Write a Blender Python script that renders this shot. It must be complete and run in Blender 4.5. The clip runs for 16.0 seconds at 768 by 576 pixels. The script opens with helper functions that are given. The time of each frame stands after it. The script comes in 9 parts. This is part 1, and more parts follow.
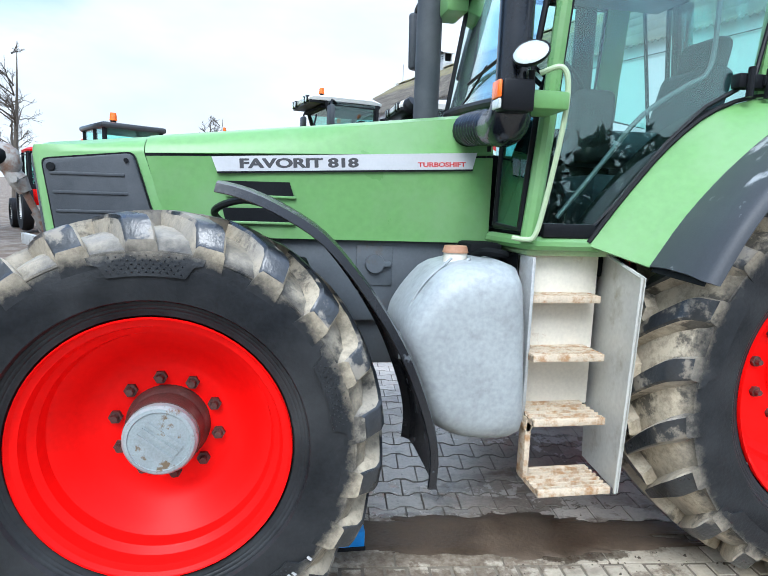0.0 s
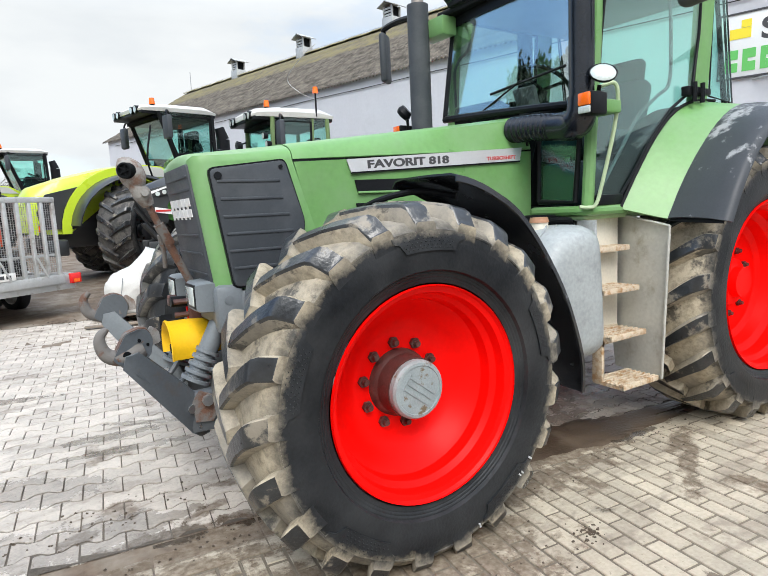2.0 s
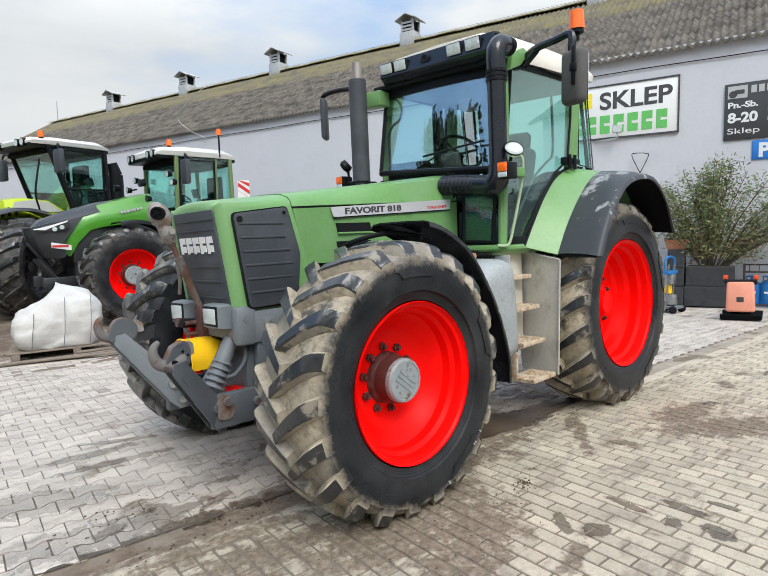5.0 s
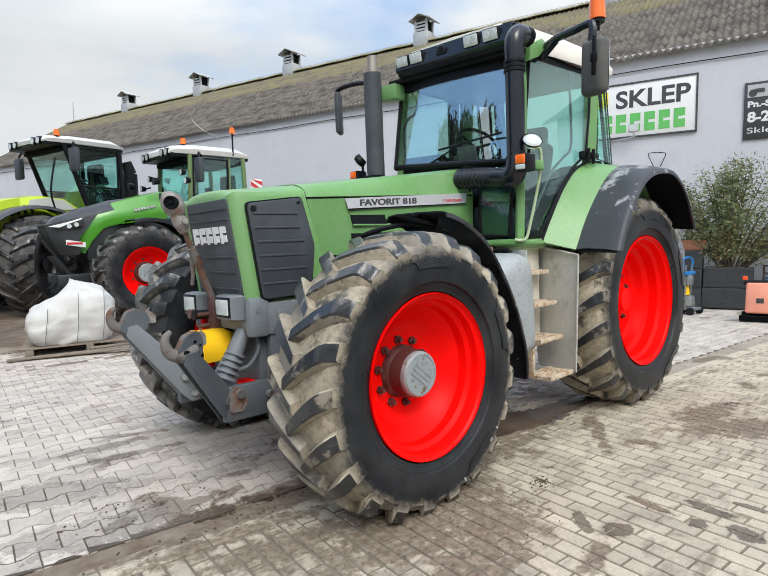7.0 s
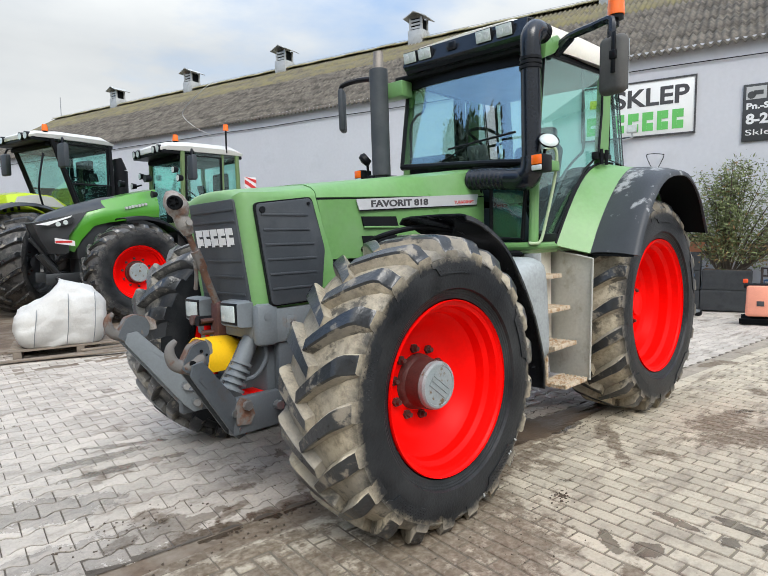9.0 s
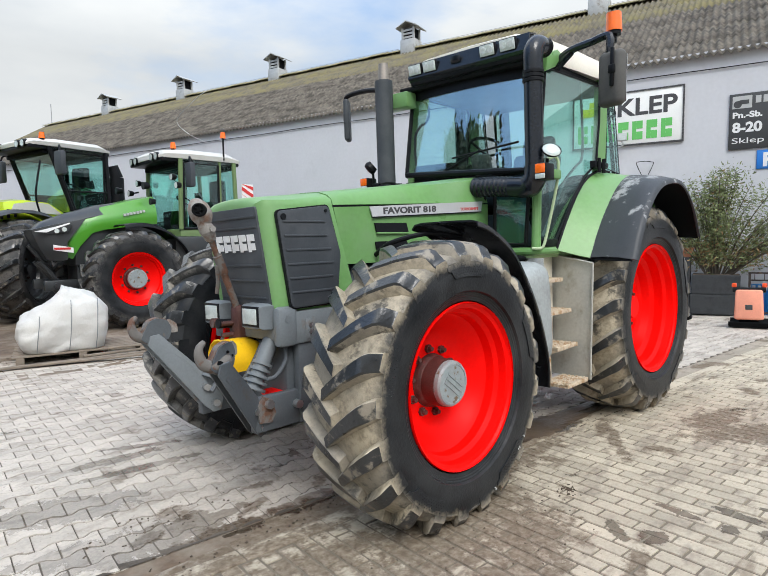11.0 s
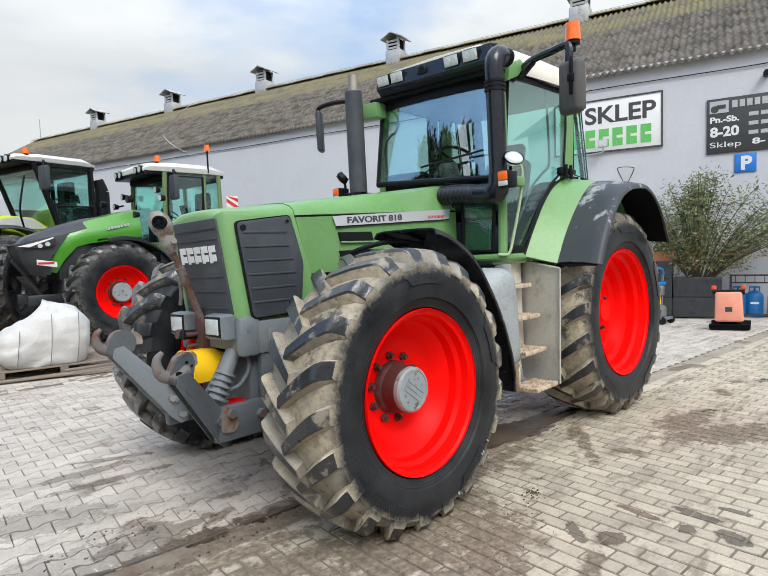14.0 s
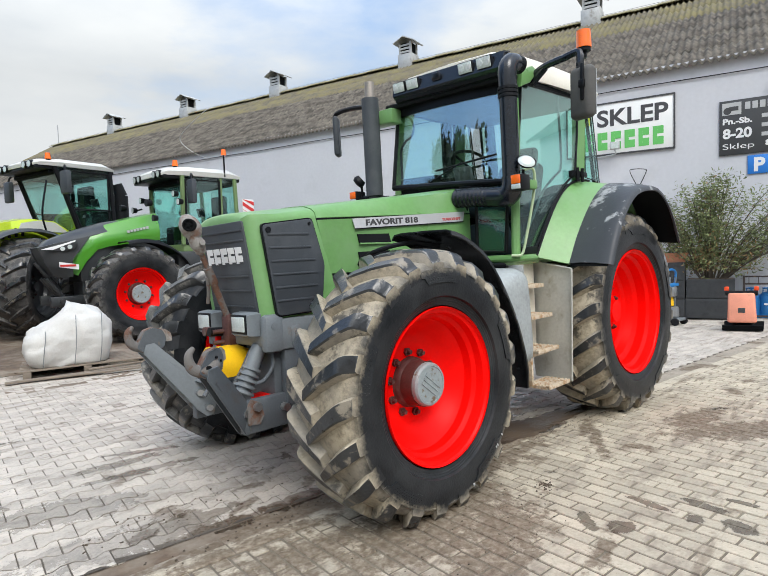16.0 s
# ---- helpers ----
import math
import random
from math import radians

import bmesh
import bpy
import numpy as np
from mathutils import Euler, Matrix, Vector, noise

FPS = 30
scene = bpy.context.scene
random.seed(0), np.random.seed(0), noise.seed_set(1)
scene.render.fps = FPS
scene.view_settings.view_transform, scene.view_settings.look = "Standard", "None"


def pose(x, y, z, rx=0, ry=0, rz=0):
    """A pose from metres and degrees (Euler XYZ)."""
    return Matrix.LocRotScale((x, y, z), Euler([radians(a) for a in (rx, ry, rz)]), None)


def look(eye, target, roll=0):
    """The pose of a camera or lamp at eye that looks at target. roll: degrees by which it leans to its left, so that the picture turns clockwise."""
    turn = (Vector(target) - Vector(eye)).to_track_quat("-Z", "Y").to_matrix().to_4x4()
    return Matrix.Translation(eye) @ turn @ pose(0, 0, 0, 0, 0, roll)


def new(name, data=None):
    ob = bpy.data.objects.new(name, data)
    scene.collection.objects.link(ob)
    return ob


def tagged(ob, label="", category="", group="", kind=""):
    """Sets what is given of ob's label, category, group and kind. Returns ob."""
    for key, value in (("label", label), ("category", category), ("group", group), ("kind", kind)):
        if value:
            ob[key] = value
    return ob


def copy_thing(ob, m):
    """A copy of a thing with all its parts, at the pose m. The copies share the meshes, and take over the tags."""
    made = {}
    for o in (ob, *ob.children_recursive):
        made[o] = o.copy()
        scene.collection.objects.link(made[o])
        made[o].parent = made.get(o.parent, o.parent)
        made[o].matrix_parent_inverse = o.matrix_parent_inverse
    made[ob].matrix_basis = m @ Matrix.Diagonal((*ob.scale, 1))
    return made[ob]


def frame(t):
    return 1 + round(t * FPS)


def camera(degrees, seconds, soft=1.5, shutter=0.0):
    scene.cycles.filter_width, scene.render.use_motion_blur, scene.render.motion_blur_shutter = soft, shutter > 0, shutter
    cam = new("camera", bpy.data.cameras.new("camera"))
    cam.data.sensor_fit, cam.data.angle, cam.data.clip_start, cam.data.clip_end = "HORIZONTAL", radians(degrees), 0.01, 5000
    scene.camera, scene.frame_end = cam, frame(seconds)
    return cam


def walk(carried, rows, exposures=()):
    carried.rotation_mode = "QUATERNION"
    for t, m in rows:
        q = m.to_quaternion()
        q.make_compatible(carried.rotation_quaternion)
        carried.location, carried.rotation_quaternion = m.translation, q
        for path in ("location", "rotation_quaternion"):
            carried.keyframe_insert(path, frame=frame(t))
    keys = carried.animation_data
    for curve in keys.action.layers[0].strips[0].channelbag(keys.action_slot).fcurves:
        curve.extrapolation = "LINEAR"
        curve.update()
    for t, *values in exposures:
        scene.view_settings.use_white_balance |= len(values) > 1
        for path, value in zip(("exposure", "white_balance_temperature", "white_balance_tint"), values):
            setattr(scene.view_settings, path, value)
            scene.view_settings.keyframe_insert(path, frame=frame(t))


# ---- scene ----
cam = camera(68.3, 16.0, soft=1.0, shutter=0.0)
PATH = [
    (0, (0.419, -3.112, 1.596), (0.767, -1.164, 1.308), 2.0),
    (0.5, (-0.118, -3.151, 1.548), (0.452, -1.257, 1.252), 1.0),
    (1, (-0.55, -3.032, 1.511), (0.208, -1.209, 1.192), -1.0),
    (1.5, (-0.918, -3.016, 1.526), (-0.059, -1.238, 1.211), -2.5),
    (2, (-1.325, -3.056, 1.515), (-0.303, -1.358, 1.245), -2.9),
    (2.5, (-1.638, -3.217, 1.503), (-0.503, -1.583, 1.297), -3.0),
    (3, (-2.016, -3.259, 1.543), (-0.752, -1.718, 1.377), -2.9),
    (3.5, (-2.305, -3.235, 1.519), (-0.976, -1.748, 1.372), -2.6),
    (4, (-2.334, -3.26, 1.547), (-0.96, -1.815, 1.391), -2.6),
    (4.2, (-2.32, -3.279, 1.551), (-0.933, -1.847, 1.391), -2.6),
    (6.5, (-2.278, -3.381, 1.497), (-0.915, -1.926, 1.333), -2.1),
    (7, (-2.267, -3.277, 1.479), (-0.912, -1.814, 1.327), -2.2),
    (7.5, (-2.227, -3.091, 1.519), (-0.874, -1.627, 1.35), -2.4),
    (8, (-2.239, -3.005, 1.523), (-0.871, -1.557, 1.347), -2.4),
    (10.3, (-2.365, -3.134, 1.495), (-0.97, -1.707, 1.364), -1.5),
    (10.5, (-2.423, -3.074, 1.5), (-1.02, -1.655, 1.366), -1.7),
    (11, (-2.468, -3.059, 1.509), (-1.057, -1.647, 1.373), -2.0),
    (11.5, (-2.442, -3.132, 1.511), (-1.022, -1.73, 1.378), -2.2),
    (12, (-2.426, -3.149, 1.504), (-0.995, -1.757, 1.378), -2.2),
    (12.5, (-2.416, -3.139, 1.505), (-0.957, -1.776, 1.383), -2.2),
    (13, (-2.419, -3.169, 1.505), (-0.945, -1.822, 1.386), -2.5),
    (13.5, (-2.394, -3.22, 1.502), (-0.936, -1.856, 1.388), -2.8),
    (14, (-2.355, -3.229, 1.497), (-0.93, -1.83, 1.392), -3.0),
    (14.5, (-2.335, -3.231, 1.503), (-0.946, -1.795, 1.414), -3.1),
    (15, (-2.306, -3.279, 1.499), (-0.954, -1.806, 1.426), -3.1),
    (15.5, (-2.308, -3.287, 1.495), (-0.94, -1.831, 1.411), -3.1),
    (16, (-2.492, -3.307, 1.487), (-1.095, -1.879, 1.393), -3.1),
]
walk(cam, [(t, look(eye, target, roll)) for t, eye, target, roll in PATH],
     exposures=[(0.0, 0.93, 5700, 5), (0.5, 0.89, 6250, 6), (1.0, 0.83, 6500, 7), (2.0, 0.66, 6500, 7), (3.0, 0.50, 6500, 7), (4.0, 0.42, 6500, 7), (16.0, 0.42, 6500, 7)])


# ---- world and light ----
world = bpy.data.worlds.new("sky")
scene.world = world
world.use_nodes = True
wn, wl = world.node_tree.nodes, world.node_tree.links
wn.clear()
SUN_EL, SUN_ROT = radians(48), radians(205)
w_out, w_bg = wn.new("ShaderNodeOutputWorld"), wn.new("ShaderNodeBackground")
sky = wn.new("ShaderNodeTexSky")
sky.sky_type, sky.sun_disc, sky.sun_elevation, sky.sun_rotation = "NISHITA", False, SUN_EL, SUN_ROT
w_co = wn.new("ShaderNodeTexCoord")
w_map = wn.new("ShaderNodeMapping")
w_map.inputs["Scale"].default_value = (1.0, 1.0, 2.6)
w_noise = wn.new("ShaderNodeTexNoise")
w_noise.inputs["Scale"].default_value, w_noise.inputs["Detail"].default_value = 2.1, 7.0
w_noise.inputs["Roughness"].default_value = 0.55
w_ramp = wn.new("ShaderNodeValToRGB")
w_ramp.color_ramp.elements[0].position, w_ramp.color_ramp.elements[1].position = 0.28, 0.55
# thick white cloud low down, thinner with blue gaps higher up
w_sep, w_lift, w_cover = wn.new("ShaderNodeSeparateXYZ"), wn.new("ShaderNodeMapRange"), wn.new("ShaderNodeMath")
w_lift.inputs["From Min"].default_value, w_lift.inputs["From Max"].default_value = 0.16, 0.75
w_lift.inputs["To Min"].default_value, w_lift.inputs["To Max"].default_value = 0.135, -0.08
w_noise2 = wn.new("ShaderNodeTexNoise")
w_noise2.inputs["Scale"].default_value, w_noise2.inputs["Detail"].default_value = 4.5, 6.0
w_ramp2 = wn.new("ShaderNodeValToRGB")
w_ramp2.color_ramp.elements[0].color, w_ramp2.color_ramp.elements[1].color = (8.6, 9.0, 9.6, 1), (10.4, 10.6, 10.9, 1)
w_ramp2.color_ramp.elements[0].position, w_ramp2.color_ramp.elements[1].position = 0.3, 0.66
w_mix = wn.new("ShaderNodeMix")
w_mix.data_type = "RGBA"
wl.new(w_co.outputs["Generated"], w_map.inputs["Vector"])
wl.new(w_map.outputs["Vector"], w_noise.inputs["Vector"])
wl.new(w_map.outputs["Vector"], w_noise2.inputs["Vector"])
wl.new(w_co.outputs["Generated"], w_sep.inputs["Vector"])
wl.new(w_sep.outputs["Z"], w_lift.inputs["Value"])
wl.new(w_noise.outputs["Fac"], w_cover.inputs[0])
# the cloud opens towards the far end of the yard
w_open, w_gap, w_sum = wn.new("ShaderNodeVectorMath"), wn.new("ShaderNodeMapRange"), wn.new("ShaderNodeMath")
w_open.operation = "DOT_PRODUCT"
w_open.inputs[1].default_value = (-0.70, 0.58, 0.42)
w_gap.inputs["From Min"].default_value, w_gap.inputs["From Max"].default_value = 0.82, 0.96
w_gap.inputs["To Min"].default_value, w_gap.inputs["To Max"].default_value = 0.0, -0.34
wl.new(w_co.outputs["Generated"], w_open.inputs[0])
wl.new(w_open.outputs["Value"], w_gap.inputs["Value"])
wl.new(w_lift.outputs["Result"], w_sum.inputs[0])
wl.new(w_gap.outputs["Result"], w_sum.inputs[1])
wl.new(w_sum.outputs[0], w_cover.inputs[1])
wl.new(w_cover.outputs[0], w_ramp.inputs["Fac"])
wl.new(w_noise2.outputs["Fac"], w_ramp2.inputs["Fac"])
wl.new(w_ramp.outputs["Color"], w_mix.inputs["Factor"])
w_blue = wn.new("ShaderNodeVectorMath")
w_blue.operation = "SCALE"
w_blue.inputs["Scale"].default_value = 2.5
wl.new(sky.outputs["Color"], w_blue.inputs[0])
wl.new(w_blue.outputs["Vector"], w_mix.inputs["A"])
wl.new(w_ramp2.outputs["Color"], w_mix.inputs["B"])
# an overcast sky is brighter overhead than near the horizon
w_grow, w_gain = wn.new("ShaderNodeMapRange"), wn.new("ShaderNodeVectorMath")
w_gain.operation = "SCALE"
w_grow.inputs["From Min"].default_value, w_grow.inputs["From Max"].default_value = 0.30, 0.85
w_grow.inputs["To Min"].default_value, w_grow.inputs["To Max"].default_value = 0.675, 1.80
wl.new(w_sep.outputs["Z"], w_grow.inputs["Value"])
wl.new(w_mix.outputs["Result"], w_gain.inputs[0])
wl.new(w_grow.outputs["Result"], w_gain.inputs["Scale"])
wl.new(w_gain.outputs["Vector"], w_bg.inputs["Color"])
w_bg.inputs["Strength"].default_value = 0.085
wl.new(w_bg.outputs["Background"], w_out.inputs["Surface"])

sun = new("sun", bpy.data.lights.new("sun", "SUN"))
sun.data.energy, sun.data.angle, sun.data.color = 1.7, radians(32), (1.0, 0.97, 0.93)
sun.matrix_world = look((math.sin(SUN_ROT) * math.cos(SUN_EL) * 40, math.cos(SUN_ROT) * math.cos(SUN_EL) * 40, math.sin(SUN_EL) * 40), (0, 0, 0))


# ---- materials ----
def material(name, color, rough=0.6, metal=0.0, vary=0.15, scale=6.0, bump=0.0, bump_scale=60.0, second=None, second_at=0.6, second_scale=3.0,
             second_rough=None, coat=0.0, by_object=0.0, soft=0.08, spec=0.5, world_space=False):
    """A surface: a base colour that varies at two scales, a second colour (dirt, rust, wear) in patches, and fine relief."""
    m = bpy.data.materials.new(name)
    m.use_nodes = True
    n, l = m.node_tree.nodes, m.node_tree.links
    b = n["Principled BSDF"]
    b.inputs["Metallic"].default_value = metal
    b.inputs["Coat Weight"].default_value = coat
    b.inputs["Specular IOR Level"].default_value = spec
    co = n.new("ShaderNodeTexCoord")
    place = n.new("ShaderNodeNewGeometry").outputs["Position"] if world_space else co.outputs["Object"]
    big, fine = n.new("ShaderNodeTexNoise"), n.new("ShaderNodeTexNoise")
    big.inputs["Scale"].default_value, big.inputs["Detail"].default_value = scale, 4
    fine.inputs["Scale"].default_value, fine.inputs["Detail"].default_value = scale * 11, 3
    add = n.new("ShaderNodeMath")
    add.operation = "ADD"
    span = n.new("ShaderNodeMapRange")
    span.inputs["From Min"].default_value, span.inputs["From Max"].default_value = 0.6, 1.4
    span.inputs["To Min"].default_value, span.inputs["To Max"].default_value = 1 - vary, 1 + vary
    hue = n.new("ShaderNodeHueSaturation")
    hue.inputs["Color"].default_value = (*color, 1)
    for x in (big, fine):
        l.new(place, x.inputs["Vector"])
    l.new(big.outputs["Fac"], add.inputs[0])
    l.new(fine.outputs["Fac"], add.inputs[1])
    l.new(add.outputs[0], span.inputs["Value"])
    value = span.outputs["Result"]
    if by_object:
        info = n.new("ShaderNodeObjectInfo")
        geo = n.new("ShaderNodeNewGeometry")
        r = n.new("ShaderNodeMath")
        r.operation = "ADD"
        l.new(info.outputs["Random"], r.inputs[0])
        l.new(geo.outputs["Random Per Island"], r.inputs[1])
        fr = n.new("ShaderNodeMath")
        fr.operation = "FRACT"
        l.new(r.outputs[0], fr.inputs[0])
        rm = n.new("ShaderNodeMapRange")
        rm.inputs["To Min"].default_value, rm.inputs["To Max"].default_value = 1 - by_object, 1 + by_object
        l.new(fr.outputs[0], rm.inputs["Value"])
        mul = n.new("ShaderNodeMath")
        mul.operation = "MULTIPLY"
        l.new(value, mul.inputs[0])
        l.new(rm.outputs["Result"], mul.inputs[1])
        value = mul.outputs[0]
    l.new(value, hue.inputs["Value"])
    out = hue.outputs["Color"]
    rgh = n.new("ShaderNodeMapRange")
    rgh.inputs["To Min"].default_value, rgh.inputs["To Max"].default_value = max(0.02, rough - 0.1), min(1, rough + 0.1)
    l.new(big.outputs["Fac"], rgh.inputs["Value"])
    rout = rgh.outputs["Result"]
    if second:
        pn = n.new("ShaderNodeTexNoise")
        pn.inputs["Scale"].default_value, pn.inputs["Detail"].default_value, pn.inputs["Roughness"].default_value = second_scale, 8, 0.65
        l.new(place, pn.inputs["Vector"])
        ps = n.new("ShaderNodeMapRange")
        ps.inputs["From Min"].default_value, ps.inputs["From Max"].default_value = second_at - soft, second_at + soft
        l.new(pn.outputs["Fac"], ps.inputs["Value"])
        mx = n.new("ShaderNodeMix")
        mx.data_type = "RGBA"
        mx.inputs["B"].default_value = (*second, 1)
        l.new(ps.outputs["Result"], mx.inputs["Factor"])
        l.new(out, mx.inputs["A"])
        out = mx.outputs["Result"]
        mr = n.new("ShaderNodeMix")
        mr.inputs["B"].default_value = second_rough if second_rough is not None else min(1, rough + 0.25)
        l.new(ps.outputs["Result"], mr.inputs["Factor"])
        l.new(rout, mr.inputs["A"])
        rout = mr.outputs["Result"]
    l.new(out, b.inputs["Base Color"])
    l.new(rout, b.inputs["Roughness"])
    if bump:
        bn, bp = n.new("ShaderNodeTexNoise"), n.new("ShaderNodeBump")
        bn.inputs["Scale"].default_value, bn.inputs["Detail"].default_value = bump_scale, 5
        bp.inputs["Strength"].default_value, bp.inputs["Distance"].default_value = bump, 0.01
        l.new(place, bn.inputs["Vector"])
        l.new(bn.outputs["Fac"], bp.inputs["Height"])
        l.new(bp.outputs["Normal"], b.inputs["Normal"])
    return m


def glass_material(name, tint, gloss=0.06):
    """A thin pane: tinted see-through with a mirror-like gloss."""
    m = bpy.data.materials.new(name)
    m.use_nodes = True
    n, l = m.node_tree.nodes, m.node_tree.links
    n.clear()
    out, mix = n.new("ShaderNodeOutputMaterial"), n.new("ShaderNodeMixShader")
    tr, gl = n.new("ShaderNodeBsdfTransparent"), n.new("ShaderNodeBsdfGlossy")
    fr = n.new("ShaderNodeLayerWeight")
    fr.inputs["Blend"].default_value = 0.5
    pw = n.new("ShaderNodeMath")
    pw.operation = "POWER"
    pw.inputs[1].default_value = 3.2
    mu = n.new("ShaderNodeMath")
    mu.operation = "MULTIPLY_ADD"
    mu.inputs[1].default_value, mu.inputs[2].default_value = 0.85, gloss
    mu.use_clamp = True
    tr.inputs["Color"].default_value = (*tint, 1)
    gl.inputs["Color"].default_value, gl.inputs["Roughness"].default_value = (0.86, 0.97, 0.97, 1), 0.015
    l.new(fr.outputs["Facing"], pw.inputs[0])
    l.new(pw.outputs[0], mu.inputs[0])
    l.new(mu.outputs[0], mix.inputs["Fac"])
    l.new(tr.outputs["BSDF"], mix.inputs[1])
    l.new(gl.outputs["BSDF"], mix.inputs[2])
    l.new(mix.outputs["Shader"], out.inputs["Surface"])
    return m


def tyre_material(name, mud_from, mud_to, top, amount=0.55, mud=(0.41, 0.36, 0.272), shoulder=None):
    """Black rubber, with dried mud that clings to the tread from one radius outwards (the tyre turns about its local y)."""
    m = material(name, (0.0085, 0.0102, 0.0128), 0.42, vary=0.45, scale=6, bump=0.22, bump_scale=70, spec=0.22)
    n, l = m.node_tree.nodes, m.node_tree.links
    b = n["Principled BSDF"]
    base = b.inputs["Base Color"].links[0].from_socket
    co, sep = n.new("ShaderNodeTexCoord"), n.new("ShaderNodeSeparateXYZ")
    l.new(co.outputs["Object"], sep.inputs["Vector"])
    cmb, ln = n.new("ShaderNodeCombineXYZ"), n.new("ShaderNodeVectorMath")
    ln.operation = "LENGTH"
    l.new(sep.outputs["X"], cmb.inputs["X"])
    l.new(sep.outputs["Z"], cmb.inputs["Z"])
    l.new(cmb.outputs["Vector"], ln.inputs[0])
    ring = n.new("ShaderNodeMapRange")
    ring.inputs["From Min"].default_value, ring.inputs["From Max"].default_value = mud_from, mud_to
    # the mud's edge is ragged
    wob, wsc, wad = n.new("ShaderNodeTexNoise"), n.new("ShaderNodeMapRange"), n.new("ShaderNodeMath")
    wob.inputs["Scale"].default_value, wob.inputs["Detail"].default_value, wob.inputs["Roughness"].default_value = 11, 7, 0.7
    wsc.inputs["To Min"].default_value, wsc.inputs["To Max"].default_value = -0.06, 0.06
    l.new(co.outputs["Object"], wob.inputs["Vector"])
    l.new(wob.outputs["Fac"], wsc.inputs["Value"])
    l.new(ln.outputs["Value"], wad.inputs[0])
    l.new(wsc.outputs["Result"], wad.inputs[1])
    l.new(wad.outputs[0], ring.inputs["Value"])
    ns = n.new("ShaderNodeTexNoise")
    ns.inputs["Scale"].default_value, ns.inputs["Detail"].default_value, ns.inputs["Roughness"].default_value = 4.5, 9, 0.68
    # each lug has its own mud
    own, far, shifted = n.new("ShaderNodeObjectInfo"), n.new("ShaderNodeMath"), n.new("ShaderNodeVectorMath")
    far.operation, far.inputs[1].default_value = "MULTIPLY", 37.0
    l.new(own.outputs["Random"], far.inputs[0])
    l.new(co.outputs["Object"], shifted.inputs[0])
    l.new(far.outputs[0], shifted.inputs[1])
    l.new(shifted.outputs["Vector"], ns.inputs["Vector"])
    ps = n.new("ShaderNodeMapRange")
    ps.inputs["From Min"].default_value, ps.inputs["From Max"].default_value = amount - 0.03, amount + 0.03
    ps.inputs["To Min"].default_value = 1.0
    ps.inputs["To Max"].default_value = 0.25
    l.new(ns.outputs["Fac"], ps.inputs["Value"])
    worn = n.new("ShaderNodeMapRange")
    worn.inputs["From Min"].default_value, worn.inputs["From Max"].default_value = top - 0.012, top - 0.003
    worn.inputs["To Min"].default_value, worn.inputs["To Max"].default_value = 1.0, 0.7
    l.new(ln.outputs["Value"], worn.inputs["Value"])
    m0 = n.new("ShaderNodeMath")
    m0.operation = "MULTIPLY"
    l.new(ring.outputs["Result"], m0.inputs[0])
    l.new(worn.outputs["Result"], m0.inputs[1])
    mul = n.new("ShaderNodeMath")
    mul.operation = "MULTIPLY"
    if shoulder:
        # the outer ends of the lugs are rubbed clean
        off, rub, keep = n.new("ShaderNodeMath"), n.new("ShaderNodeMapRange"), n.new("ShaderNodeMath")
        off.operation, keep.operation = "ABSOLUTE", "MULTIPLY"
        rub.inputs["From Min"].default_value, rub.inputs["From Max"].default_value = shoulder
        rub.inputs["To Min"].default_value, rub.inputs["To Max"].default_value = 1.0, 0.5
        l.new(sep.outputs["Y"], off.inputs[0])
        l.new(off.outputs[0], rub.inputs["Value"])
        l.new(m0.outputs[0], keep.inputs[0])
        l.new(rub.outputs["Result"], keep.inputs[1])
        m0 = keep
    l.new(m0.outputs[0], mul.inputs[0])
    l.new(ps.outputs["Result"], mul.inputs[1])
    mx = n.new("ShaderNodeMix")
    mx.data_type = "RGBA"
    mx.inputs["B"].default_value = (*mud, 1)
    clod, cr = n.new("ShaderNodeTexNoise"), n.new("ShaderNodeMix")
    clod.inputs["Scale"].default_value, clod.inputs["Detail"].default_value, clod.inputs["Roughness"].default_value = 22, 8, 0.75
    l.new(shifted.outputs["Vector"], clod.inputs["Vector"])
    cr.data_type = "RGBA"
    cr.inputs["A"].default_value, cr.inputs["B"].default_value = (mud[0] * 0.6, mud[1] * 0.59, mud[2] * 0.58, 1), (mud[0] * 1.1, mud[1] * 1.1, mud[2] * 1.1, 1)
    cs = n.new("ShaderNodeMapRange")
    cs.inputs["From Min"].default_value, cs.inputs["From Max"].default_value = 0.36, 0.56
    l.new(clod.outputs["Fac"], cs.inputs["Value"])
    l.new(cs.outputs["Result"], cr.inputs["Factor"])
    # the mud is tan in some places and washed out to grey dust in others
    wash, wr, wm = n.new("ShaderNodeTexNoise"), n.new("ShaderNodeMapRange"), n.new("ShaderNodeMix")
    wash.inputs["Scale"].default_value, wash.inputs["Detail"].default_value = 2.6, 5
    wr.inputs["From Min"].default_value, wr.inputs["From Max"].default_value = 0.42, 0.60
    wr.inputs["To Max"].default_value = 0.6
    wm.data_type = "RGBA"
    wm.inputs["B"].default_value = (mud[0] * 0.52, mud[1] * 0.57, mud[2] * 0.70, 1)
    l.new(shifted.outputs["Vector"], wash.inputs["Vector"])
    l.new(wash.outputs["Fac"], wr.inputs["Value"])
    l.new(wr.outputs["Result"], wm.inputs["Factor"])
    l.new(cr.outputs["Result"], wm.inputs["A"])
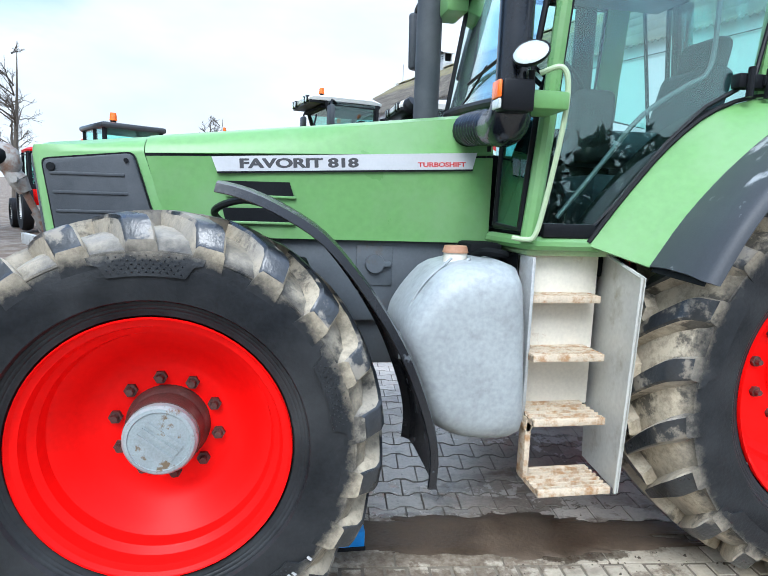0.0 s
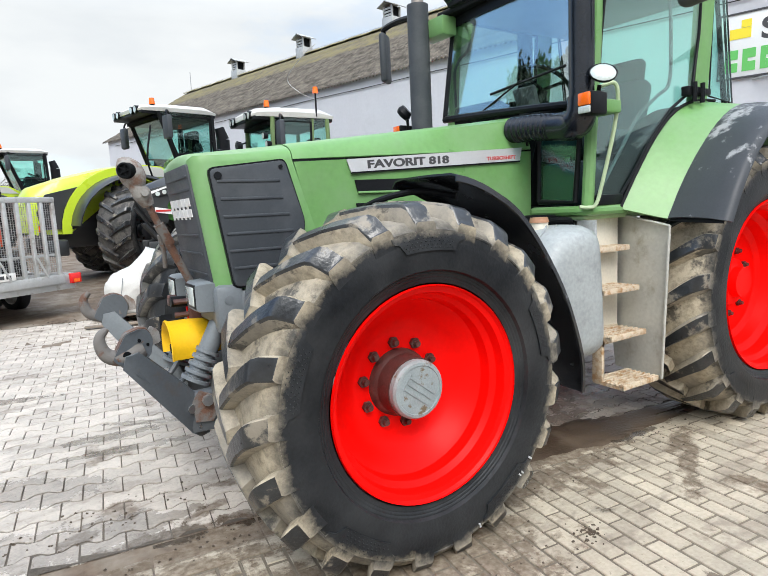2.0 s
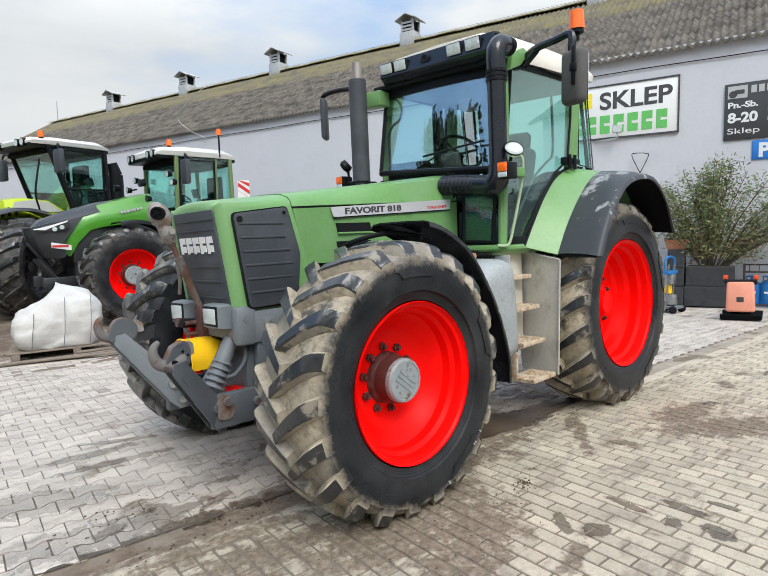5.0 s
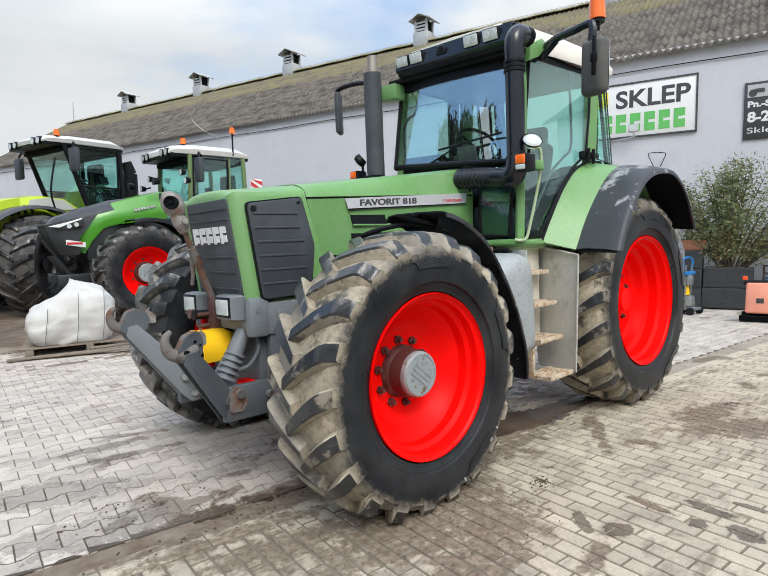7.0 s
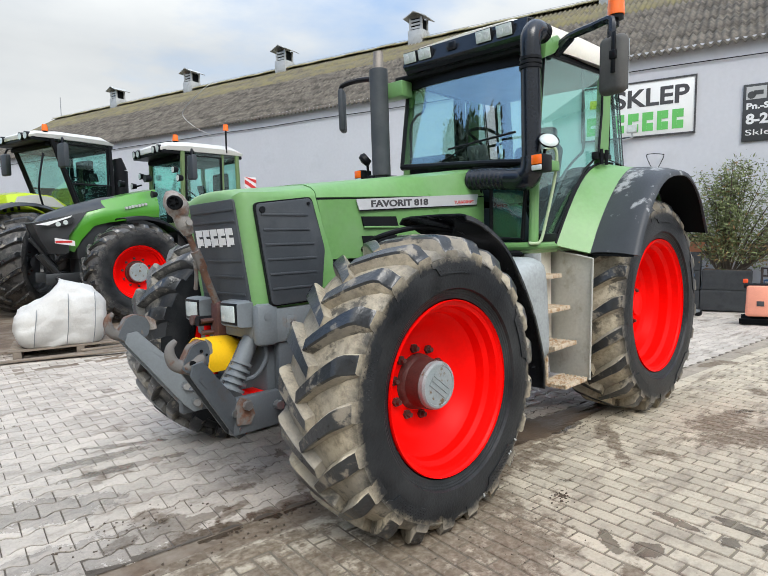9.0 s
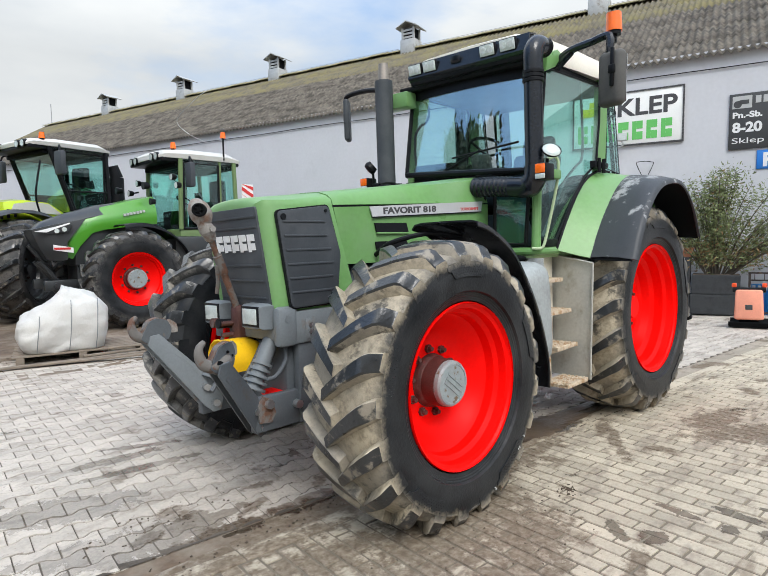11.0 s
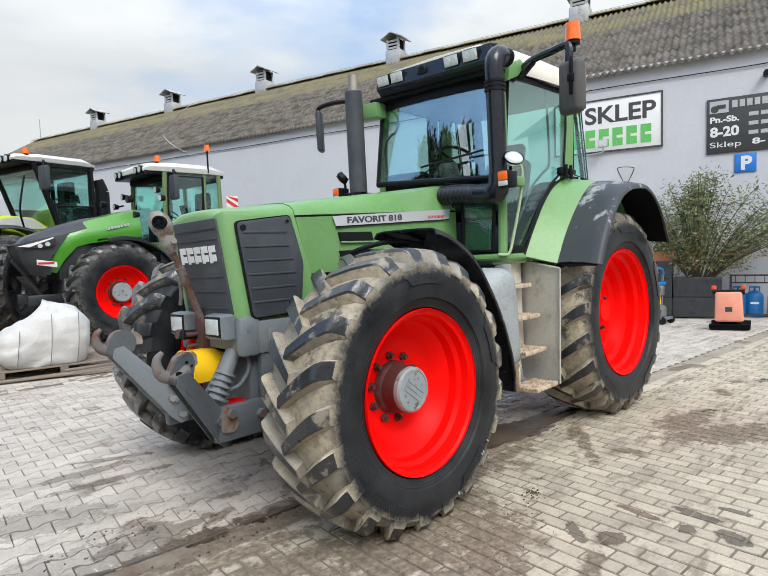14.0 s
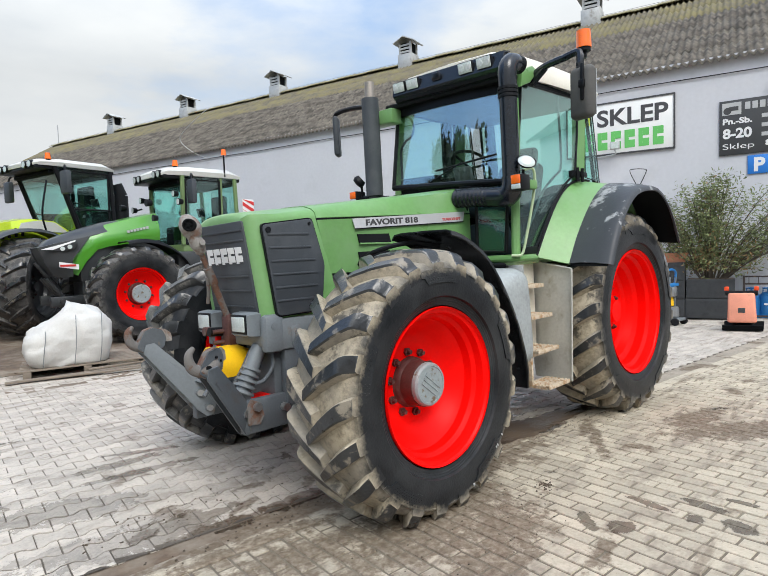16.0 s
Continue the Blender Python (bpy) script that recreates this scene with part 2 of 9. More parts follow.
    l.new(wm.outputs["Result"], mx.inputs["B"])
    l.new(mul.outputs[0], mx.inputs["Factor"])
    l.new(base, mx.inputs["A"])
    # a thin grey film of dust over all of the rubber
    dust, dm = n.new("ShaderNodeTexNoise"), n.new("ShaderNodeMix")
    dust.inputs["Scale"].default_value, dust.inputs["Detail"].default_value = 3.0, 8
    l.new(co.outputs["Object"], dust.inputs["Vector"])
    dr = n.new("ShaderNodeMapRange")
    dr.inputs["From Min"].default_value, dr.inputs["From Max"].default_value = 0.36, 0.72
    dr.inputs["To Max"].default_value = 0.19
    l.new(dust.outputs["Fac"], dr.inputs["Value"])
    dm.data_type = "RGBA"
    dm.inputs["B"].default_value = (0.16, 0.162, 0.16, 1)
    l.new(dr.outputs["Result"], dm.inputs["Factor"])
    l.new(mx.outputs["Result"], dm.inputs["A"])
    l.new(dm.outputs["Result"], b.inputs["Base Color"])
    return m


def paving_material(name, color, wet_bias=0.0, spec=0.36, wet_rough=0.12, damp_to=0.30):
    """Pale concrete blocks, stained: dirt, and wet patches that are darker and smooth, thick along the gutter."""
    m = material(name, color, 0.82, vary=0.2, scale=5, bump=0.3, bump_scale=130, by_object=0.13, world_space=True)
    n, l = m.node_tree.nodes, m.node_tree.links
    b = n["Principled BSDF"]
    base = b.inputs["Base Color"].links[0].from_socket
    geo, sep = n.new("ShaderNodeNewGeometry"), n.new("ShaderNodeSeparateXYZ")
    l.new(geo.outputs["Position"], sep.inputs["Vector"])

    def math_(op, a, c, d=None):
        x = n.new("ShaderNodeMath")
        x.operation = op
        for i, v in enumerate((a, c, d)):
            if v is None:
                continue
            if isinstance(v, (int, float)):
                x.inputs[i].default_value = v
            else:
                l.new(v, x.inputs[i])
        return x.outputs[0]

    def patches(scale, lo, hi, detail=7, stretch=(1, 1, 1)):
        mp, t, r = n.new("ShaderNodeMapping"), n.new("ShaderNodeTexNoise"), n.new("ShaderNodeMapRange")
        mp.inputs["Scale"].default_value = stretch
        l.new(geo.outputs["Position"], mp.inputs["Vector"])
        l.new(mp.outputs["Vector"], t.inputs["Vector"])
        t.inputs["Scale"].default_value, t.inputs["Detail"].default_value, t.inputs["Roughness"].default_value = scale, detail, 0.6
        return t, r, lo, hi

    def mask(scale, lo, hi, shift=None, stretch=(1, 1, 1)):
        t, r, lo, hi = patches(scale, lo, hi, 7, stretch)
        v = t.outputs["Fac"]
        if shift is not None:
            v = math_("ADD", v, shift)
        r.inputs["From Min"].default_value, r.inputs["From Max"].default_value = lo, hi
        l.new(v, r.inputs["Value"])
        return r.outputs["Result"]

    # distance from the gutter's line
    line = math_("ADD", math_("MULTIPLY_ADD", sep.outputs["X"], GUTTER_SLOPE, -GUTTER_Y), math_("MULTIPLY", sep.outputs["Y"], 1.0))
    near = math_("SUBTRACT", 0.07, math_("MULTIPLY", math_("ABSOLUTE", line, None), 0.25))
    near = math_("MAXIMUM", near, 0.0)
    def blots(spots, ragged, lo, hi):
        """Stains of given places and sizes (x, y, half length, half width, turn), with ragged edges."""
        best = None
        for x, y, rx, ry, turn in spots:
            mp, ln = n.new("ShaderNodeMapping"), n.new("ShaderNodeVectorMath")
            mp.vector_type, ln.operation = "TEXTURE", "LENGTH"
            mp.inputs["Location"].default_value, mp.inputs["Rotation"].default_value, mp.inputs["Scale"].default_value = (x, y, 0), (0, 0, radians(turn)), (rx, ry, 100)
            l.new(geo.outputs["Position"], mp.inputs["Vector"])
            l.new(mp.outputs["Vector"], ln.inputs[0])
            best = ln.outputs["Value"] if best is None else math_("MINIMUM", best, ln.outputs["Value"])
        t = n.new("ShaderNodeTexNoise")
        t.inputs["Scale"].default_value, t.inputs["Detail"].default_value, t.inputs["Roughness"].default_value = 9, 6, 0.7
        l.new(geo.outputs["Position"], t.inputs["Vector"])
        v = math_("SUBTRACT", math_("MULTIPLY_ADD", t.outputs["Fac"], ragged, 1 - ragged * 0.5), best)
        r = n.new("ShaderNodeMapRange")
        r.inputs["From Min"].default_value, r.inputs["From Max"].default_value = lo, hi
        l.new(v, r.inputs["Value"])
        return r.outputs["Result"]

    dirt = math_("MAXIMUM", mask(2.2, 0.60, 0.66, near), blots(MUD, 3.2, 0.0, 0.38))
    streaks = mask(1.1, 0.60, 0.66, None, (0.7, 5.0, 1))
    dirt = math_("MAXIMUM", dirt, math_("MULTIPLY", streaks, 0.7))
    wet = mask(1.5, 0.66 - wet_bias, 0.69 - wet_bias, math_("MULTIPLY", near, 0.5), (0.8, 1.3, 1))
    wet = math_("MAXIMUM", wet, blots(WET, 2.0, 0.05, 0.2))
    m1, m2, m3 = (n.new("ShaderNodeMix") for _ in range(3))
    m1.data_type = m2.data_type = "RGBA"
    m1.inputs["B"].default_value = (0.135, 0.100, 0.068, 1)
    l.new(math_("MULTIPLY", dirt, math_("MULTIPLY_ADD", mask(26, 0.36, 0.62), 0.42, 0.56)), m1.inputs["Factor"])
    # thin grey-brown smears, drawn out along the yard, and fine specks
    film = n.new("ShaderNodeMix")
    film.data_type = "RGBA"
    film.inputs["B"].default_value = (0.205, 0.172, 0.138, 1)
    smear = math_("MULTIPLY", mask(2.6, 0.52, 0.60, None, (0.8, 2.2, 1)), math_("MULTIPLY_ADD", mask(17, 0.40, 0.60), 0.45, 0.18))
    specks = math_("MULTIPLY", mask(38, 0.62, 0.66), 0.6)
    l.new(math_("MAXIMUM", smear, specks), film.inputs["Factor"])
    l.new(base, film.inputs["A"])
    l.new(film.outputs["Result"], m1.inputs["A"])
    b.inputs["Specular IOR Level"].default_value = spec
    damp = n.new("ShaderNodeMix")
    damp.data_type, damp.blend_type = "RGBA", "MULTIPLY"
    damp.inputs["Factor"].default_value = 1.0
    damp.inputs["B"].default_value = (damp_to, damp_to * 0.97, damp_to * 0.94, 1)
    l.new(m1.outputs["Result"], damp.inputs["A"])
    l.new(damp.outputs["Result"], m2.inputs["B"])
    l.new(math_("MULTIPLY", wet, 0.85), m2.inputs["Factor"])
    l.new(m1.outputs["Result"], m2.inputs["A"])
    l.new(m2.outputs["Result"], b.inputs["Base Color"])
    m3.inputs["A"].default_value, m3.inputs["B"].default_value = 0.8, wet_rough
    l.new(math_("MULTIPLY", wet, 0.9), m3.inputs["Factor"])
    l.new(m3.outputs["Result"], b.inputs["Roughness"])
    return m


GUTTER_Y, GUTTER_SLOPE = -0.50, 0.098
MUD = [(-0.80, -0.92, 0.55, 0.20, -10), (0.95, -0.93, 0.6, 0.09, -6), (-0.55, -0.52, 1.3, 0.085, -6), (0.9, -0.66, 1.4, 0.10, -6), (-1.0, -0.62, 0.7, 0.10, -4), (1.05, -0.62, 1.55, 0.20, -6), (-0.65, -0.44, 0.95, 0.14, -6), (1.72, -1.30, 0.46, 0.065, 32), (0.12, -2.06, 0.24, 0.06, 12), (1.15, -0.80, 0.9, 0.10, -6), (-0.25, -1.25, 0.85, 0.33, -6), (0.55, -0.95, 0.7, 0.16, -6), (1.7, -0.62, 0.9, 0.10, -6), (1.09, -1.12, 0.05, 0.13, 20), (1.36, -1.02, 0.05, 0.12, 20),
       (0.05, -1.55, 0.42, 0.26, 10), (-0.29, -1.70, 0.40, 0.20, 0), (0.25, -1.20, 0.30, 0.20, 0), (2.55, -2.05, 0.60, 0.26, -38), (2.75, -1.70, 0.5, 0.16, -8), (1.95, -1.10, 0.3, 0.08, 20),
       (-0.93, -0.31, 0.45, 0.10, -6), (-0.50, -0.38, 0.40, 0.10, -6), (-0.74, -0.16, 0.16, 0.05, 20), (-0.55, 0.05, 0.14, 0.045, -10), (-0.22, -0.15, 0.14, 0.06, 30), (0.06, 0.79, 0.20, 0.06, -15),
       (-1.33, -0.07, 0.10, 0.07, 0), (-1.10, 0.12, 0.12, 0.06, 10), (-0.6, -2.3, 0.5, 0.12, -20), (3.6, -2.6, 0.5, 0.12, -6), (-2.6, 0.6, 0.6, 0.10, 20)]
WET = [(1.35, 0.12, 1.5, 0.42, -6), (1.25, -0.34, 0.9, 0.12, -6), (1.38, -0.70, 0.40, 0.10, -6), (1.78, -0.83, 0.35, 0.09, -6), (-1.55, 0.52, 0.50, 0.19, -18), (-1.80, 0.62, 0.25, 0.10, -22), (-1.40, -0.08, 0.60, 0.19, -10), (-1.05, -0.28, 0.34, 0.09, -8), (-1.06, 1.10, 0.36, 0.09, -5), (-0.83, 1.25, 0.32, 0.05, -28), (-1.0, 0.80, 0.5, 0.06, -8),
       (-1.31, -0.09, 0.45, 0.12, 6), (-0.98, -0.11, 0.30, 0.07, 0), (-1.67, 0.06, 0.35, 0.08, -12), (-0.45, -0.33, 0.35, 0.09, -6), (0.81, -2.03, 0.17, 0.035, 78), (0.975, -2.26, 0.17, 0.045, 77), (1.14, -2.43, 0.10, 0.03, 83),
       (0.76, -2.29, 0.07, 0.05, 0), (0.81, -2.50, 0.12, 0.07, 70), (0.44, -2.03, 0.09, 0.08, 0), (0.39, -1.86, 0.14, 0.045, 45), (-2.3, 1.3, 0.6, 0.10, 12), (-2.0, 2.6, 0.7, 0.10, -12)]
GREEN = material("green_paint", (0.148, 0.315, 0.106), 0.30, vary=0.10, scale=3, second=(0.19, 0.33, 0.155), second_at=0.60, second_scale=2.2, soft=0.14, second_rough=0.42, bump=0.015, bump_scale=8, spec=0.36)
GREEN_OLD = material("green_paint_pale", (0.36, 0.52, 0.27), 0.45, vary=0.12, scale=6)
RED = material("red_wheel_paint", (0.88, 0.002, 0.0015), 0.40, vary=0.06, scale=4, spec=0.12, second=(0.55, 0.02, 0.01), second_at=0.74, second_scale=9)
GREY = material("grey_cast_iron_paint", (0.085, 0.097, 0.11), 0.5, vary=0.14, scale=7, second=(0.10, 0.08, 0.06), second_at=0.66, second_scale=6, bump=0.08)
GREY_LIGHT = material("light_grey_paint", (0.155, 0.175, 0.19), 0.48, vary=0.12, scale=7, second=(0.16, 0.11, 0.07), second_at=0.68, second_scale=7, bump=0.06)
PLASTIC = material("dark_grey_plastic", (0.050, 0.057, 0.066), 0.5, spec=0.3, vary=0.12, scale=9, bump=0.12, bump_scale=240, second=(0.085, 0.092, 0.10), second_at=0.60, second_scale=3.4, soft=0.14)
PLASTIC_WORN = material("dark_plastic_worn_pale", (0.047, 0.052, 0.060), 0.5, vary=0.14, scale=8, bump=0.1, bump_scale=200, second=(0.34, 0.35, 0.36), second_at=0.61, second_scale=4.2, soft=0.03, spec=0.35)
BLACK = material("black_plastic", (0.010, 0.011, 0.013), 0.38, spec=0.14, vary=0.2, scale=9, bump=0.05)
BLACK_SHINE = material("black_gloss_pipe", (0.010, 0.013, 0.019), 0.22, vary=0.15, scale=5, spec=0.5, bump=0.05, bump_scale=12)
BLACK_WORN = material("scratched_black_plastic", (0.011, 0.012, 0.015), 0.24, spec=0.5, vary=0.2, scale=9, second=(0.10, 0.11, 0.12), second_at=0.665, second_scale=7, soft=0.02, bump=0.1, bump_scale=30)
FABRIC = material("dark_blue_seat_fabric", (0.020, 0.034, 0.045), 0.85, vary=0.25, scale=9, second=(0.035, 0.055, 0.07), second_at=0.55, second_scale=5, soft=0.1, bump=0.3, bump_scale=160)
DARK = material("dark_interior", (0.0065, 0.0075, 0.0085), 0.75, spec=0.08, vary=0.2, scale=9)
RUBBER = material("black_rubber", (0.014, 0.014, 0.016), 0.7, spec=0.2, vary=0.3, scale=10)
RUST = material("rusty_iron", (0.13, 0.065, 0.042), 0.75, vary=0.4, scale=14, second=(0.15, 0.142, 0.135), second_at=0.46, second_scale=9, soft=0.04, bump=0.3, bump_scale=80)
RUST_DARK = material("brown_rusted_hub", (0.075, 0.030, 0.026), 0.55, vary=0.35, scale=12, second=(0.14, 0.115, 0.10), second_at=0.62, second_scale=8, bump=0.2, bump_scale=90)
CAPGREY = material("hub_cap_grey", (0.25, 0.29, 0.30), 0.5, vary=0.2, scale=12, second=(0.14, 0.10, 0.06), second_at=0.61, second_scale=17, soft=0.03, bump=0.1)
STEEL = material("bright_steel", (0.42, 0.43, 0.44), 0.38, metal=0.85, vary=0.15, scale=8)
ALU = material("worn_aluminium", (0.50, 0.50, 0.46), 0.45, metal=0.25, vary=0.14, scale=4, second=(0.34, 0.31, 0.24), second_at=0.62, second_scale=5)
TANK = material("grey_fuel_tank", (0.325, 0.35, 0.355), 0.45, vary=0.22, scale=4, second=(0.19, 0.20, 0.20), second_at=0.66, second_scale=5, soft=0.12, bump=0.05, bump_scale=30)
CREAM = material("cream_paint", (0.72, 0.68, 0.58), 0.5, vary=0.1, scale=6, second=(0.38, 0.24, 0.12), second_at=0.7, second_scale=6)
TREAD_STEP = material("rusty_cream_step", (0.55, 0.46, 0.345), 0.65, vary=0.22, scale=12, second=(0.36, 0.21, 0.10), second_at=0.55, second_scale=22, bump=0.2)
WHITE = material("white_paint", (0.78, 0.77, 0.74), 0.45, vary=0.06, scale=5)
PALE_ROOF = material("pale_cab_roof", (0.56, 0.56, 0.53), 0.4, vary=0.08, scale=4)
ROOFWHITE = material("cream_cab_roof", (0.80, 0.77, 0.68), 0.4, vary=0.06, scale=5)
YELLOW = material("yellow_plastic", (0.85, 0.50, 0.01), 0.4, vary=0.08, scale=8, second=(0.5, 0.28, 0.02), second_at=0.7, second_scale=8)
SILVER = material("silver_plate", (0.62, 0.63, 0.65), 0.35, metal=0.3, vary=0.05, scale=8)
LENS = material("clear_lamp_lens", (0.55, 0.61, 0.59), 0.10, vary=0.22, scale=9, coat=0.8, bump=0.05, bump_scale=20, spec=0.8)
REFLECTOR = material("lamp_reflector", (0.62, 0.66, 0.66), 0.12, vary=0.3, scale=60, coat=0.6)
ORANGE_LENS = material("orange_lens", (0.95, 0.16, 0.01), 0.22, vary=0.1, scale=20, coat=0.5)
RED_LENS = material("red_lens", (0.7, 0.01, 0.01), 0.22, vary=0.1, scale=20, coat=0.5)
MIRROR = material("mirror_glass", (0.85, 0.87, 0.88), 0.03, metal=1.0, vary=0.01)
GLASS = glass_material("teal_tinted_glass", (0.80, 0.99, 0.945), 0.018)
GLASS_DOOR = glass_material("door_glass", (0.82, 0.995, 0.95), 0.10)
GLASS_CAB = glass_material("deep_teal_glass", (0.79, 0.97, 0.935), 0.08)
SCREEN = glass_material("windscreen_glass", (0.94, 1.0, 0.985), 0.28)
GLASS_DARK = glass_material("dark_tinted_glass", (0.50, 0.86, 0.86), 0.09)
LUG_TOP = material("scuffed_lug_rubber", (0.018, 0.021, 0.025), 0.30, vary=0.4, scale=7, bump=0.25, bump_scale=60, second=(0.22, 0.195, 0.155), second_at=0.57, second_scale=7, soft=0.03, spec=0.75, world_space=True)
TYRE_FAR = tyre_material("dusty_front_tyre", 0.735, 0.78, 0.807, 0.48, (0.27, 0.25, 0.21))
TYRE_F = tyre_material("muddy_front_tyre", 0.662, 0.722, 0.807, 0.60, (0.375, 0.325, 0.24))
TYRE_R = tyre_material("muddy_rear_tyre", 0.77, 0.83, 0.928, 0.58, (0.50, 0.43, 0.315), shoulder=(0.23, 0.29))
TYRE_BIG = tyre_material("big_dusty_tyre", 0.72, 0.86, 2.0, 0.52, (0.115, 0.108, 0.098))
LIME = material("lime_paint", (0.52, 0.68, 0.03), 0.3, vary=0.05, scale=3, coat=0.4)
GREEN_NEW = material("fresh_green_paint", (0.065, 0.27, 0.02), 0.3, vary=0.05, scale=3, coat=0.4)
CHARCOAL = material("charcoal_paint", (0.03, 0.033, 0.036), 0.38, vary=0.12, scale=5, coat=0.2)
ORANGE = material("orange_paint", (0.80, 0.075, 0.012), 0.4, vary=0.08, scale=5, coat=0.2)
ORANGE_PALE = material("faded_orange_paint", (0.85, 0.34, 0.23), 0.5, vary=0.1, scale=6, second=(0.35, 0.2, 0.13), second_at=0.7, second_scale=5)
GALV = material("galvanised_steel", (0.47, 0.48, 0.475), 0.5, metal=0.35, vary=0.18, scale=9, second=(0.30, 0.28, 0.25), second_at=0.62, second_scale=5)
BLUE = material("blue_paint", (0.02, 0.17, 0.45), 0.4, vary=0.12, scale=7)
TEAL = material("teal_paint", (0.02, 0.25, 0.27), 0.4, vary=0.12, scale=7)
BAG = material("white_woven_bag", (0.52, 0.515, 0.495), 0.7, vary=0.1, scale=6, bump=0.5, bump_scale=26, second=(0.52, 0.51, 0.48), second_at=0.66, second_scale=3)
WOOD = material("weathered_wood", (0.20, 0.165, 0.13), 0.85, vary=0.3, scale=9, bump=0.3, bump_scale=60)
TERRACOTTA = material("terracotta_plastic", (0.46, 0.19, 0.11), 0.7, vary=0.12, scale=9)
PLANTER = material("dark_concrete_block", (0.038, 0.041, 0.044), 0.85, vary=0.25, scale=5, second=(0.03, 0.032, 0.035), second_at=0.57, second_scale=5, bump=0.35, bump_scale=70)
WALL = material("grey_plaster", (0.57, 0.58, 0.615), 0.85, vary=0.05, scale=1.2, bump=0.12, bump_scale=50, second=(0.50, 0.51, 0.535), second_at=0.66, second_scale=0.7)
ROOF = material("weathered_cement_sheet", (0.145, 0.128, 0.105), 0.95, vary=0.5, scale=6.5, bump=0.4, bump_scale=30, second=(0.058, 0.052, 0.044), second_at=0.52, second_scale=3.4, soft=0.10)
ROOF_MOSS = material("mossy_cement_sheet", (0.14, 0.125, 0.092), 0.95, vary=0.5, scale=4.5, bump=0.4, bump_scale=30, second=(0.20, 0.178, 0.09), second_at=0.52, second_scale=2.2, soft=0.10)
ROOF_PALE = material("cement_ridge_moss", (0.22, 0.20, 0.11), 0.95, vary=0.25, scale=4, bump=0.3, bump_scale=40)
SIGNWHITE = material("white_sign_board", (0.80, 0.81, 0.80), 0.45, vary=0.03, scale=3)
SIGNDARK = material("anthracite_sign_board", (0.05, 0.052, 0.055), 0.5, vary=0.06, scale=3)
INK = material("dark_lettering", (0.055, 0.055, 0.06), 0.5, vary=0.04)
INK_GREEN = material("green_lettering", (0.13, 0.50, 0.12), 0.5, vary=0.04)
INK_YELLOW = material("yellow_print", (0.85, 0.70, 0.04), 0.5, vary=0.04)
INK_WHITE = material("white_lettering", (0.75, 0.76, 0.76), 0.5, vary=0.03)
INK_RED = material("red_lettering", (0.55, 0.03, 0.03), 0.5, vary=0.03)
INK_PALE = material("grey_lettering", (0.45, 0.46, 0.46), 0.5, vary=0.03)
SIGNBLUE = material("blue_sign", (0.02, 0.19, 0.62), 0.4, vary=0.04)
BROWN_STEEL = material("dark_brown_steel", (0.045, 0.032, 0.03), 0.6, vary=0.3, scale=12)
LEAF = material("shrub_leaf", (0.165, 0.20, 0.082), 0.6, vary=0.35, scale=5, by_object=0.45)
LEAF_DRY = material("dry_leaf", (0.25, 0.16, 0.07), 0.7, vary=0.3, scale=5, by_object=0.3)
BARK = material("bark", (0.09, 0.075, 0.06), 0.9, vary=0.3, scale=12, bump=0.4)
PAVE = paving_material("pale_concrete_block", (0.445, 0.392, 0.306))
PAVE2 = paving_material("grey_interlocking_block", (0.448, 0.402, 0.347), 0.0, spec=1.0, wet_rough=0.04, damp_to=0.60)
GUTTER = paving_material("worn_concrete_gutter", (0.33, 0.29, 0.235), 0.0, spec=0.25, wet_rough=0.16)
SOIL = material("brown_soil_and_gravel", (0.125, 0.088, 0.06), 0.95, vary=0.4, scale=1.6, bump=0.6, bump_scale=18, second=(0.27, 0.235, 0.19), second_at=0.56, second_scale=2.0, soft=0.12)


# ---- helpers of the scene ----
def finish(name, bm, mat, parent=None, label="", smooth=35):
    me = bpy.data.meshes.new(name)
    bmesh.ops.recalc_face_normals(bm, faces=bm.faces)
    bm.to_mesh(me)
    bm.free()
    me.materials.append(mat)
    if smooth:
        me.shade_smooth()
        me.set_sharp_from_angle(angle=radians(smooth))
    ob = new(name, me)
    if parent:
        ob.parent = parent
    if label:
        ob["label"] = label
    return ob


def part(name, bm, mat, parent, label="", smooth=35):
    """One mesh under a thing or under a part."""
    return finish(name, bm, mat, parent, label, smooth)


def thing(name, label, category, m=None, group="", kind=""):
    ob = new(name)
    ob.empty_display_size = 0.2
    if m is not None:
        ob.matrix_world = m
    return tagged(ob, label, category, group, kind)


def box(bm, x0, x1, y0, y1, z0, z1, bevel=0.0, seg=2, m=None):
    vs = [bm.verts.new((x, y, z)) for x in (x0, x1) for y in (y0, y1) for z in (z0, z1)]
    fs = [bm.faces.new([vs[i] for i in f]) for f in ((0, 1, 3, 2), (4, 6, 7, 5), (0, 4, 5, 1), (2, 3, 7, 6), (0, 2, 6, 4), (1, 5, 7, 3))]
    if bevel:
        es = list({e for f in fs for e in f.edges})
        r = bmesh.ops.bevel(bm, geom=es, offset=bevel, segments=seg, affect="EDGES", profile=0.5)
        vs = list({v for f in r["faces"] for v in f.verts} | {v for v in vs if v.is_valid})
    if m is not None:
        bmesh.ops.transform(bm, matrix=m, verts=vs)
    return bm


def new_box(*a, **k):
    return box(bmesh.new(), *a, **k)


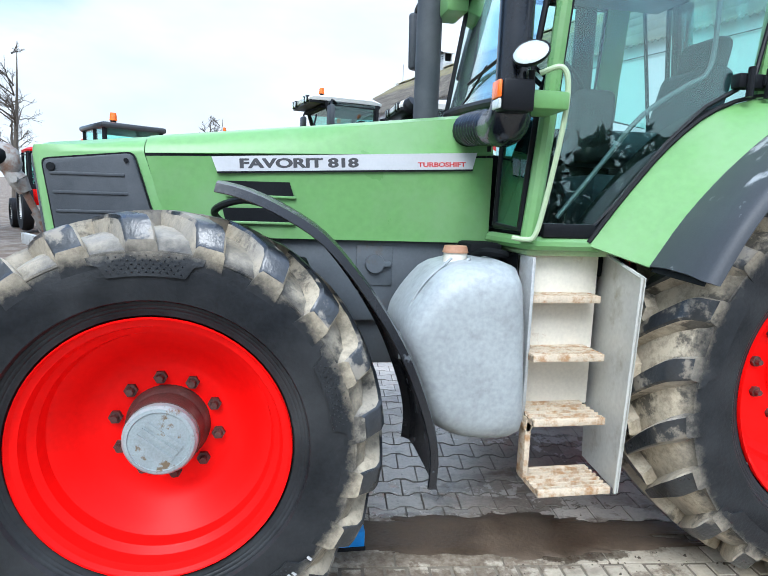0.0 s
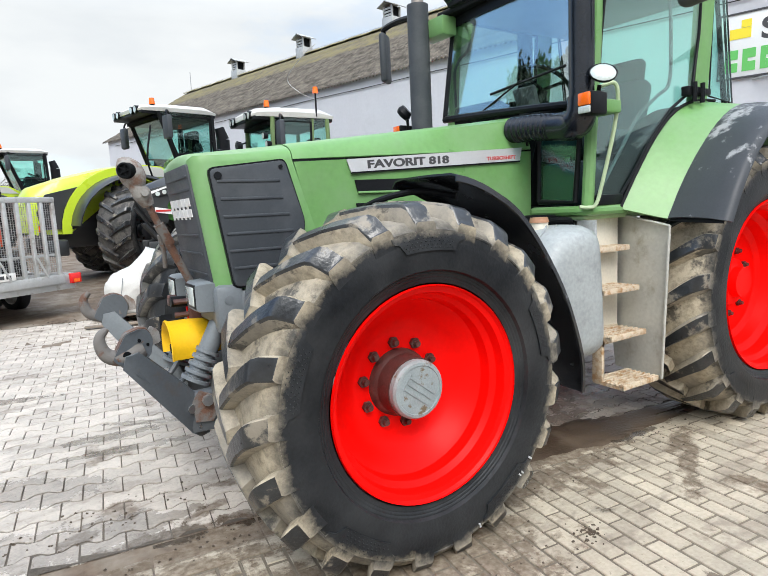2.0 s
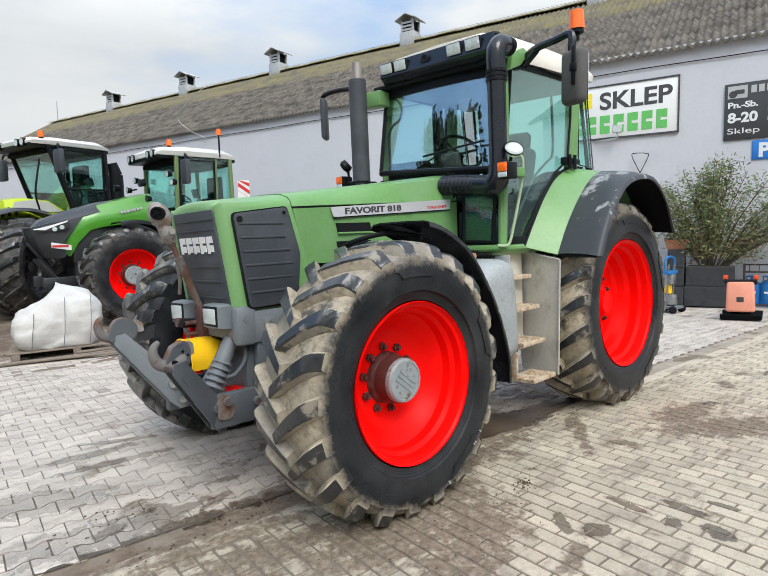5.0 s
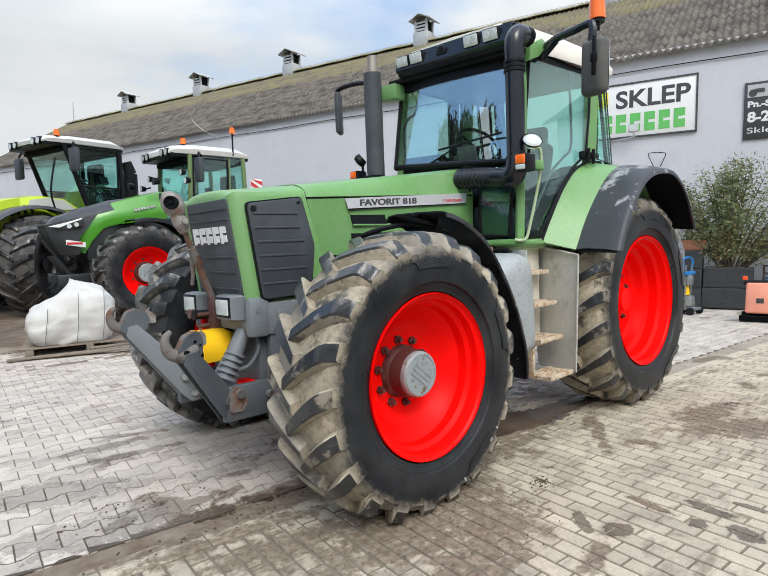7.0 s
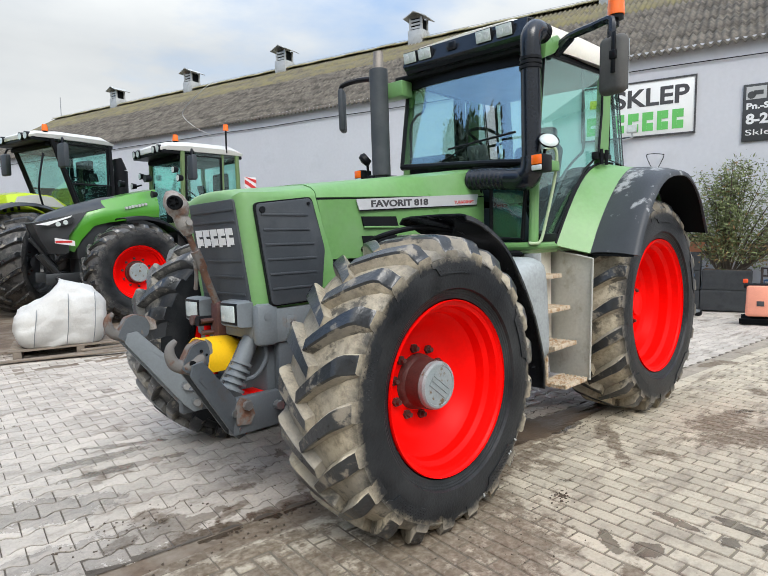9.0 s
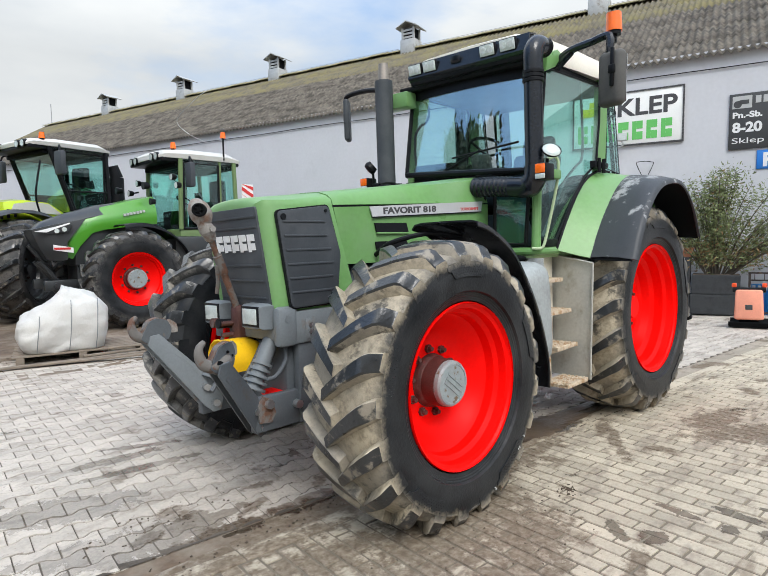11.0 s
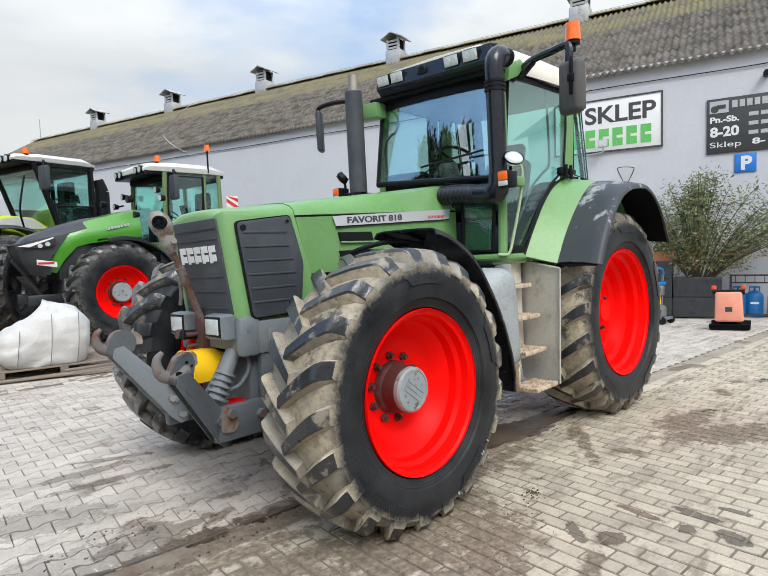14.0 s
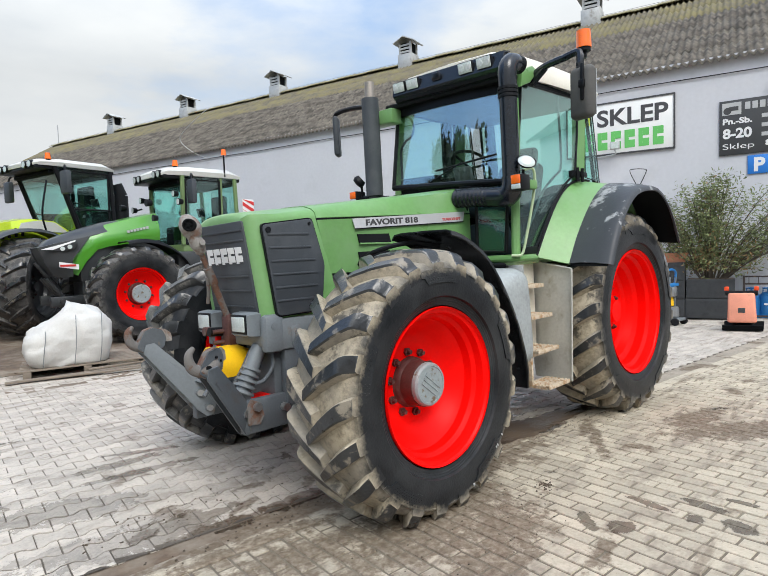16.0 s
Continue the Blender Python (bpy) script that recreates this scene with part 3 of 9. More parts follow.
def rod(bm, p0, p1, r0, r1=None, seg=14, caps=True):
    """A round bar or cone from p0 to p1."""
    p0, p1, r1 = Vector(p0), Vector(p1), r0 if r1 is None else r1
    q = (p1 - p0).to_track_quat("Z", "Y").to_matrix()
    rings = []
    for p, r in ((p0, r0), (p1, r1)):
        rings.append([bm.verts.new(p + q @ Vector((r * math.cos(a), r * math.sin(a), 0))) for a in (2 * math.pi * i / seg for i in range(seg))])
    for i in range(seg):
        j = (i + 1) % seg
        bm.faces.new((rings[0][i], rings[0][j], rings[1][j], rings[1][i]))
    if caps:
        bm.faces.new(rings[0][::-1])
        bm.faces.new(rings[1])
    return bm


def spline(points, steps=6):
    """Points along a smooth curve through the given ones."""
    p = [Vector(q) for q in points]
    p = [2 * p[0] - p[1], *p, 2 * p[-1] - p[-2]]
    out = []
    for i in range(1, len(p) - 2):
        a, b, c, d = p[i - 1:i + 3]
        for k in range(steps):
            t = k / steps
            out.append(0.5 * (2 * b + (c - a) * t + (2 * a - 5 * b + 4 * c - d) * t * t + (3 * b - a - 3 * c + d) * t ** 3))
    return out + [p[-2]]


def tube(bm, points, r, seg=10, smooth=6, caps=True):
    """A bent pipe. r: a radius, or a function of the way along (0 to 1)."""
    pts = spline(points, smooth) if smooth and len(points) > 2 else [Vector(q) for q in points]
    n, rings, up = len(pts), [], None
    for i, p in enumerate(pts):
        d = (pts[min(i + 1, n - 1)] - pts[max(i - 1, 0)]).normalized()
        if up is None:
            up = d.orthogonal().normalized()
        up = (up - d * up.dot(d)).normalized()
        side, rr = d.cross(up), r(i / (n - 1)) if callable(r) else r
        rings.append([bm.verts.new(p + (up * math.cos(a) + side * math.sin(a)) * rr) for a in (2 * math.pi * k / seg for k in range(seg))])
    for a, b in zip(rings, rings[1:]):
        for k in range(seg):
            j = (k + 1) % seg
            bm.faces.new((a[k], a[j], b[j], b[k]))
    if caps:
        bm.faces.new(rings[0][::-1])
        bm.faces.new(rings[-1])
    return bm


def lathe(bm, profile, seg=48, closed=False):
    """Turn a profile of (radius, y) about the local y axis."""
    rings = []
    for r, y in profile:
        if r < 1e-6:
            rings.append([bm.verts.new((0, y, 0))])
        else:
            rings.append([bm.verts.new((r * math.cos(a), y, r * math.sin(a))) for a in (2 * math.pi * i / seg for i in range(seg))])
    if closed:
        rings.append(rings[0])
    for a, b in zip(rings, rings[1:]):
        for i in range(seg):
            j = (i + 1) % seg
            if len(a) == 1 and len(b) == 1:
                continue
            if len(a) == 1:
                bm.faces.new((a[0], b[j], b[i]))
            elif len(b) == 1:
                bm.faces.new((a[i], a[j], b[0]))
            else:
                bm.faces.new((a[i], a[j], b[j], b[i]))
    return bm


def prism(bm, outline, depth, m=None, bevel=0.0):
    """A flat plate: an outline in the local x, z plane, thick along y from 0 to depth."""
    a = [bm.verts.new((x, 0, z)) for x, z in outline]
    b = [bm.verts.new((x, depth, z)) for x, z in outline]
    fs = [bm.faces.new(a), bm.faces.new(b[::-1])]
    for i in range(len(a)):
        j = (i + 1) % len(a)
        fs.append(bm.faces.new((a[j], a[i], b[i], b[j])))
    vs = a + b
    if bevel:
        es = list({e for f in fs[:2] for e in f.edges})
        r = bmesh.ops.bevel(bm, geom=es, offset=bevel, segments=2, affect="EDGES", profile=0.5)
        vs = list({v for f in r["faces"] for v in f.verts} | {v for v in vs if v.is_valid})
    if m is not None:
        bmesh.ops.transform(bm, matrix=m, verts=vs)
    return bm


def rounded(outline, r, steps=3):
    """The outline with its corners rounded off."""
    out, k = [], len(outline)
    for i in range(k):
        a, b, c = (Vector((*outline[(i + d) % k], 0)) for d in (-1, 0, 1))
        p, q = b + (a - b).normalized() * r, b + (c - b).normalized() * r
        for j in range(steps + 1):
            t = j / steps
            v = p * (1 - t) ** 2 + b * 2 * t * (1 - t) + q * t * t
            out.append((v.x, v.y))
    return out


def loft(bm, rows, thick=0.0, close=False):
    """A skin over rows of points (each row equally long), given some thickness."""
    g, fs = [[bm.verts.new(p) for p in row] for row in rows], []
    for a, b in zip(g, g[1:]):
        k = len(a)
        for i in range(k if close else k - 1):
            j = (i + 1) % k
            fs.append(bm.faces.new((a[i], a[j], b[j], b[i])))
    if thick:
        bmesh.ops.recalc_face_normals(bm, faces=fs)
        bmesh.ops.solidify(bm, geom=fs, thickness=thick)
    return bm


def quad_pane(corners, thick=0.006):
    bm = bmesh.new()
    a = [Vector(c) for c in corners]
    nrm = (a[1] - a[0]).cross(a[3] - a[0]).normalized() * thick
    lo, hi = [bm.verts.new(c) for c in a], [bm.verts.new(c + nrm) for c in a]
    k = len(a)
    bm.faces.new(lo[::-1])
    bm.faces.new(hi)
    for i in range(k):
        j = (i + 1) % k
        bm.faces.new((lo[i], lo[j], hi[j], hi[i]))
    return bm


def frame_bars(bm, corners, r, close=True):
    """Bars along the edges of an opening."""
    pts = [Vector(c) for c in corners]
    return tube(bm, pts + pts[:1] if close else pts, r, seg=8, smooth=0, caps=not close)


def lettering(text, size, mat, parent, m, label="", name="lettering", width=None, bold=0.0, depth=0.002):
    """Letters of the built-in font as a mesh; width: squeezed or stretched to it."""
    cu = bpy.data.curves.new("text", "FONT")
    cu.body, cu.size, cu.extrude, cu.offset, cu.align_x = text, size, depth, bold, "LEFT"
    tmp = new("text", cu)
    bpy.context.view_layer.update()
    me = bpy.data.meshes.new_from_object(tmp.evaluated_get(bpy.context.evaluated_depsgraph_get()))
    bpy.data.objects.remove(tmp)
    xs = [v.co.x for v in me.vertices]
    if width:
        k, x0 = width / (max(xs) - min(xs)), min(xs)
        for v in me.vertices:
            v.co.x = (v.co.x - x0) * k
    me.materials.clear()
    me.materials.append(mat)
    me.name = name
    ob = new(name, me)
    ob.parent = parent
    ob.matrix_local = m
    if label:
        ob["label"] = label
    return ob


def ground_z(y, x=0.0):
    """The yard's height: level up to the gutter, a short rise beyond it that runs out towards the wall, then a slow one."""
    u = max(0.0, min(1.0, (y + 0.40) / 1.25))
    rise = 0.088 * u * u * (3 - 2 * u) * max(0.0, min(1.0, (6.5 - x) / 3.0))
    return max(rise, 0.026 * max(0.0, y - 1.5))


# ---- the ground ----
def build_ground():
    bm = bmesh.new()
    xs = [-900, -300, -100, -40, -20, -10, -5, 0, 3.5, 4.5, 5.5, 6.5, 10, 20, 40, 100, 300, 900]
    ys = [-900, -300, -100, -30, -10, -3, -0.5, -0.1, 0.2, 0.5, 0.85, 1.5, 2.8, 4.3, 7, 12, 20, 40, 100, 300, 900]
    g = [[bm.verts.new((x, y, ground_z(y, x) - 0.012)) for x in xs] for y in ys]
    for a, b in zip(g, g[1:]):
        for i in range(len(xs) - 1):
            bm.faces.new((a[i], a[i + 1], b[i + 1], b[i]))
    return tagged(finish("ground", bm, SOIL, smooth=0), "brown soil and gravel ground under the yard", "ground", kind="structure")


build_ground()


# ---- the long building ----
WALL_AT = Vector((10.6, 0.6, 0))
ALONG = Vector((0.243, -0.9697, -0.0257)).normalized()
UPW = (Vector((0, 0, 1)) - ALONG * ALONG.z).normalized()
BACK = UPW.cross(ALONG).normalized()
if BACK.x < 0:
    BACK = -BACK
# local x along the wall, y into the building, z up
HOUSE = Matrix((
    (ALONG.x, BACK.x, UPW.x, WALL_AT.x), (ALONG.y, BACK.y, UPW.y, WALL_AT.y), (ALONG.z, BACK.z, UPW.z, WALL_AT.z), (0, 0, 0, 1)))
S0, S1, EAVE, RIDGE, DEEP, OVER = -33.0, 9.0, 5.27, 8.45, 10.4, 0.14


def build_house():
    house = thing("long_farm_building", "long grey plastered farm building with a mossy corrugated roof", "building", HOUSE)
    bm = box(bmesh.new(), S0, S1, 0, 0.35, -1.6, EAVE + 0.02)
    part("front_wall", bm, WALL, house, "pale grey plastered wall")
    part("back_wall", new_box(S0, S1, DEEP - 0.35, DEEP, -1.6, EAVE - 0.05), WALL, house)
    for s in (S0, S1 - 0.35):
        bm = bmesh.new()
        prism(bm, [(0.35, -1.6), (DEEP - 0.35, -1.6), (DEEP - 0.35, EAVE), (DEEP / 2, RIDGE - 0.25), (0.35, EAVE)], 0.35)
        bmesh.ops.transform(bm, matrix=Matrix(((0, 1, 0, s), (1, 0, 0, 0), (0, 0, 1, 0), (0, 0, 0, 1))), verts=bm.verts)
        part("gable_wall", bm, WALL, house)
    # roof slopes: overlapping courses of corrugated sheets
    pitch, amp, courses = 0.146, 0.036, 6
    for side, nm in ((0, "front_roof_course"), (1, "back_roof_course")):
        y_e, y_r = -OVER, DEEP / 2
        z_e = EAVE - OVER * (RIDGE - EAVE) / (DEEP / 2)
        step = pitch / (6 if side == 0 else 2)
        n = int((S1 - S0 + 1.0) / step)
        for c in range(courses):
            t0, t1 = c / courses - (0.012 if c else 0), (c + 1) / courses
            lift0, lift1 = 0.014, 0.0
            rows = []
            for t, lift in ((t0, lift0), (t1, lift1)):
                row = []
                for i in range(n + 1):
                    s = S0 - 0.5 + i * step
                    w = amp * math.cos(2 * math.pi * s / pitch) + 0.012 * noise.noise((s * 0.35, t * 3 + c, 0))
                    y, z = y_e + (y_r - y_e) * t, z_e + (RIDGE - z_e) * t + lift + w
                    row.append((s, y if side == 0 else DEEP - y, z))
                rows.append(row)
            low = [(a, b, z - 0.03) for a, b, z in rows[0]]
            part(nm, loft(bmesh.new(), [low, *rows]), ROOF_MOSS if c >= courses - 2 else ROOF, house, "weathered corrugated cement sheets with moss", smooth=70)
    k = 60
    for i in range(k):
        a, b = S0 - 0.5 + (S1 - S0 + 1) * i / k, S0 - 0.5 + (S1 - S0 + 1) * (i + 1.03) / k
        h = RIDGE + 0.05 + 0.012 * (i % 2) + 0.01 * noise.noise((i * 0.7, 0, 0))
        bm = loft(bmesh.new(), [[(s, DEEP / 2 - 0.28, h - 0.10), (s, DEEP / 2 - 0.1, h + 0.01), (s, DEEP / 2, h + 0.04), (s, DEEP / 2 + 0.1, h + 0.01), (s, DEEP / 2 + 0.28, h - 0.10)] for s in (a, b)], 0.02)
        part("ridge_tile", bm, ROOF_PALE, house, "ridge tile with yellow-green moss")
    # cable under the eave
    bm = bmesh.new()
    tube(bm, [(S0 + 1 + i * 2.2, -0.03, EAVE - 0.34 - 0.018 * (i % 2)) for i in range(18)], 0.010, seg=6, smooth=3)
    part("cable", bm, RUBBER, house, "thin dark cable under the eave")
    bm = bmesh.new()
    tube(bm, [(-14.6, -0.05, 4.9), (-14.9, -0.5, 5.15), (-15.2, -0.7, 5.6), (-14.2, -0.8, 6.1), (-13.8, -0.6, 6.4)], 0.011, seg=6)
    part("wall_bracket", bm, GALV, house)
    # lightning rod wire along the ridge
    bm = bmesh.new()
    rod(bm, (S0 - 1, DEEP / 2, RIDGE + 0.13), (S1, DEEP / 2, RIDGE + 0.13), 0.006, seg=5)
    for i in range(30):
        s = S0 + 1.4 * i
        rod(bm, (s, DEEP / 2, RIDGE), (s, DEEP / 2, RIDGE + 0.14), 0.006, seg=5)
    part("lightning_wire", bm, STEEL, house)
    bm = bmesh.new()
    rod(bm, (S0 - 0.3, DEEP / 2 + 0.2, 5.0), (S0 - 0.3, DEEP / 2 + 0.2, 9.7), 0.03, 0.02, seg=6)
    part("mast", bm, STEEL, house)
    # roof vents
    for s in (-27.5, -21.7, -15.95, -9.6, -3.1, 3.3):
        vent = part("roof_vent", new_box(s - 0.29, s + 0.29, DEEP / 2 - 0.29, DEEP / 2 + 0.29, RIDGE - 0.2, RIDGE + 0.32, bevel=0.01), GALV, house, "boxed roof vent with a pitched tin cap")
        for a, b in ((-0.22, -0.22), (0.22, -0.22), (-0.22, 0.22), (0.22, 0.22)):
            bm = bmesh.new()
            box(bm, s + a - 0.035, s + a + 0.035, DEEP / 2 + b - 0.035, DEEP / 2 + b + 0.035, RIDGE + 0.32, RIDGE + 0.74)
            part("post", bm, GALV, vent)
        for j in range(3):
            bm = bmesh.new()
            box(bm, s - 0.25, s + 0.25, DEEP / 2 - 0.25, DEEP / 2 - 0.23, RIDGE + 0.36 + 0.12 * j, RIDGE + 0.43 + 0.12 * j)
            box(bm, s - 0.25, s - 0.23, DEEP / 2 - 0.25, DEEP / 2 + 0.25, RIDGE + 0.36 + 0.12 * j, RIDGE + 0.43 + 0.12 * j)
            part("louvre", bm, GALV, vent)
        part("core", new_box(s - 0.2, s + 0.2, DEEP / 2 - 0.2, DEEP / 2 + 0.2, RIDGE + 0.33, RIDGE + 0.72), DARK, vent)
        bm = bmesh.new()
        loft(bm, [[(s - 0.42, DEEP / 2 + y, RIDGE + 0.72), (s, DEEP / 2 + y, RIDGE + 0.92), (s + 0.42, DEEP / 2 + y, RIDGE + 0.72)] for y in (-0.42, 0.42)], 0.03)
        part("vent_cap", bm, GALV, vent)
    return house


house = build_house()


def on_wall(s, h, out=0.0):
    """A pose on the wall's face: local x along it, y up, z outwards."""
    return HOUSE @ Matrix.Translation((s, -out, h)) @ pose(0, 0, 0, 90, 0, 0)


def build_signs():
    # shop sign
    sign = thing("shop_sign", "white shop sign board with dark and green lettering on the wall", "sign", on_wall(-2.66, 3.56, 0.004))
    part("board", new_box(0, 2.21, 0, 1.12, 0, 0.03, bevel=0.006), SIGNWHITE, sign)
    bm = bmesh.new()
    for a in ((0, 2.21, -0.02, 0.012, 0, 0.045), (0, 2.21, 1.108, 1.14, 0, 0.045), (-0.02, 0.012, -0.02, 1.14, 0, 0.045), (2.198, 2.23, -0.02, 1.14, 0, 0.045)):
        box(bm, *a)
    part("sign_frame", bm, INK, sign)
    lettering("SKLEP", 0.50, INK, sign, pose(0.66, 0.625, 0.032), width=1.44, bold=0.013, label="large dark grey capital letters")
    # the name below, drawn as plain blocks of its size and colour
    for i in range(7):
        x = 0.10 + i * 0.283
        bm = bmesh.new()
        for q in ((x, x + 0.085, 0.1, 0.49), (x + 0.086, x + 0.21, 0.1, 0.265), (x + 0.086, x + 0.21, 0.325, 0.49)):
            box(bm, *q, 0.032, 0.036)
        part("green_block", bm, INK_GREEN, sign)
    # small emblem
    bm = bmesh.new()
    box(bm, 0.16, 0.5, 0.68, 0.86, 0.032, 0.036)
    box(bm, 0.34, 0.5, 0.868, 1.0, 0.032, 0.036)
    part("emblem", bm, INK_YELLOW, sign, "plain yellow emblem")
    # opening hours board
    hours = thing("opening_hours_board", "dark anthracite board with white opening hours", "sign", on_wall(0.37, 3.27, 0.004))
    part("board", new_box(0, 2.3, 0, 1.09, 0, 0.03, bevel=0.006), SIGNDARK, hours)
    lettering("Pn.-Sb.", 0.155, INK_WHITE, hours, pose(0.06, 0.62, 0.032), width=0.5, bold=0.006)
    lettering("8-20", 0.26, INK_WHITE, hours, pose(0.06, 0.34, 0.032), width=0.5, bold=0.01)
    lettering("Sklep", 0.155, INK_WHITE, hours, pose(0.06, 0.12, 0.032), width=0.54)
    lettering("8-17", 0.155, INK_WHITE, hours, pose(0.78, 0.13, 0.032), width=0.5, bold=0.005)
    for z in (0.68, 0.5, 0.32):
        bm = bmesh.new()
        for j in range(3):
            box(bm, 0.72 + j * 0.2, 0.88 + j * 0.2, z, z + 0.075, 0.032, 0.035)
        part("grey_bar", bm, INK_PALE, hours)
    bm = bmesh.new()
    for j in range(7):
        box(bm, 0.44 + j * 0.125, 0.53 + j * 0.125, 0.88, 1.02, 0.032, 0.036)
    part("name_bar", bm, INK_PALE, hours)
    bm = bmesh.new()
    box(bm, 0.05, 0.38, 0.8, 1.04, 0.032, 0.036)
    part("emblem_panel", bm, INK_PALE, hours)
    bm = bmesh.new()
    lathe(bm, [(0, -0.002), (0.07, -0.002), (0.07, 0.002), (0, 0.002)], 20)
    bmesh.ops.transform(bm, matrix=pose(0.14, 0.88, 0.038, 90, 0, 0), verts=bm.verts)
    box(bm, 0.17, 0.33, 0.88, 0.96, 0.0375, 0.040)
    part("emblem_shape", bm, SIGNDARK, hours)
    # parking sign
    park = thing("parking_sign", "blue square parking sign with a white letter", "sign", on_wall(0.86, 2.86, 0.004))
    part("board", new_box(0, 0.37, 0, 0.37, 0, 0.02, bevel=0.006), SIGNBLUE, park)
    lettering("P", 0.36, INK_WHITE, park, pose(0.1, 0.06, 0.022), bold=0.016)
    # wall lamp, cctv camera
    lamp = thing("wall_floodlight", "small floodlight on a bent arm on the wall", "floodlight", on_wall(-1.6, 3.62, 0.0))
    bm = bmesh.new()
    tube(bm, [(-0.5, -0.12, 0.0), (-0.3, -0.12, 0.12), (0, -0.1, 0.22), (0, 0, 0.24)], 0.018, seg=8)
    part("arm", bm, GALV, lamp)
    part("head", new_box(-0.1, 0.1, 0.0, 0.17, 0.2, 0.26, bevel=0.012), GALV, lamp)
    part("lens", new_box(-0.08, 0.08, 0.02, 0.15, 0.262, 0.268), LENS, lamp)
    cctv = thing("security_camera", "black dome security camera on a white box under the eave", "security camera", on_wall(1.42, 4.7, 0.0))
    bm = bmesh.new()
    rod(bm, (-0.05, 0, 0.03), (-0.05, 0, 0.2), 0.06, seg=14)
    part("body", bm, BLACK, cctv)
    part("junction_box", new_box(0.06, 0.2, -0.05, 0.1, 0.002, 0.07, bevel=0.01), WHITE, cctv)
    ring = thing("wall_hook", "thin bent wire hook on the wall", "hook", on_wall(-1.15, 2.95, 0.0))
    bm = bmesh.new()
    tube(bm, [(0, -0.2, 0.05), (-0.16, 0.16, 0.1), (-0.1, 0.22, 0.1), (0.12, 0.2, 0.1), (0.16, 0.14, 0.1), (0.0, -0.2, 0.06)], 0.008, seg=6)
    part("wire", bm, RUBBER, ring)


build_signs()


# ---- wheels ----
def tyre_bm(R, rim, hw, lug_h, flat=None, mirror=1):
    """The carcass of a farm tyre about the local y axis, smooth of tread. flat: height of the axle over the ground."""
    bm = bmesh.new()
    crown = R - lug_h
    h = crown - rim

    def carc(y):
        u = min(1.0, abs(y) / hw)
        return crown - 0.055 * u ** 2.4 * (hw / 0.3)

    prof = [(rim - 0.005, -0.64 * hw), (rim + 0.021, -0.79 * hw), (rim + 0.029, -0.865 * hw)]
    for i in range(3):
        b = rim + 0.040 + 0.013 * i
        w = 0.872 + 0.020 * i
        prof += [(b, -w * hw), (b + 0.003, -(w + 0.008) * hw), (b + 0.007, -(w + 0.011) * hw), (b + 0.010, -(w + 0.010) * hw)]
    prof += [(rim + 0.27 * h, -0.985 * hw), (rim + 0.45 * h, -1.0 * hw), (rim + 0.60 * h, -0.995 * hw), (rim + 0.76 * h, -0.965 * hw), (rim + 0.765 * h, -0.978 * hw), (rim + 0.79 * h, -0.972 * hw), (rim + 0.795 * h, -0.955 * hw),
             (carc(0.9 * hw) - 0.015, -0.90 * hw)]
    prof += [(carc(y), y) for y in (-0.84 * hw, -0.6 * hw, -0.3 * hw, 0)]
    prof += [(r, -y) for r, y in prof[-2::-1]]
    lathe(bm, prof, 96)
    return press(bm, flat, mirror)


def shoulder_plate_bm(R, rim, hw, lug_h, sgn):
    """One raised, notched plate of a tyre's flank, at the angle 0."""
    bm = bmesh.new()
    h = R - lug_h - rim
    lo, hi = [], []
    for a, rr in ((-0.265, 0.70), (-0.225, 0.66), (-0.195, 0.53), (-0.1, 0.525), (0.0, 0.523), (0.1, 0.525), (0.195, 0.53), (0.225, 0.66), (0.265, 0.70), (0.27, 0.77), (0.135, 0.775), (0.0, 0.777), (-0.135, 0.775), (-0.27, 0.77)):
        r = rim + rr * h
        y = sgn * hw * (1.0 - 0.035 * max(0.0, (rr - 0.6) / 0.16))
        lo.append(bm.verts.new((r * math.cos(a), y - sgn * 0.004, r * math.sin(a))))
        hi.append(bm.verts.new((r * math.cos(a), y + sgn * 0.007, r * math.sin(a))))
    bm.faces.new(hi)
    for i in range(len(lo)):
        j = (i + 1) % len(lo)
        bm.faces.new((lo[i], lo[j], hi[j], hi[i]))
    return bm


def grip_dots(rim, R, lug_h, hw, s):
    """Fields of small rubber studs on the outer flank of a tyre."""
    bm = bmesh.new()
    h = R - lug_h - rim
    for k in range(5):
        for i in range(5):
            for j in range(11):
                a = math.pi * 0.5 + 2 * math.pi * k / 5 + (j - 5 + 0.5 * (i % 2)) * 0.034
                r = rim + h * (0.565 + 0.041 * i)
                u = (r - rim) / h
                y = s * (hw * (1.0 - 0.035 * max(0.0, (u - 0.6) / 0.16)) + 0.005)
                q = Vector((r * math.cos(a), y, r * math.sin(a)))
                t1, t2 = Vector((math.cos(a), 0, math.sin(a))) * 0.0045, Vector((-math.sin(a), 0, math.cos(a))) * 0.0045
                vs = [bm.verts.new(q + t1), bm.verts.new(q + t2), bm.verts.new(q - t1), bm.verts.new(q - t2)]
                top = bm.verts.new(q + Vector((0, s * 0.0045, 0)))
                for m in range(4):
                    bm.faces.new((vs[m], vs[(m + 1) % 4], top))
    return bm


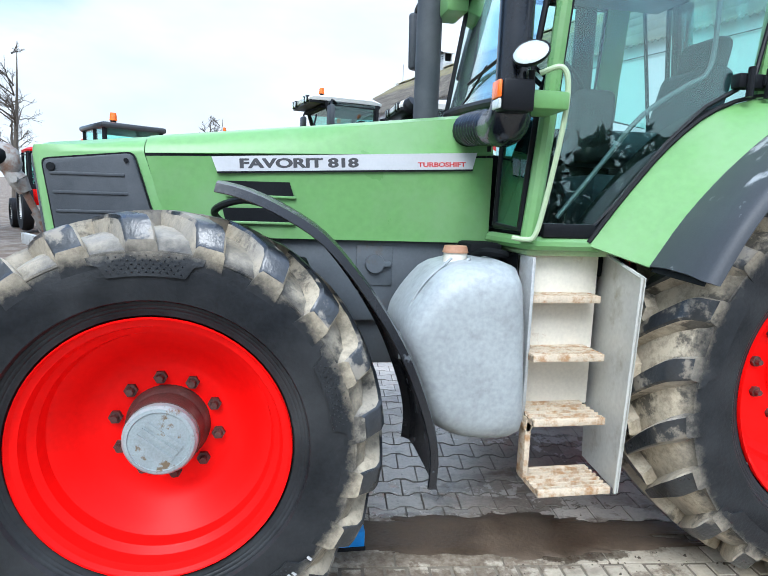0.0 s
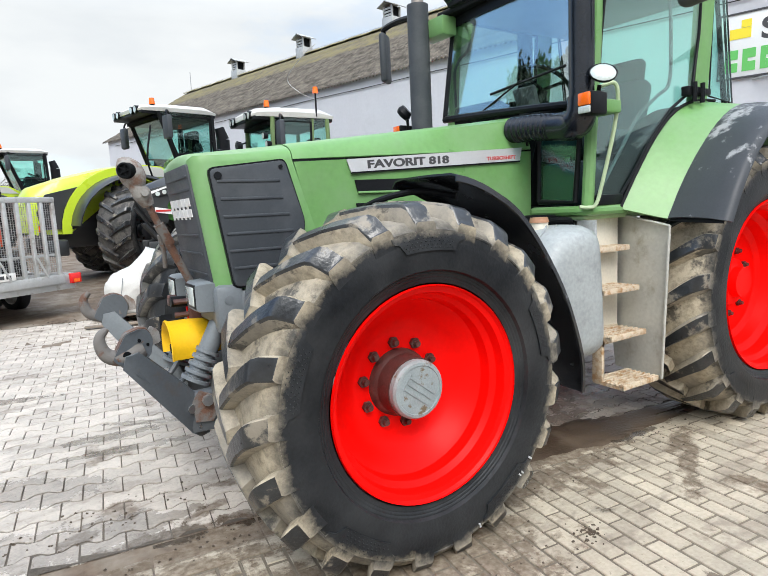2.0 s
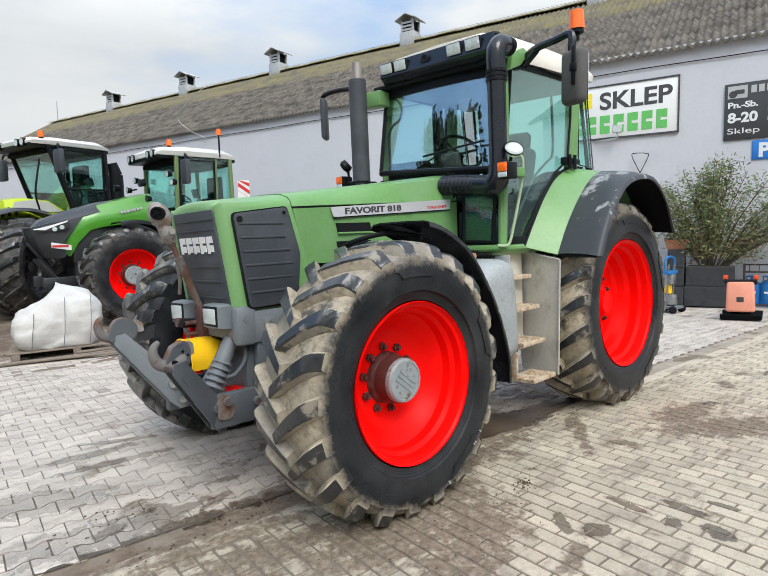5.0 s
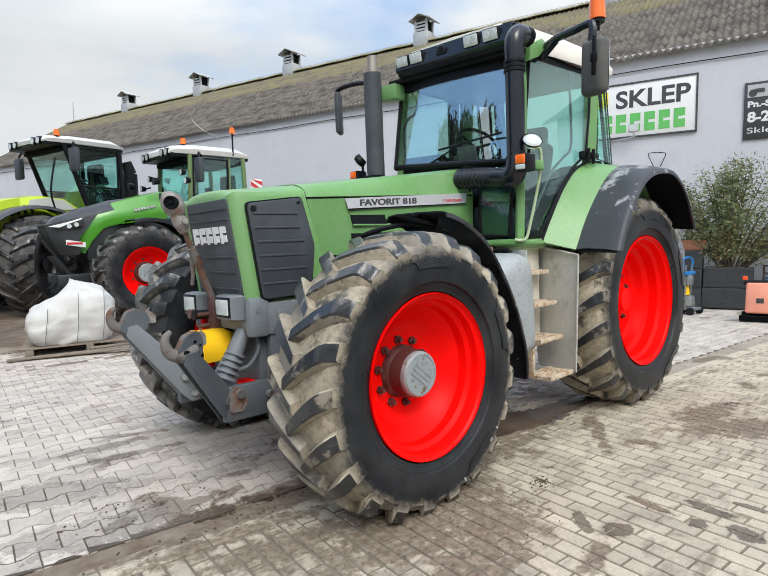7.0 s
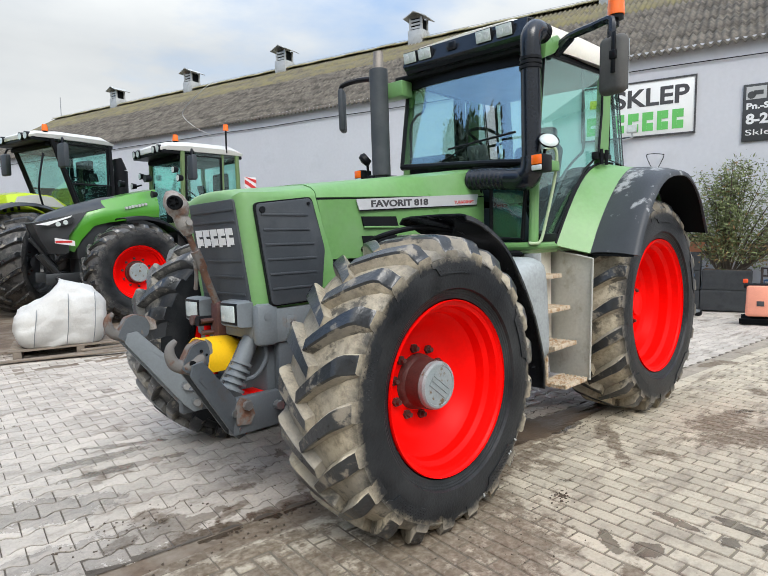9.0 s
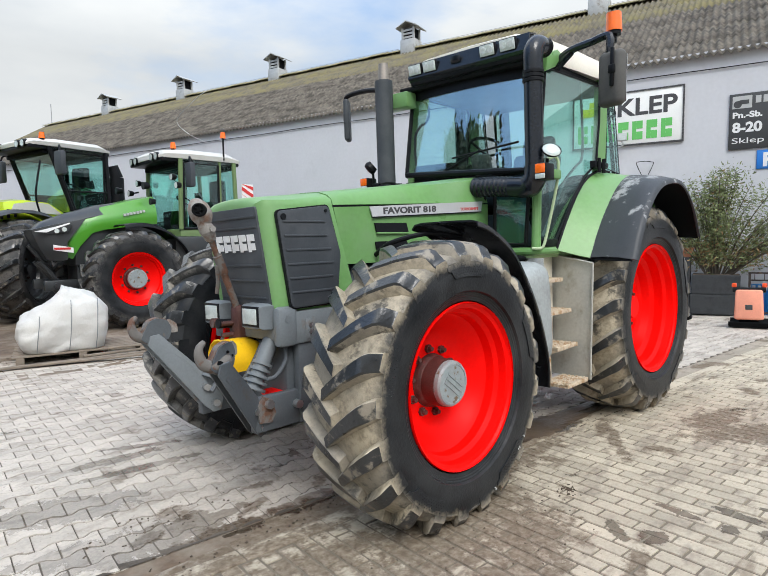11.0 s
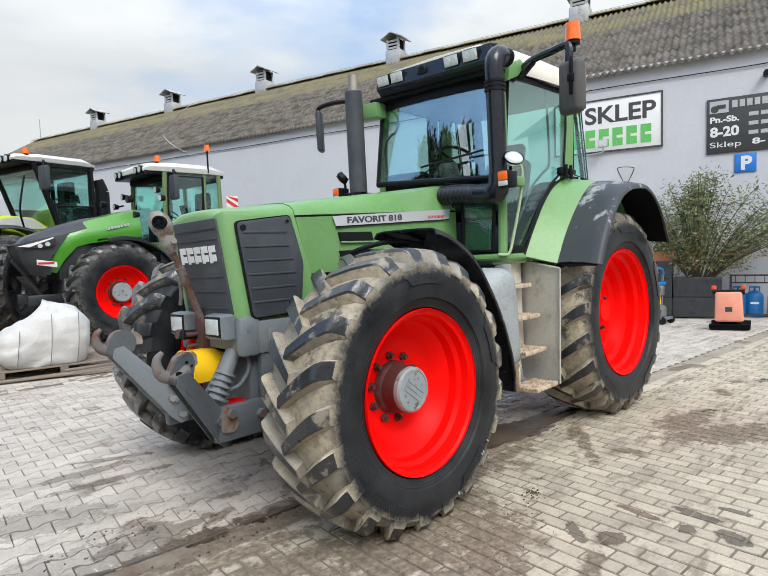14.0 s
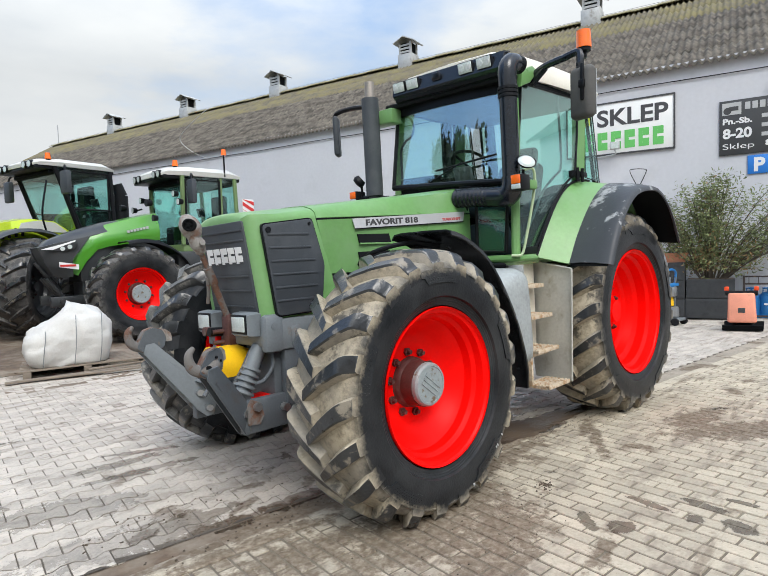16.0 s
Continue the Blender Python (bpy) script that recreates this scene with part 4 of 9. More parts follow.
def press(bm, flat, mirror):
    """Flatten what would reach below the ground, and mirror the tread for the other side."""
    if mirror < 0:
        for v in bm.verts:
            v.co.y = -v.co.y
    if flat is not None:
        for v in bm.verts:
            if v.co.z < -flat:
                over = -flat - v.co.z
                v.co.z = -flat + 0.002 * math.sin(v.co.x * 40)
                v.co.y *= 1 + over * 0.25
    return bm

def lug_bm(R, hw, lug_h, sweep, sgn, a0):
    """One slanted tread lug at the angle a0."""
    bm = bmesh.new()
    crown = R - lug_h

    def carc(y):
        u = min(1.0, abs(y) / hw)
        return crown - 0.055 * u ** 2.4 * (hw / 0.3)

    rnd = random.Random(int(a0 * 1000) + 7)
    rows = []
    for u in (0, 0.12, 0.26, 0.40, 0.54, 0.68, 0.80, 0.88, 0.94, 0.98, 1.0):
        y = sgn * (-0.035 + (hw * 1.0 + 0.035) * u)
        ang = a0 + sweep * (0.15 + 0.85 * (1 - u) ** 1.15)
        wd = (0.028 + 0.020 * u) / R
        base = carc(y) - 0.02
        f = max(0.0, (u - 0.84) / 0.16)
        f = f * f * (3 - 2 * f)
        top = R - 0.026 * u ** 3 - 0.062 * f - rnd.uniform(0, 0.003)
        base -= 0.09 * f
        y *= 1 - 0.012 * f
        ring = []
        for da, r in ((-wd * 1.6, base), (-wd * 1.12, top - 0.012), (-wd * 0.92, top), (wd * 0.92, top), (wd * 1.12, top - 0.012), (wd * 1.6, base)):
            ring.append(bm.verts.new((r * math.cos(ang + da), y, r * math.sin(ang + da))))
        rows.append(ring)
    for a, b in zip(rows, rows[1:]):
        for j in range(5):
            bm.faces.new((a[j], a[j + 1], b[j + 1], b[j])).material_index = 1 if j in (2, 3) else 0
    bm.faces.new(rows[0])
    bm.faces.new(rows[-1][::-1])
    return bm


def wheel(name, parent, at, R, rim, hw, lugs, lug_h, axle, mat_tyre, out, kind, rim_mat=None, phase=0.0, label="", hub_k=1.0):
    """A wheel under a vehicle. out: -1 when its face looks to -y, 1 to +y."""
    rim_mat = rim_mat or RED
    bm = bmesh.new()
    e = 0.80 * hw
    if kind == "front":
        prof = [(rim + 0.018, -e - 0.028), (rim + 0.022, -e - 0.014), (rim + 0.010, -e), (rim - 0.012, -e + 0.006), (rim - 0.022, -e + 0.05), (rim - 0.045, -e + 0.07), (rim - 0.055, -e + 0.12),
                (rim - 0.095, -e + 0.15), (rim * 0.70, -e + 0.20), (rim * 0.55, -e + 0.235), (0.225, -e + 0.235), (0.0, -e + 0.235)]
    else:
        prof = [(rim + 0.018, -e - 0.028), (rim + 0.022, -e - 0.014), (rim + 0.010, -e), (rim - 0.012, -e + 0.006), (rim - 0.022, -e + 0.06), (rim - 0.05, -e + 0.085), (rim - 0.058, -e + 0.16),
                (rim - 0.10, -e + 0.19), (rim - 0.125, -e + 0.255), (rim * 0.70, -e + 0.28), (rim * 0.45, -e + 0.28), (0.0, -e + 0.28)]
    back = [(rim - 0.03, e), (rim + 0.018, e + 0.02), (rim - 0.02, e + 0.01), (rim - 0.07, 0.1)]
    lathe(bm, prof, 72)
    lathe(bm, [(rim - 0.085, -e + 0.19), *back[::-1], (rim - 0.02, e)], 48)
    if out > 0:
        for v in bm.verts:
            v.co.y = -v.co.y
    w = part(name, bm, rim_mat, parent, label, smooth=30)
    w.location = at
    part("tyre", tyre_bm(R, rim, hw, lug_h, axle, -out), mat_tyre, w, "muddy tyre with slanted lugs", smooth=42)
    # notched plates on the outer flank share one mesh
    plate = None
    for k in range(5):
        if plate is None:
            ob = part("shoulder_plate", shoulder_plate_bm(R, rim, hw, lug_h, out), mat_tyre, w, smooth=0)
            plate = ob.data
        else:
            ob = new("shoulder_plate", plate)
            ob.parent = w
        ob.rotation_euler = (0, -(math.pi * 0.5 + 2 * math.pi * k / 5), 0)
    if kind == "front":
        tagged(part("rubber_studs", grip_dots(rim, R, lug_h, hw, out), mat_tyre, w, smooth=0), kind="stuff")
    if kind == "front" and rim_mat is RED and hub_k == 1.0:
        for a, r in ((-0.66, 0.665), (-0.80, 0.655), (-0.775, 0.66), (-1.25, 0.67)):
            bm = bmesh.new()
            mm = Matrix.Translation((r * math.cos(a), out * (hw * 0.985 + 0.004), r * math.sin(a))) @ Matrix.Rotation(-a, 4, "Y")
            box(bm, -0.009, 0.009, -0.0035, 0.0035, -0.004, 0.004, m=mm)
            part("paint_dot", bm, INK_PALE, w, "small white paint mark", smooth=0)
    # tread lugs: alike ones share a mesh, those that stand on the ground have their own
    for sgn in (-1, 1):
        shared = None
        for k in range(lugs):
            a = phase + 2 * math.pi * (k + (0.5 if sgn > 0 else 0)) / lugs
            low = math.sin(a + 0.15) * R < -0.8 * axle
            if low or shared is None:
                lug = part("lug", press(lug_bm(R, hw, lug_h, 0.30, sgn, a if low else 0.0), axle if low else None, -out), mat_tyre, w, smooth=42)
                lug.data.materials.append(LUG_TOP)
                if not low:
                    shared = lug.data
            else:
                lug = new("lug", shared)
                lug.parent = w
            if not low:
                lug.rotation_euler = (0, -a, 0)
    s = out
    deep = (e - 0.235) if kind == "front" else (e - 0.28)
    if kind == "front":
        bm = bmesh.new()
        lathe(bm, [(r * hub_k, s * (deep + d)) for r, d in ((0.0, 0), (0.155, 0), (0.15, 0.03), (0.138, 0.045), (0.134, 0.13), (0.0, 0.13))], 40)
        part("hub", bm, RUST_DARK, w, "brown rusted hub barrel")
        bm = bmesh.new()
        lathe(bm, [(r * hub_k, s * (deep + d)) for r, d in ((0.0, 0.12), (0.13, 0.12), (0.129, 0.156), (0.120, 0.168), (0.108, 0.17), (0.106, 0.166), (0.0, 0.168))], 40)
        cap = part("hub_cap", bm, CAPGREY, w, "grey hub cap")
        bm = bmesh.new()
        for z in (-0.028, 0.0, 0.028):
            box(bm, -0.075, 0.075, min(s * (deep + 0.166), s * (deep + 0.171)), max(s * (deep + 0.166), s * (deep + 0.171)), z - 0.008, z + 0.008, m=pose(0, 0, 0, 0, 38, 0))
        part("cast_mark", bm, CAPGREY, cap)
        ring_r, count, bolt = 0.188 * hub_k, 10, 0.022
    else:
        bm = bmesh.new()
        lathe(bm, [(0.0, s * deep), (0.17, s * deep), (0.16, s * (deep + 0.05)), (0.11, s * (deep + 0.07)), (0.1, s * (deep + 0.12)), (0.0, s * (deep + 0.12))], 32)
        part("hub", bm, RED if rim_mat is RED else CHARCOAL, w)
        ring_r, count, bolt = 0.235, 10, 0.022
    for k in range(count):
        a = 2 * math.pi * (k + 0.5) / count + 0.12
        x, z = ring_r * math.cos(a), ring_r * math.sin(a)
        bm = bmesh.new()
        rod(bm, (x, s * deep, z), (x, s * (deep + 0.018), z), bolt * 1.15, seg=6)
        rod(bm, (x, s * (deep + 0.018), z), (x, s * (deep + 0.04), z), bolt * 0.72, bolt * 0.6, seg=8)
        part("wheel_nut", bm, RUST_DARK, w)
    return w


# ---- the green tractor ----
def build_tractor():
    t = thing("green_tractor", "used green farm tractor with red wheels and a front linkage", "tractor", Matrix.Identity(4))

    def p(name, bm, mat, label="", parent=None, smooth=35):
        return part(name, bm, mat, parent or t, label, smooth)

    # wheels
    fw = dict(R=0.807, rim=0.441, hw=0.257, lugs=21, lug_h=0.056, axle=0.748, kind="front")
    wheel("front_wheel", t, (-0.008, -0.982, 0.748), out=-1, phase=0.05, mat_tyre=TYRE_F, label="bright red front wheel with a deep dish", **fw)
    wheel("front_wheel", t, (-0.01, 0.982, 0.842), out=1, phase=0.2, mat_tyre=TYRE_FAR, label="bright red front wheel with a deep dish", **fw)
    rw = dict(R=0.918, rim=0.548, hw=0.297, lugs=22, lug_h=0.058, axle=0.903, mat_tyre=TYRE_R, kind="rear")
    wheel("rear_wheel", t, (2.785, -0.955, 0.903), out=-1, phase=0.1, label="large red rear wheel, deeply dished", **rw)
    wheel("rear_wheel", t, (2.785, 0.955, 0.96), out=1, phase=0.0, label="large red rear wheel, deeply dished", **rw)

    # engine block, gearbox and axles
    bm = box(bmesh.new(), -0.45, 1.55, -0.30, 0.30, 0.78, 1.42, bevel=0.03)
    p("engine_block", bm, GREY, "dark grey engine and frame")
    bm = box(bmesh.new(), 0.35, 1.40, -0.345, 0.345, 1.02, 1.425, bevel=0.01)
    p("side_cover", bm, GREY, "grey side cover under the hood")
    bm = box(bmesh.new(), 0.77, 0.95, -0.352, -0.343, 1.20, 1.40, bevel=0.003)
    hatch = p("hatch", bm, GREY)
    bm = bmesh.new()
    rod(bm, (0.86, -0.35, 1.31), (0.86, -0.375, 1.31), 0.05, 0.045, seg=20)
    box(bm, 0.86, 0.94, -0.374, -0.352, 1.295, 1.325, bevel=0.005)
    p("hatch_lock", bm, GREY, parent=hatch)
    bm = bmesh.new()
    box(bm, 1.4, 3.05, -0.30, 0.30, 0.62, 1.30, bevel=0.05)
    rod(bm, (2.83, -0.62, 0.903), (2.83, 0.62, 0.903), 0.15, seg=20)
    p("gearbox", bm, GREY)
    bm = bmesh.new()
    rod(bm, (-0.01, -0.75, 0.748), (-0.01, 0.75, 0.748), 0.085, seg=18)
    box(bm, -0.16, 0.14, -0.22, 0.22, 0.60, 0.90, bevel=0.05)
    rod(bm, (0.16, -0.6, 0.72), (0.16, 0.6, 0.72), 0.03, seg=10)
    p("front_axle", bm, GREY)
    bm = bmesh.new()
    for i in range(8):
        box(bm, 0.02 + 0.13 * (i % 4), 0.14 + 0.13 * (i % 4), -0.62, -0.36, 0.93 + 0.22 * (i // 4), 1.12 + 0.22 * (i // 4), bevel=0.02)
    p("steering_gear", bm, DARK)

    # hood: cross sections from the front to the cab, (x, half width, seam height, crown height)
    def hood_row(x, w, zs, zt, zb):
        r = []
        for y, z in ((-w, zb), (-w, zs), (-w + 0.012, zs + 0.035), (-w + 0.05, zt - 0.028), (-w + 0.12, zt - 0.006), (-w * 0.35, zt + 0.004), (0, zt + 0.008)):
            r.append((x, y, z))
        return r + [(x, -y, z) for _, y, z in r[-2::-1]]

    def lerp_rows(xs, zb_of):
        rows = []
        for x in xs:
            u = (x + 0.66) / 2.09
            w = 0.352 + 0.034 * min(1, u * 2.2)
            rows.append(hood_row(x, w, 1.775 + 0.055 * u + 0.03 * u, 1.838 + 0.215 * u + 0.03 * u * u, zb_of(x)))
        return rows

    # front cowl with its bulging nose
    rows = []
    for k, (dx, shrink) in enumerate(((0.0, 0.085), (0.006, 0.05), (0.025, 0.018), (0.06, 0.002), (0.12, 0.0), (0.3, 0.0), (0.496, 0.0))):
        x = -0.700 + dx
        u = max(0, (x + 0.66) / 2.09)
        w = 0.350 + 0.034 * min(1, u * 2.2) - shrink
        zt = 1.835 + 0.215 * u - (0.045 if k == 0 else 0.018 if k == 1 else 0.004 if k == 2 else 0)
        row = hood_row(x, w, 1.775 + 0.085 * u - (0.04 if k == 0 else 0.015 if k == 1 else 0), zt, 1.17)
        lean = 0.075 * max(0, 1 - dx / 0.5)
        rows.append([(px + lean * (1.8 - pz) / 0.63 * (1 if pz < 1.8 else 0), py, pz) for px, py, pz in row])
    # the rear edge slants back to meet the side panel
    rows[-1] = [(px + 0.107 * max(0.0, min(1.72, (1.79 - pz) / 0.36)), py, pz) for px, py, pz in rows[-1]]
    bm = loft(bmesh.new(), rows)
    # nose plate
    f = rows[0]
    bm.verts.ensure_lookup_table()
    k = len(f)
    bm.faces.new([bm.verts[i] for i in range(k)])
    p("hood_cowl", bm, GREEN, "green front cowl", smooth=50)
    # top panel and side panels behind the seam
    xs = [-0.2, 0.05, 0.3, 0.6, 0.9, 1.2, 1.43]
    top = [[q for i, q in enumerate(r) if 1 <= i <= len(r) - 2] for r in lerp_rows(xs, lambda x: 1.43)]
    p("hood_top", loft(bmesh.new(), top, 0.012), GREEN, "green hood top", smooth=50)
    for s in (-1, 1):
        bm = bmesh.new()
        rows = []
        for i, x in enumerate(xs):
            u = (x + 0.66) / 2.09
            w = 0.352 + 0.034 * min(1, u * 2.2)
            zs = 1.775 + 0.085 * u - 0.014
            xb = x + (0.105 if i == 0 else 0.03 if i == 1 else 0)
            rows.append([(xb, s * (w - 0.004), 1.425), (x + (0.05 if i == 0 else 0), s * (w - 0.002), 1.6), (x + 0.004 * (i == 0), s * w, zs)])
        p("hood_side_panel", loft(bm, rows, 0.012), GREEN, "green side panel")
        bm = box(bmesh.new(), -0.2, 1.43, min(s * 0.34, s * 0.3675), max(s * 0.34, s * 0.3675), 1.768, 1.785)
        for v in bm.verts:
            v.co.z += 0.0407 * (v.co.x + 0.2) + 0.008
        p("seam_seal", bm, BLACK)
        # side grille with ribs
        out = [(-0.622, 1.745), (-0.248, 1.788), (-0.165, 1.49), (-0.205, 1.195), (-0.545, 1.187)]
        cx, cz = -0.37, 1.47
        out = rounded(out, 0.03)
        base = Matrix(((1, 0, 0, 0), (0, s, 0, s * 0.36), (0, 0, 1, 0), (0, 0, 0, 1)))
        bm = prism(bmesh.new(), [(cx + (x - cx) * 1.03, cz + (z - cz) * 1.025) for x, z in out], 0.018)
        bmesh.ops.transform(bm, matrix=base, verts=bm.verts)
        seal = p("grille_seal", bm, BLACK)
        bm = prism(bmesh.new(), out, 0.026, bevel=0.006)
        bmesh.ops.transform(bm, matrix=base, verts=bm.verts)
        gr = p("side_grille", bm, PLASTIC, "dark grey side grille with ribs")
        for k in range(6):
            z = 1.272 + 0.082 * k
            x0, x1 = -0.565 - 0.055 * k / 6, -0.215 + (0.03 if 1 < k < 4 else 0.012) - 0.012 * k
            p("rib", new_box(x0 + 0.02, x1 - 0.02, min(s * 0.384, s * 0.391), max(s * 0.384, s * 0.391), z, z + 0.014, bevel=0.003), PLASTIC, parent=gr)
        for x, z in ((-0.585, 1.715), (-0.275, 1.755)):
            bm = bmesh.new()
            rod(bm, (x, s * 0.382, z), (x, s * 0.394, z), 0.018 if x < -0.5 else 0.01, seg=12)
            p("grille_knob", bm, BLACK, parent=gr)
        # louvres
        for z in (1.622, 1.50):
            bm = prism(bmesh.new(), [(0.150, z), (0.462, z), (0.440, z + 0.066), (0.135, z + 0.062)], 0.008)
            bmesh.ops.transform(bm, matrix=Matrix(((1, 0, 0, 0), (0, s, 0, s * 0.383), (0, 0, 1, 0), (0, 0, 0, 1))), verts=bm.verts)
            lv = p("louvre", bm, BLACK, "black air louvre")
            p("louvre_lip", new_box(0.15, 0.47, min(s * 0.385, s * 0.400), max(s * 0.385, s * 0.400), z - 0.010, z + 0.002, bevel=0.003), GREEN, parent=lv)
        # name plate
        sl = 0.0625
        bm = prism(bmesh.new(), [(0.09, 1.790), (0.115, 1.722), (1.325, 1.722 + sl), (1.345, 1.790 + sl + 0.014)], 0.006)
        bmesh.ops.transform(bm, matrix=Matrix(((1, 0, 0, 0), (0, s, 0, s * 0.388), (0, 0, 1, 0), (0, 0, 0, 1))), verts=bm.verts)
        plate = p("name_plate", bm, SILVER, "silver strip with dark lettering")
        bm = prism(bmesh.new(), [(0.115, 1.716), (0.115, 1.724), (1.325, 1.724 + sl), (1.325, 1.716 + sl)], 0.009)
        bmesh.ops.transform(bm, matrix=Matrix(((1, 0, 0, 0), (0, s, 0, s * 0.388), (0, 0, 1, 0), (0, 0, 0, 1))), verts=bm.verts)
        p("plate_line", bm, BLACK, parent=plate)
        if s < 0:
            tilt = math.degrees(math.atan(sl / 1.22))
            lettering("FAVORIT 818", 0.058, INK, plate, Matrix.Translation((0.215, -0.3945, 1.744)) @ pose(0, 0, 0, 0, -tilt, 0) @ pose(0, 0, 0, 90, 0, 0), width=0.545, bold=0.0017, depth=0.0006)
            lettering("FAVORIT 818", 0.058, INK, plate, Matrix.Translation((0.2185, -0.3942, 1.7452)) @ pose(0, 0, 0, 0, -tilt, 0) @ pose(0, 0, 0, 90, 0, 0), width=0.545, bold=0.0017, depth=0.0006)
            lettering("TURBOSHIFT", 0.030, INK_RED, plate, Matrix.Translation((1.05, -0.3945, 1.786)) @ pose(0, 0, 0, 0, -tilt, 0) @ pose(0, 0, 0, 90, 0, 0), width=0.24, bold=0.0008, depth=0.0006)

    # front grille with a plain white mark of five blocks
    lean = 0.072
    bm = prism(bmesh.new(), rounded([(-0.235, -0.03), (0.300, -0.03), (0.287, 0.592), (-0.235, 0.592)], 0.02), 0.03, bevel=0.006)
    face = Matrix.Translation((-0.615, 0, 1.185)) @ Matrix(((0, 1, -lean / 0.62, 0), (-1, 0, 0, 0), (0, 0, 1, 0), (0, 0, 0, 1))) @ Matrix.Translation((0, -0.022, 0))
    bmesh.ops.transform(bm, matrix=face, verts=bm.verts)
    fg = p("front_grille", bm, PLASTIC, "dark grey front grille with a white mark")
    for z in (0.06, 0.16, 0.25, 0.47, 0.53):
        bm = box(bmesh.new(), -0.215, 0.275, -0.006, 0.003, z, z + 0.012, bevel=0.002, m=face)
        p("rib", bm, PLASTIC, parent=fg)
    for i in range(5):
        y = 0.190 - 0.0895 * i
        bm = bmesh.new()
        box(bm, -y, -y + 0.030, -0.006, -0.002, 0.335, 0.437, m=face)
        box(bm, -y + 0.0305, -y + 0.074, -0.006, -0.002, 0.345, 0.385, m=face)
        box(bm, -y + 0.0305, -y + 0.074, -0.006, -0.002, 0.398, 0.437, m=face)
        p("white_mark", bm, INK_WHITE, parent=fg)
    return t, p


tractor, tp = build_tractor()


def build_cab(t, plain):
    upright = ("exhaust_pipe", "tail_pipe", "air_hose", "air_intake_pipe", "clamp_rings", "intake_mouth", "mouth_grid", "mirror_arm", "mirror_housing", "mirror_glass",
               "beacon_base", "beacon_lens", "indicator", "indicator_lens", "side_light_lens", "lamp_bracket", "round_lamp", "lamp_face", "hand_rail")

    def p(name, bm, *a, **k):
        """A part of the cab, which leans with the fall of the yard: its far side sits a little higher."""
        if name not in upright:
            for v in bm.verts:
                up = max(0.0, min(1.0, (v.co.z - 1.85) / 0.35))
                v.co.z += up * (0.012 + 0.055 * max(0.0, min(1.2, (v.co.y + 0.85) / 1.35)))
        if name.startswith(("mirror", "beacon")) and max(v.co.y for v in bm.verts) < 0:
            for v in bm.verts:
                v.co.z -= 0.042 * max(0.0, min(1.0, (-0.86 - v.co.y) / 0.3))
        return plain(name, bm, *a, **k)

    # corners of the cab: near side is -y
    N, FAR = -0.79, 0.52

    def ys(s, x):
        """The side's y at x: the cab widens a little to the rear."""
        return (N - 0.04 * (x - 1.47)) if s < 0 else (FAR + 0.06 * (x - 1.47))

    # floor and lower frame
    bm = box(bmesh.new(), 1.46, 2.75, -0.78, 0.55, 1.40, 1.475, bevel=0.015)
    p("cab_floor", bm, GREEN_OLD)
    bm = bmesh.new()
    tube(bm, [(1.44, -0.40, 1.455), (1.45, -0.70, 1.455), (1.475, -0.795, 1.455), (1.55, -0.805, 1.455), (1.78, -0.815, 1.455)], 0.032, seg=10)
    p("sill", bm, GREEN, "green cab sill")
    for s in (-1, 1):
        # front pillar, leaning back a little
        bm = bmesh.new()
        pts = [(1.455, ys(s, 1.47) + 0.015 * s, 1.46), (1.50, ys(s, 1.5), 1.85), (1.555, ys(s, 1.55) - 0.01 * s, 2.45), (1.60, ys(s, 1.6) - 0.04 * s, 2.90)]
        tube(bm, pts, 0.036, seg=10)
        p("front_pillar", bm, GREEN, "green cab pillar")
        # rear pillar
        bm = bmesh.new()
        loft(bm, [[(x + dx, ys(s, x) + dy * s, z) for dx, dy in ((-0.075, 0.012), (0.075, 0.012), (0.075, -0.04), (-0.075, -0.04))] for x, z in ((2.50, 1.5), (2.53, 2.1), (2.57, 2.5), (2.60, 2.92))], close=True)
        p("rear_pillar", bm, GREEN, "green cab pillar")
        bm = bmesh.new()
        rod(bm, (2.92, ys(s, 2.9) - 0.02 * s, 2.10), (2.80, ys(s, 2.8) - 0.02 * s, 2.90), 0.008, seg=8)
        p("glass_edge", bm, BLACK)
    # door: black frame and a large pane whose lower rear edge follows the fender
    yd = N - 0.012
    edge = [(1.505, 1.50), (1.72, 1.50), (1.86, 1.66), (2.05, 1.90), (2.22, 2.06), (2.36, 2.14), (2.44, 2.20), (2.50, 2.55), (2.52, 2.86), (1.635, 2.86), (1.575, 2.45), (1.525, 1.9)]
    d3 = [(x, yd - 0.04 * (x - 1.47), z) for x, z in edge]
    door = p("cab_door", frame_bars(bmesh.new(), d3, 0.010), BLACK, "glazed cab door with a black frame")
    bm = bmesh.new()
    f = [bm.verts.new(q) for q in d3]
    bm.faces.new(f)
    r = bmesh.ops.extrude_face_region(bm, geom=bm.faces[:])
    bmesh.ops.translate(bm, vec=(0, 0.006, 0), verts=[v for v in r["geom"] if isinstance(v, bmesh.types.BMVert)])
    p("door_glass", bm, GLASS_DOOR, "teal tinted glass", parent=door, smooth=0).visible_shadow = False
    p("door_bottom_trim", new_box(1.51, 1.75, -0.835, -0.80, 1.485, 1.545, bevel=0.006), BLACK, parent=door)
    # the frame's inner bars seen behind the glass
    bm = bmesh.new()
